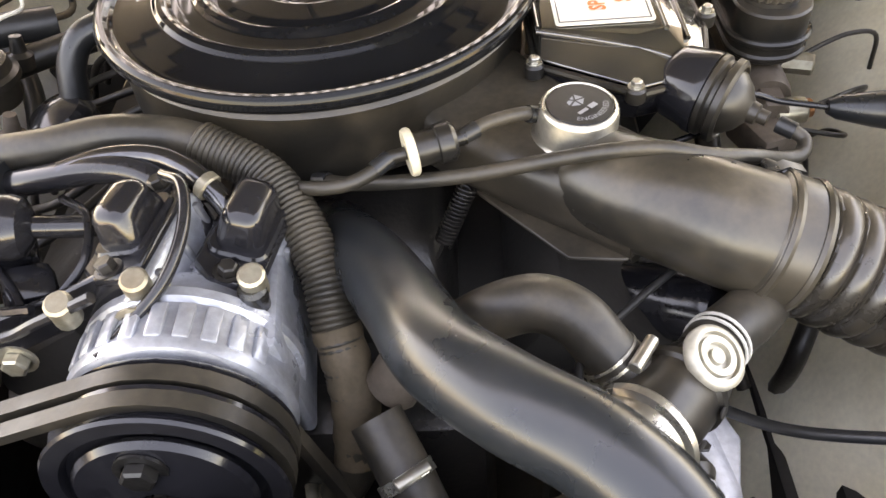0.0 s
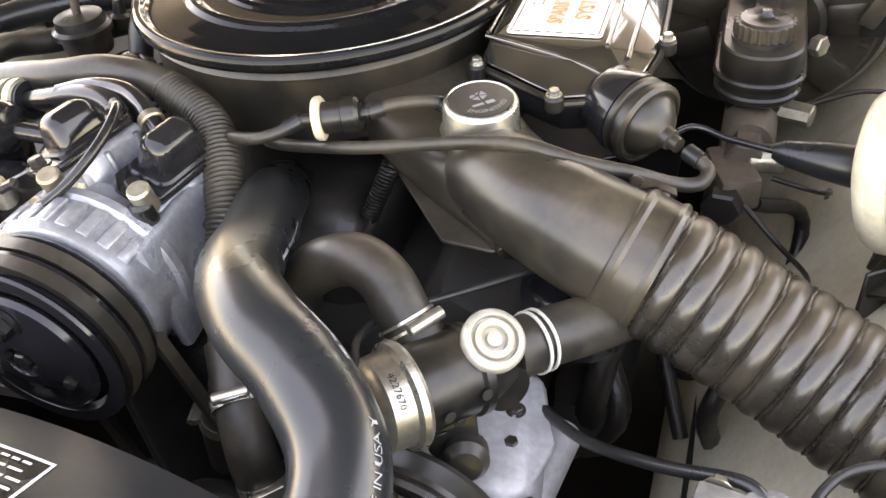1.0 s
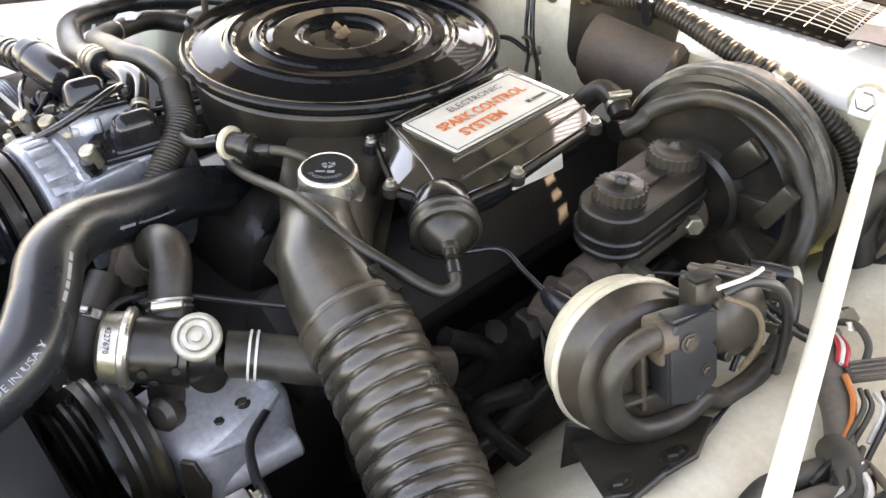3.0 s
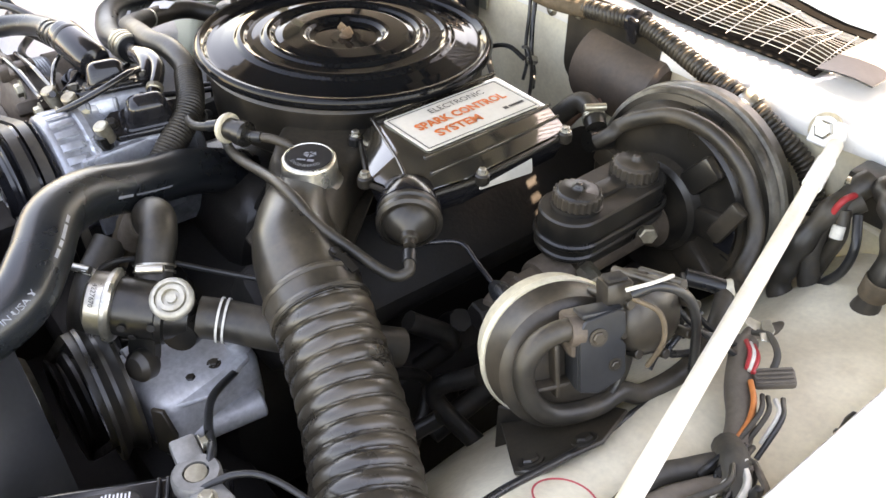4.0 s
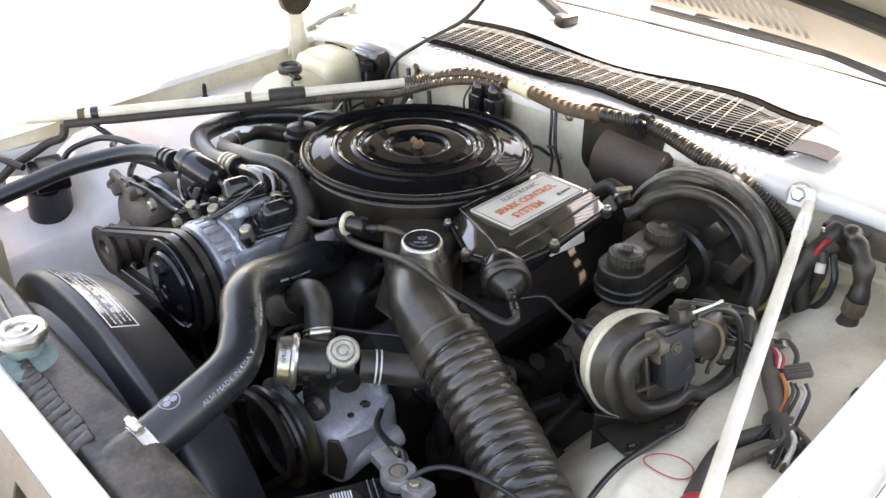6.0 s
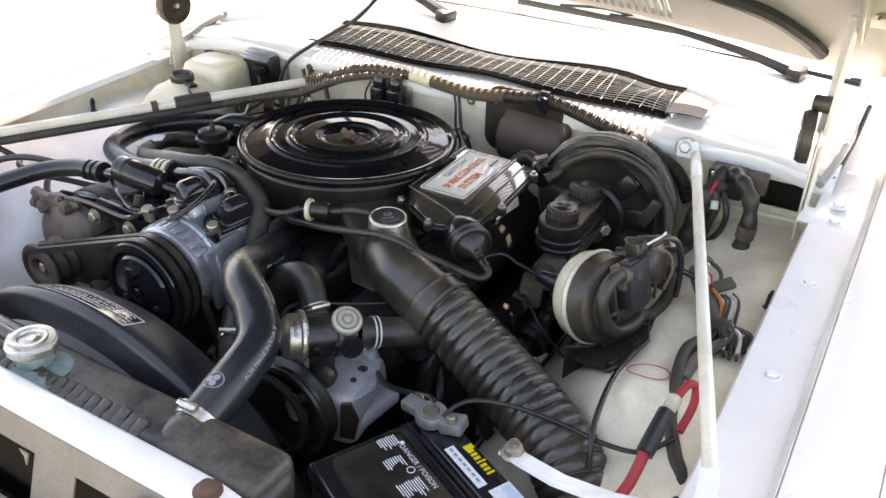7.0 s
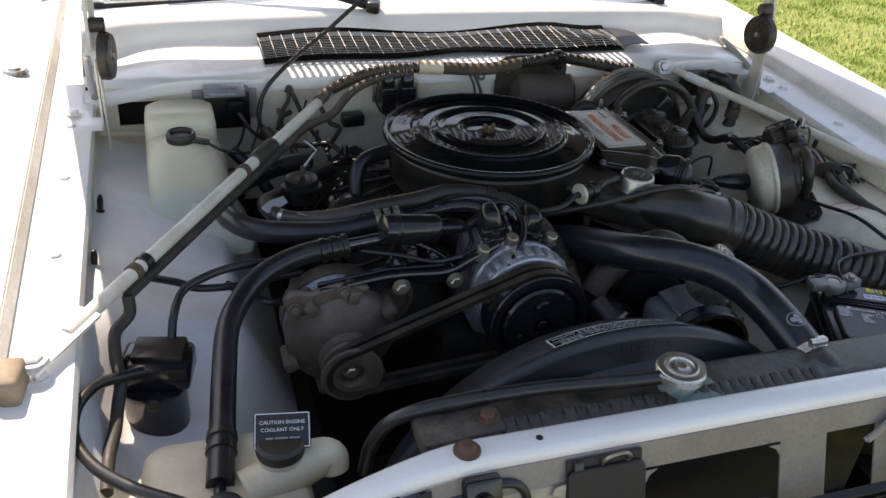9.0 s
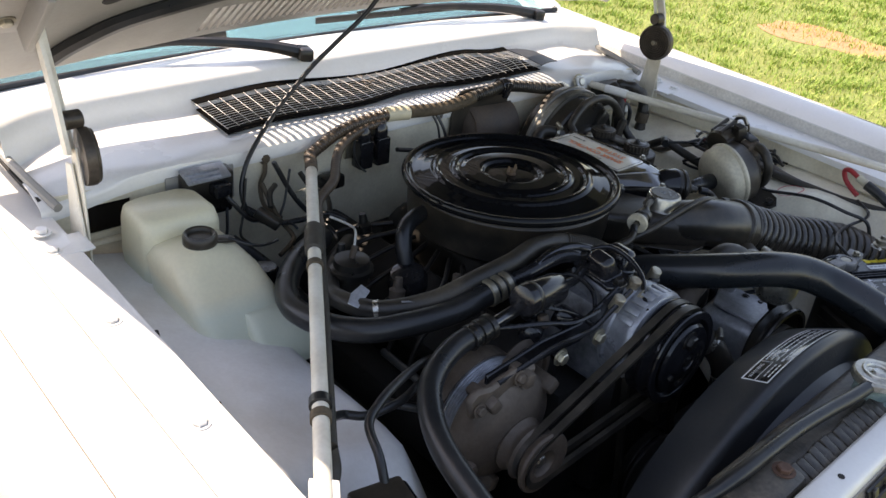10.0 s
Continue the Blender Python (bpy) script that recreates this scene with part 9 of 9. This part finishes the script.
# dark clutter deep in the bay between duct and booster
rng = random.Random(31)
for k in range(9):
    x, y = rng.uniform(0.27, 0.44), rng.uniform(-0.22, -0.02)
    z = rng.uniform(0.70, 0.82)
    cable("deep_hose", [(x, y, z), (x + rng.uniform(-0.05, 0.05), y + rng.uniform(-0.05, 0.05), z - 0.05), (x + rng.uniform(-0.06, 0.06), y + rng.uniform(-0.06, 0.06), z - 0.13)], rng.uniform(0.006, 0.014), ENGINE, "dark greasy hose deep in the engine bay", "hose", 8, group="deep hoses")
t = thing("steering_shaft", (0.37, 0.1, 0.75), "dark steering shaft with a rubber boot", "shaft")
part("shaft", tube([(0.36, 0.25, 0.80), (0.35, 0.05, 0.74), (0.34, -0.15, 0.68)], 0.014, 12), ENGINE, t)
part("boot", lathe([(0, 0), (0.03, 0), (0.034, 0.01), (0.027, 0.018), (0.032, 0.026), (0.022, 0.036), (0.015, 0.05), (0, 0.05)], (0.345, -0.03, 0.715), (0.05, 1, 0.3), 20), RUBBER, t)
single("dipstick", tube([(0.16, 0.10, 0.80), (0.155, 0.08, 0.86), (0.16, 0.06, 0.90)], 0.005, 8), STEEL, "thin steel dipstick tube by the engine", "dipstick")
# plug leads and vacuum lines low on the engine's other side
for k in range(8):
    y0 = -0.18 + 0.05 * k
    cable("plug_lead", [(-0.19, y0 * 0.6 + 0.02, 0.885), (-0.26, y0, 0.87), (-0.32, y0 + 0.01, 0.84), (-0.345, y0 + 0.015, 0.78)], 0.0042, ENGINE, "dark spark plug lead over the valve cover", "wire", 8, group="plug leads")
cable("drip_pipe", [(-0.47, 0.19, 0.90), (-0.43, 0.16, 0.86), (-0.40, 0.12, 0.82), (-0.38, 0.05, 0.78)], 0.012, RUBBER, "black hose down beside the washer bottle", "hose", 12)
cable("lower_hose", [(-0.52, -0.26, 0.90), (-0.47, -0.30, 0.89), (-0.44, -0.28, 0.875), (-0.42, -0.22, 0.86), (-0.40, -0.12, 0.84)], 0.006, RUBBER, "thin black hose near the alternator", "hose")
# wires over the compressor
for k, pts in enumerate(([(-0.33, -0.27, 0.94), (-0.28, -0.30, 0.945), (-0.23, -0.32, 0.94), (-0.19, -0.33, 0.95)], [(-0.30, -0.24, 0.93), (-0.25, -0.27, 0.945), (-0.215, -0.305, 0.94), (-0.20, -0.33, 0.93)], [(-0.20, -0.23, 0.955), (-0.17, -0.26, 0.965), (-0.165, -0.295, 0.955), (-0.185, -0.32, 0.94)])):
    cable("compressor_wire", pts, 0.0035, GLOSSY, "black wire on the compressor bracket", "wire", 6, group="compressor wires")
for p in ((-0.24, -0.255, 0.925), (-0.215, -0.29, 0.925), (-0.27, -0.28, 0.915)):
    single("bracket_lug", box((0.035, 0.03, 0.03), pose(*p, 20, 15, 30), 0.008), GLOSSY, "small gloss black lug behind the bracket", "lug", "bracket lugs")
# condenser pipes behind the front plate
cable("condenser_pipe", [(-0.60, -0.745, 0.87), (-0.52, -0.75, 0.872), (-0.47, -0.752, 0.872), (-0.38, -0.755, 0.875)], 0.008, PLASTIC, "black condenser pipe across the front", "pipe")
single("pipe_union", disc(0.016, 0.035, (-0.455, -0.752, 0.873), (1, 0, 0), 6), SILVER, "pale hexagonal pipe union", "union")
cable("condenser_pipe", [(-0.33, -0.765, 0.885), (-0.29, -0.765, 0.89), (-0.265, -0.768, 0.875), (-0.26, -0.77, 0.84)], 0.005, RUBBER, "thin black pipe by the bracket", "pipe")
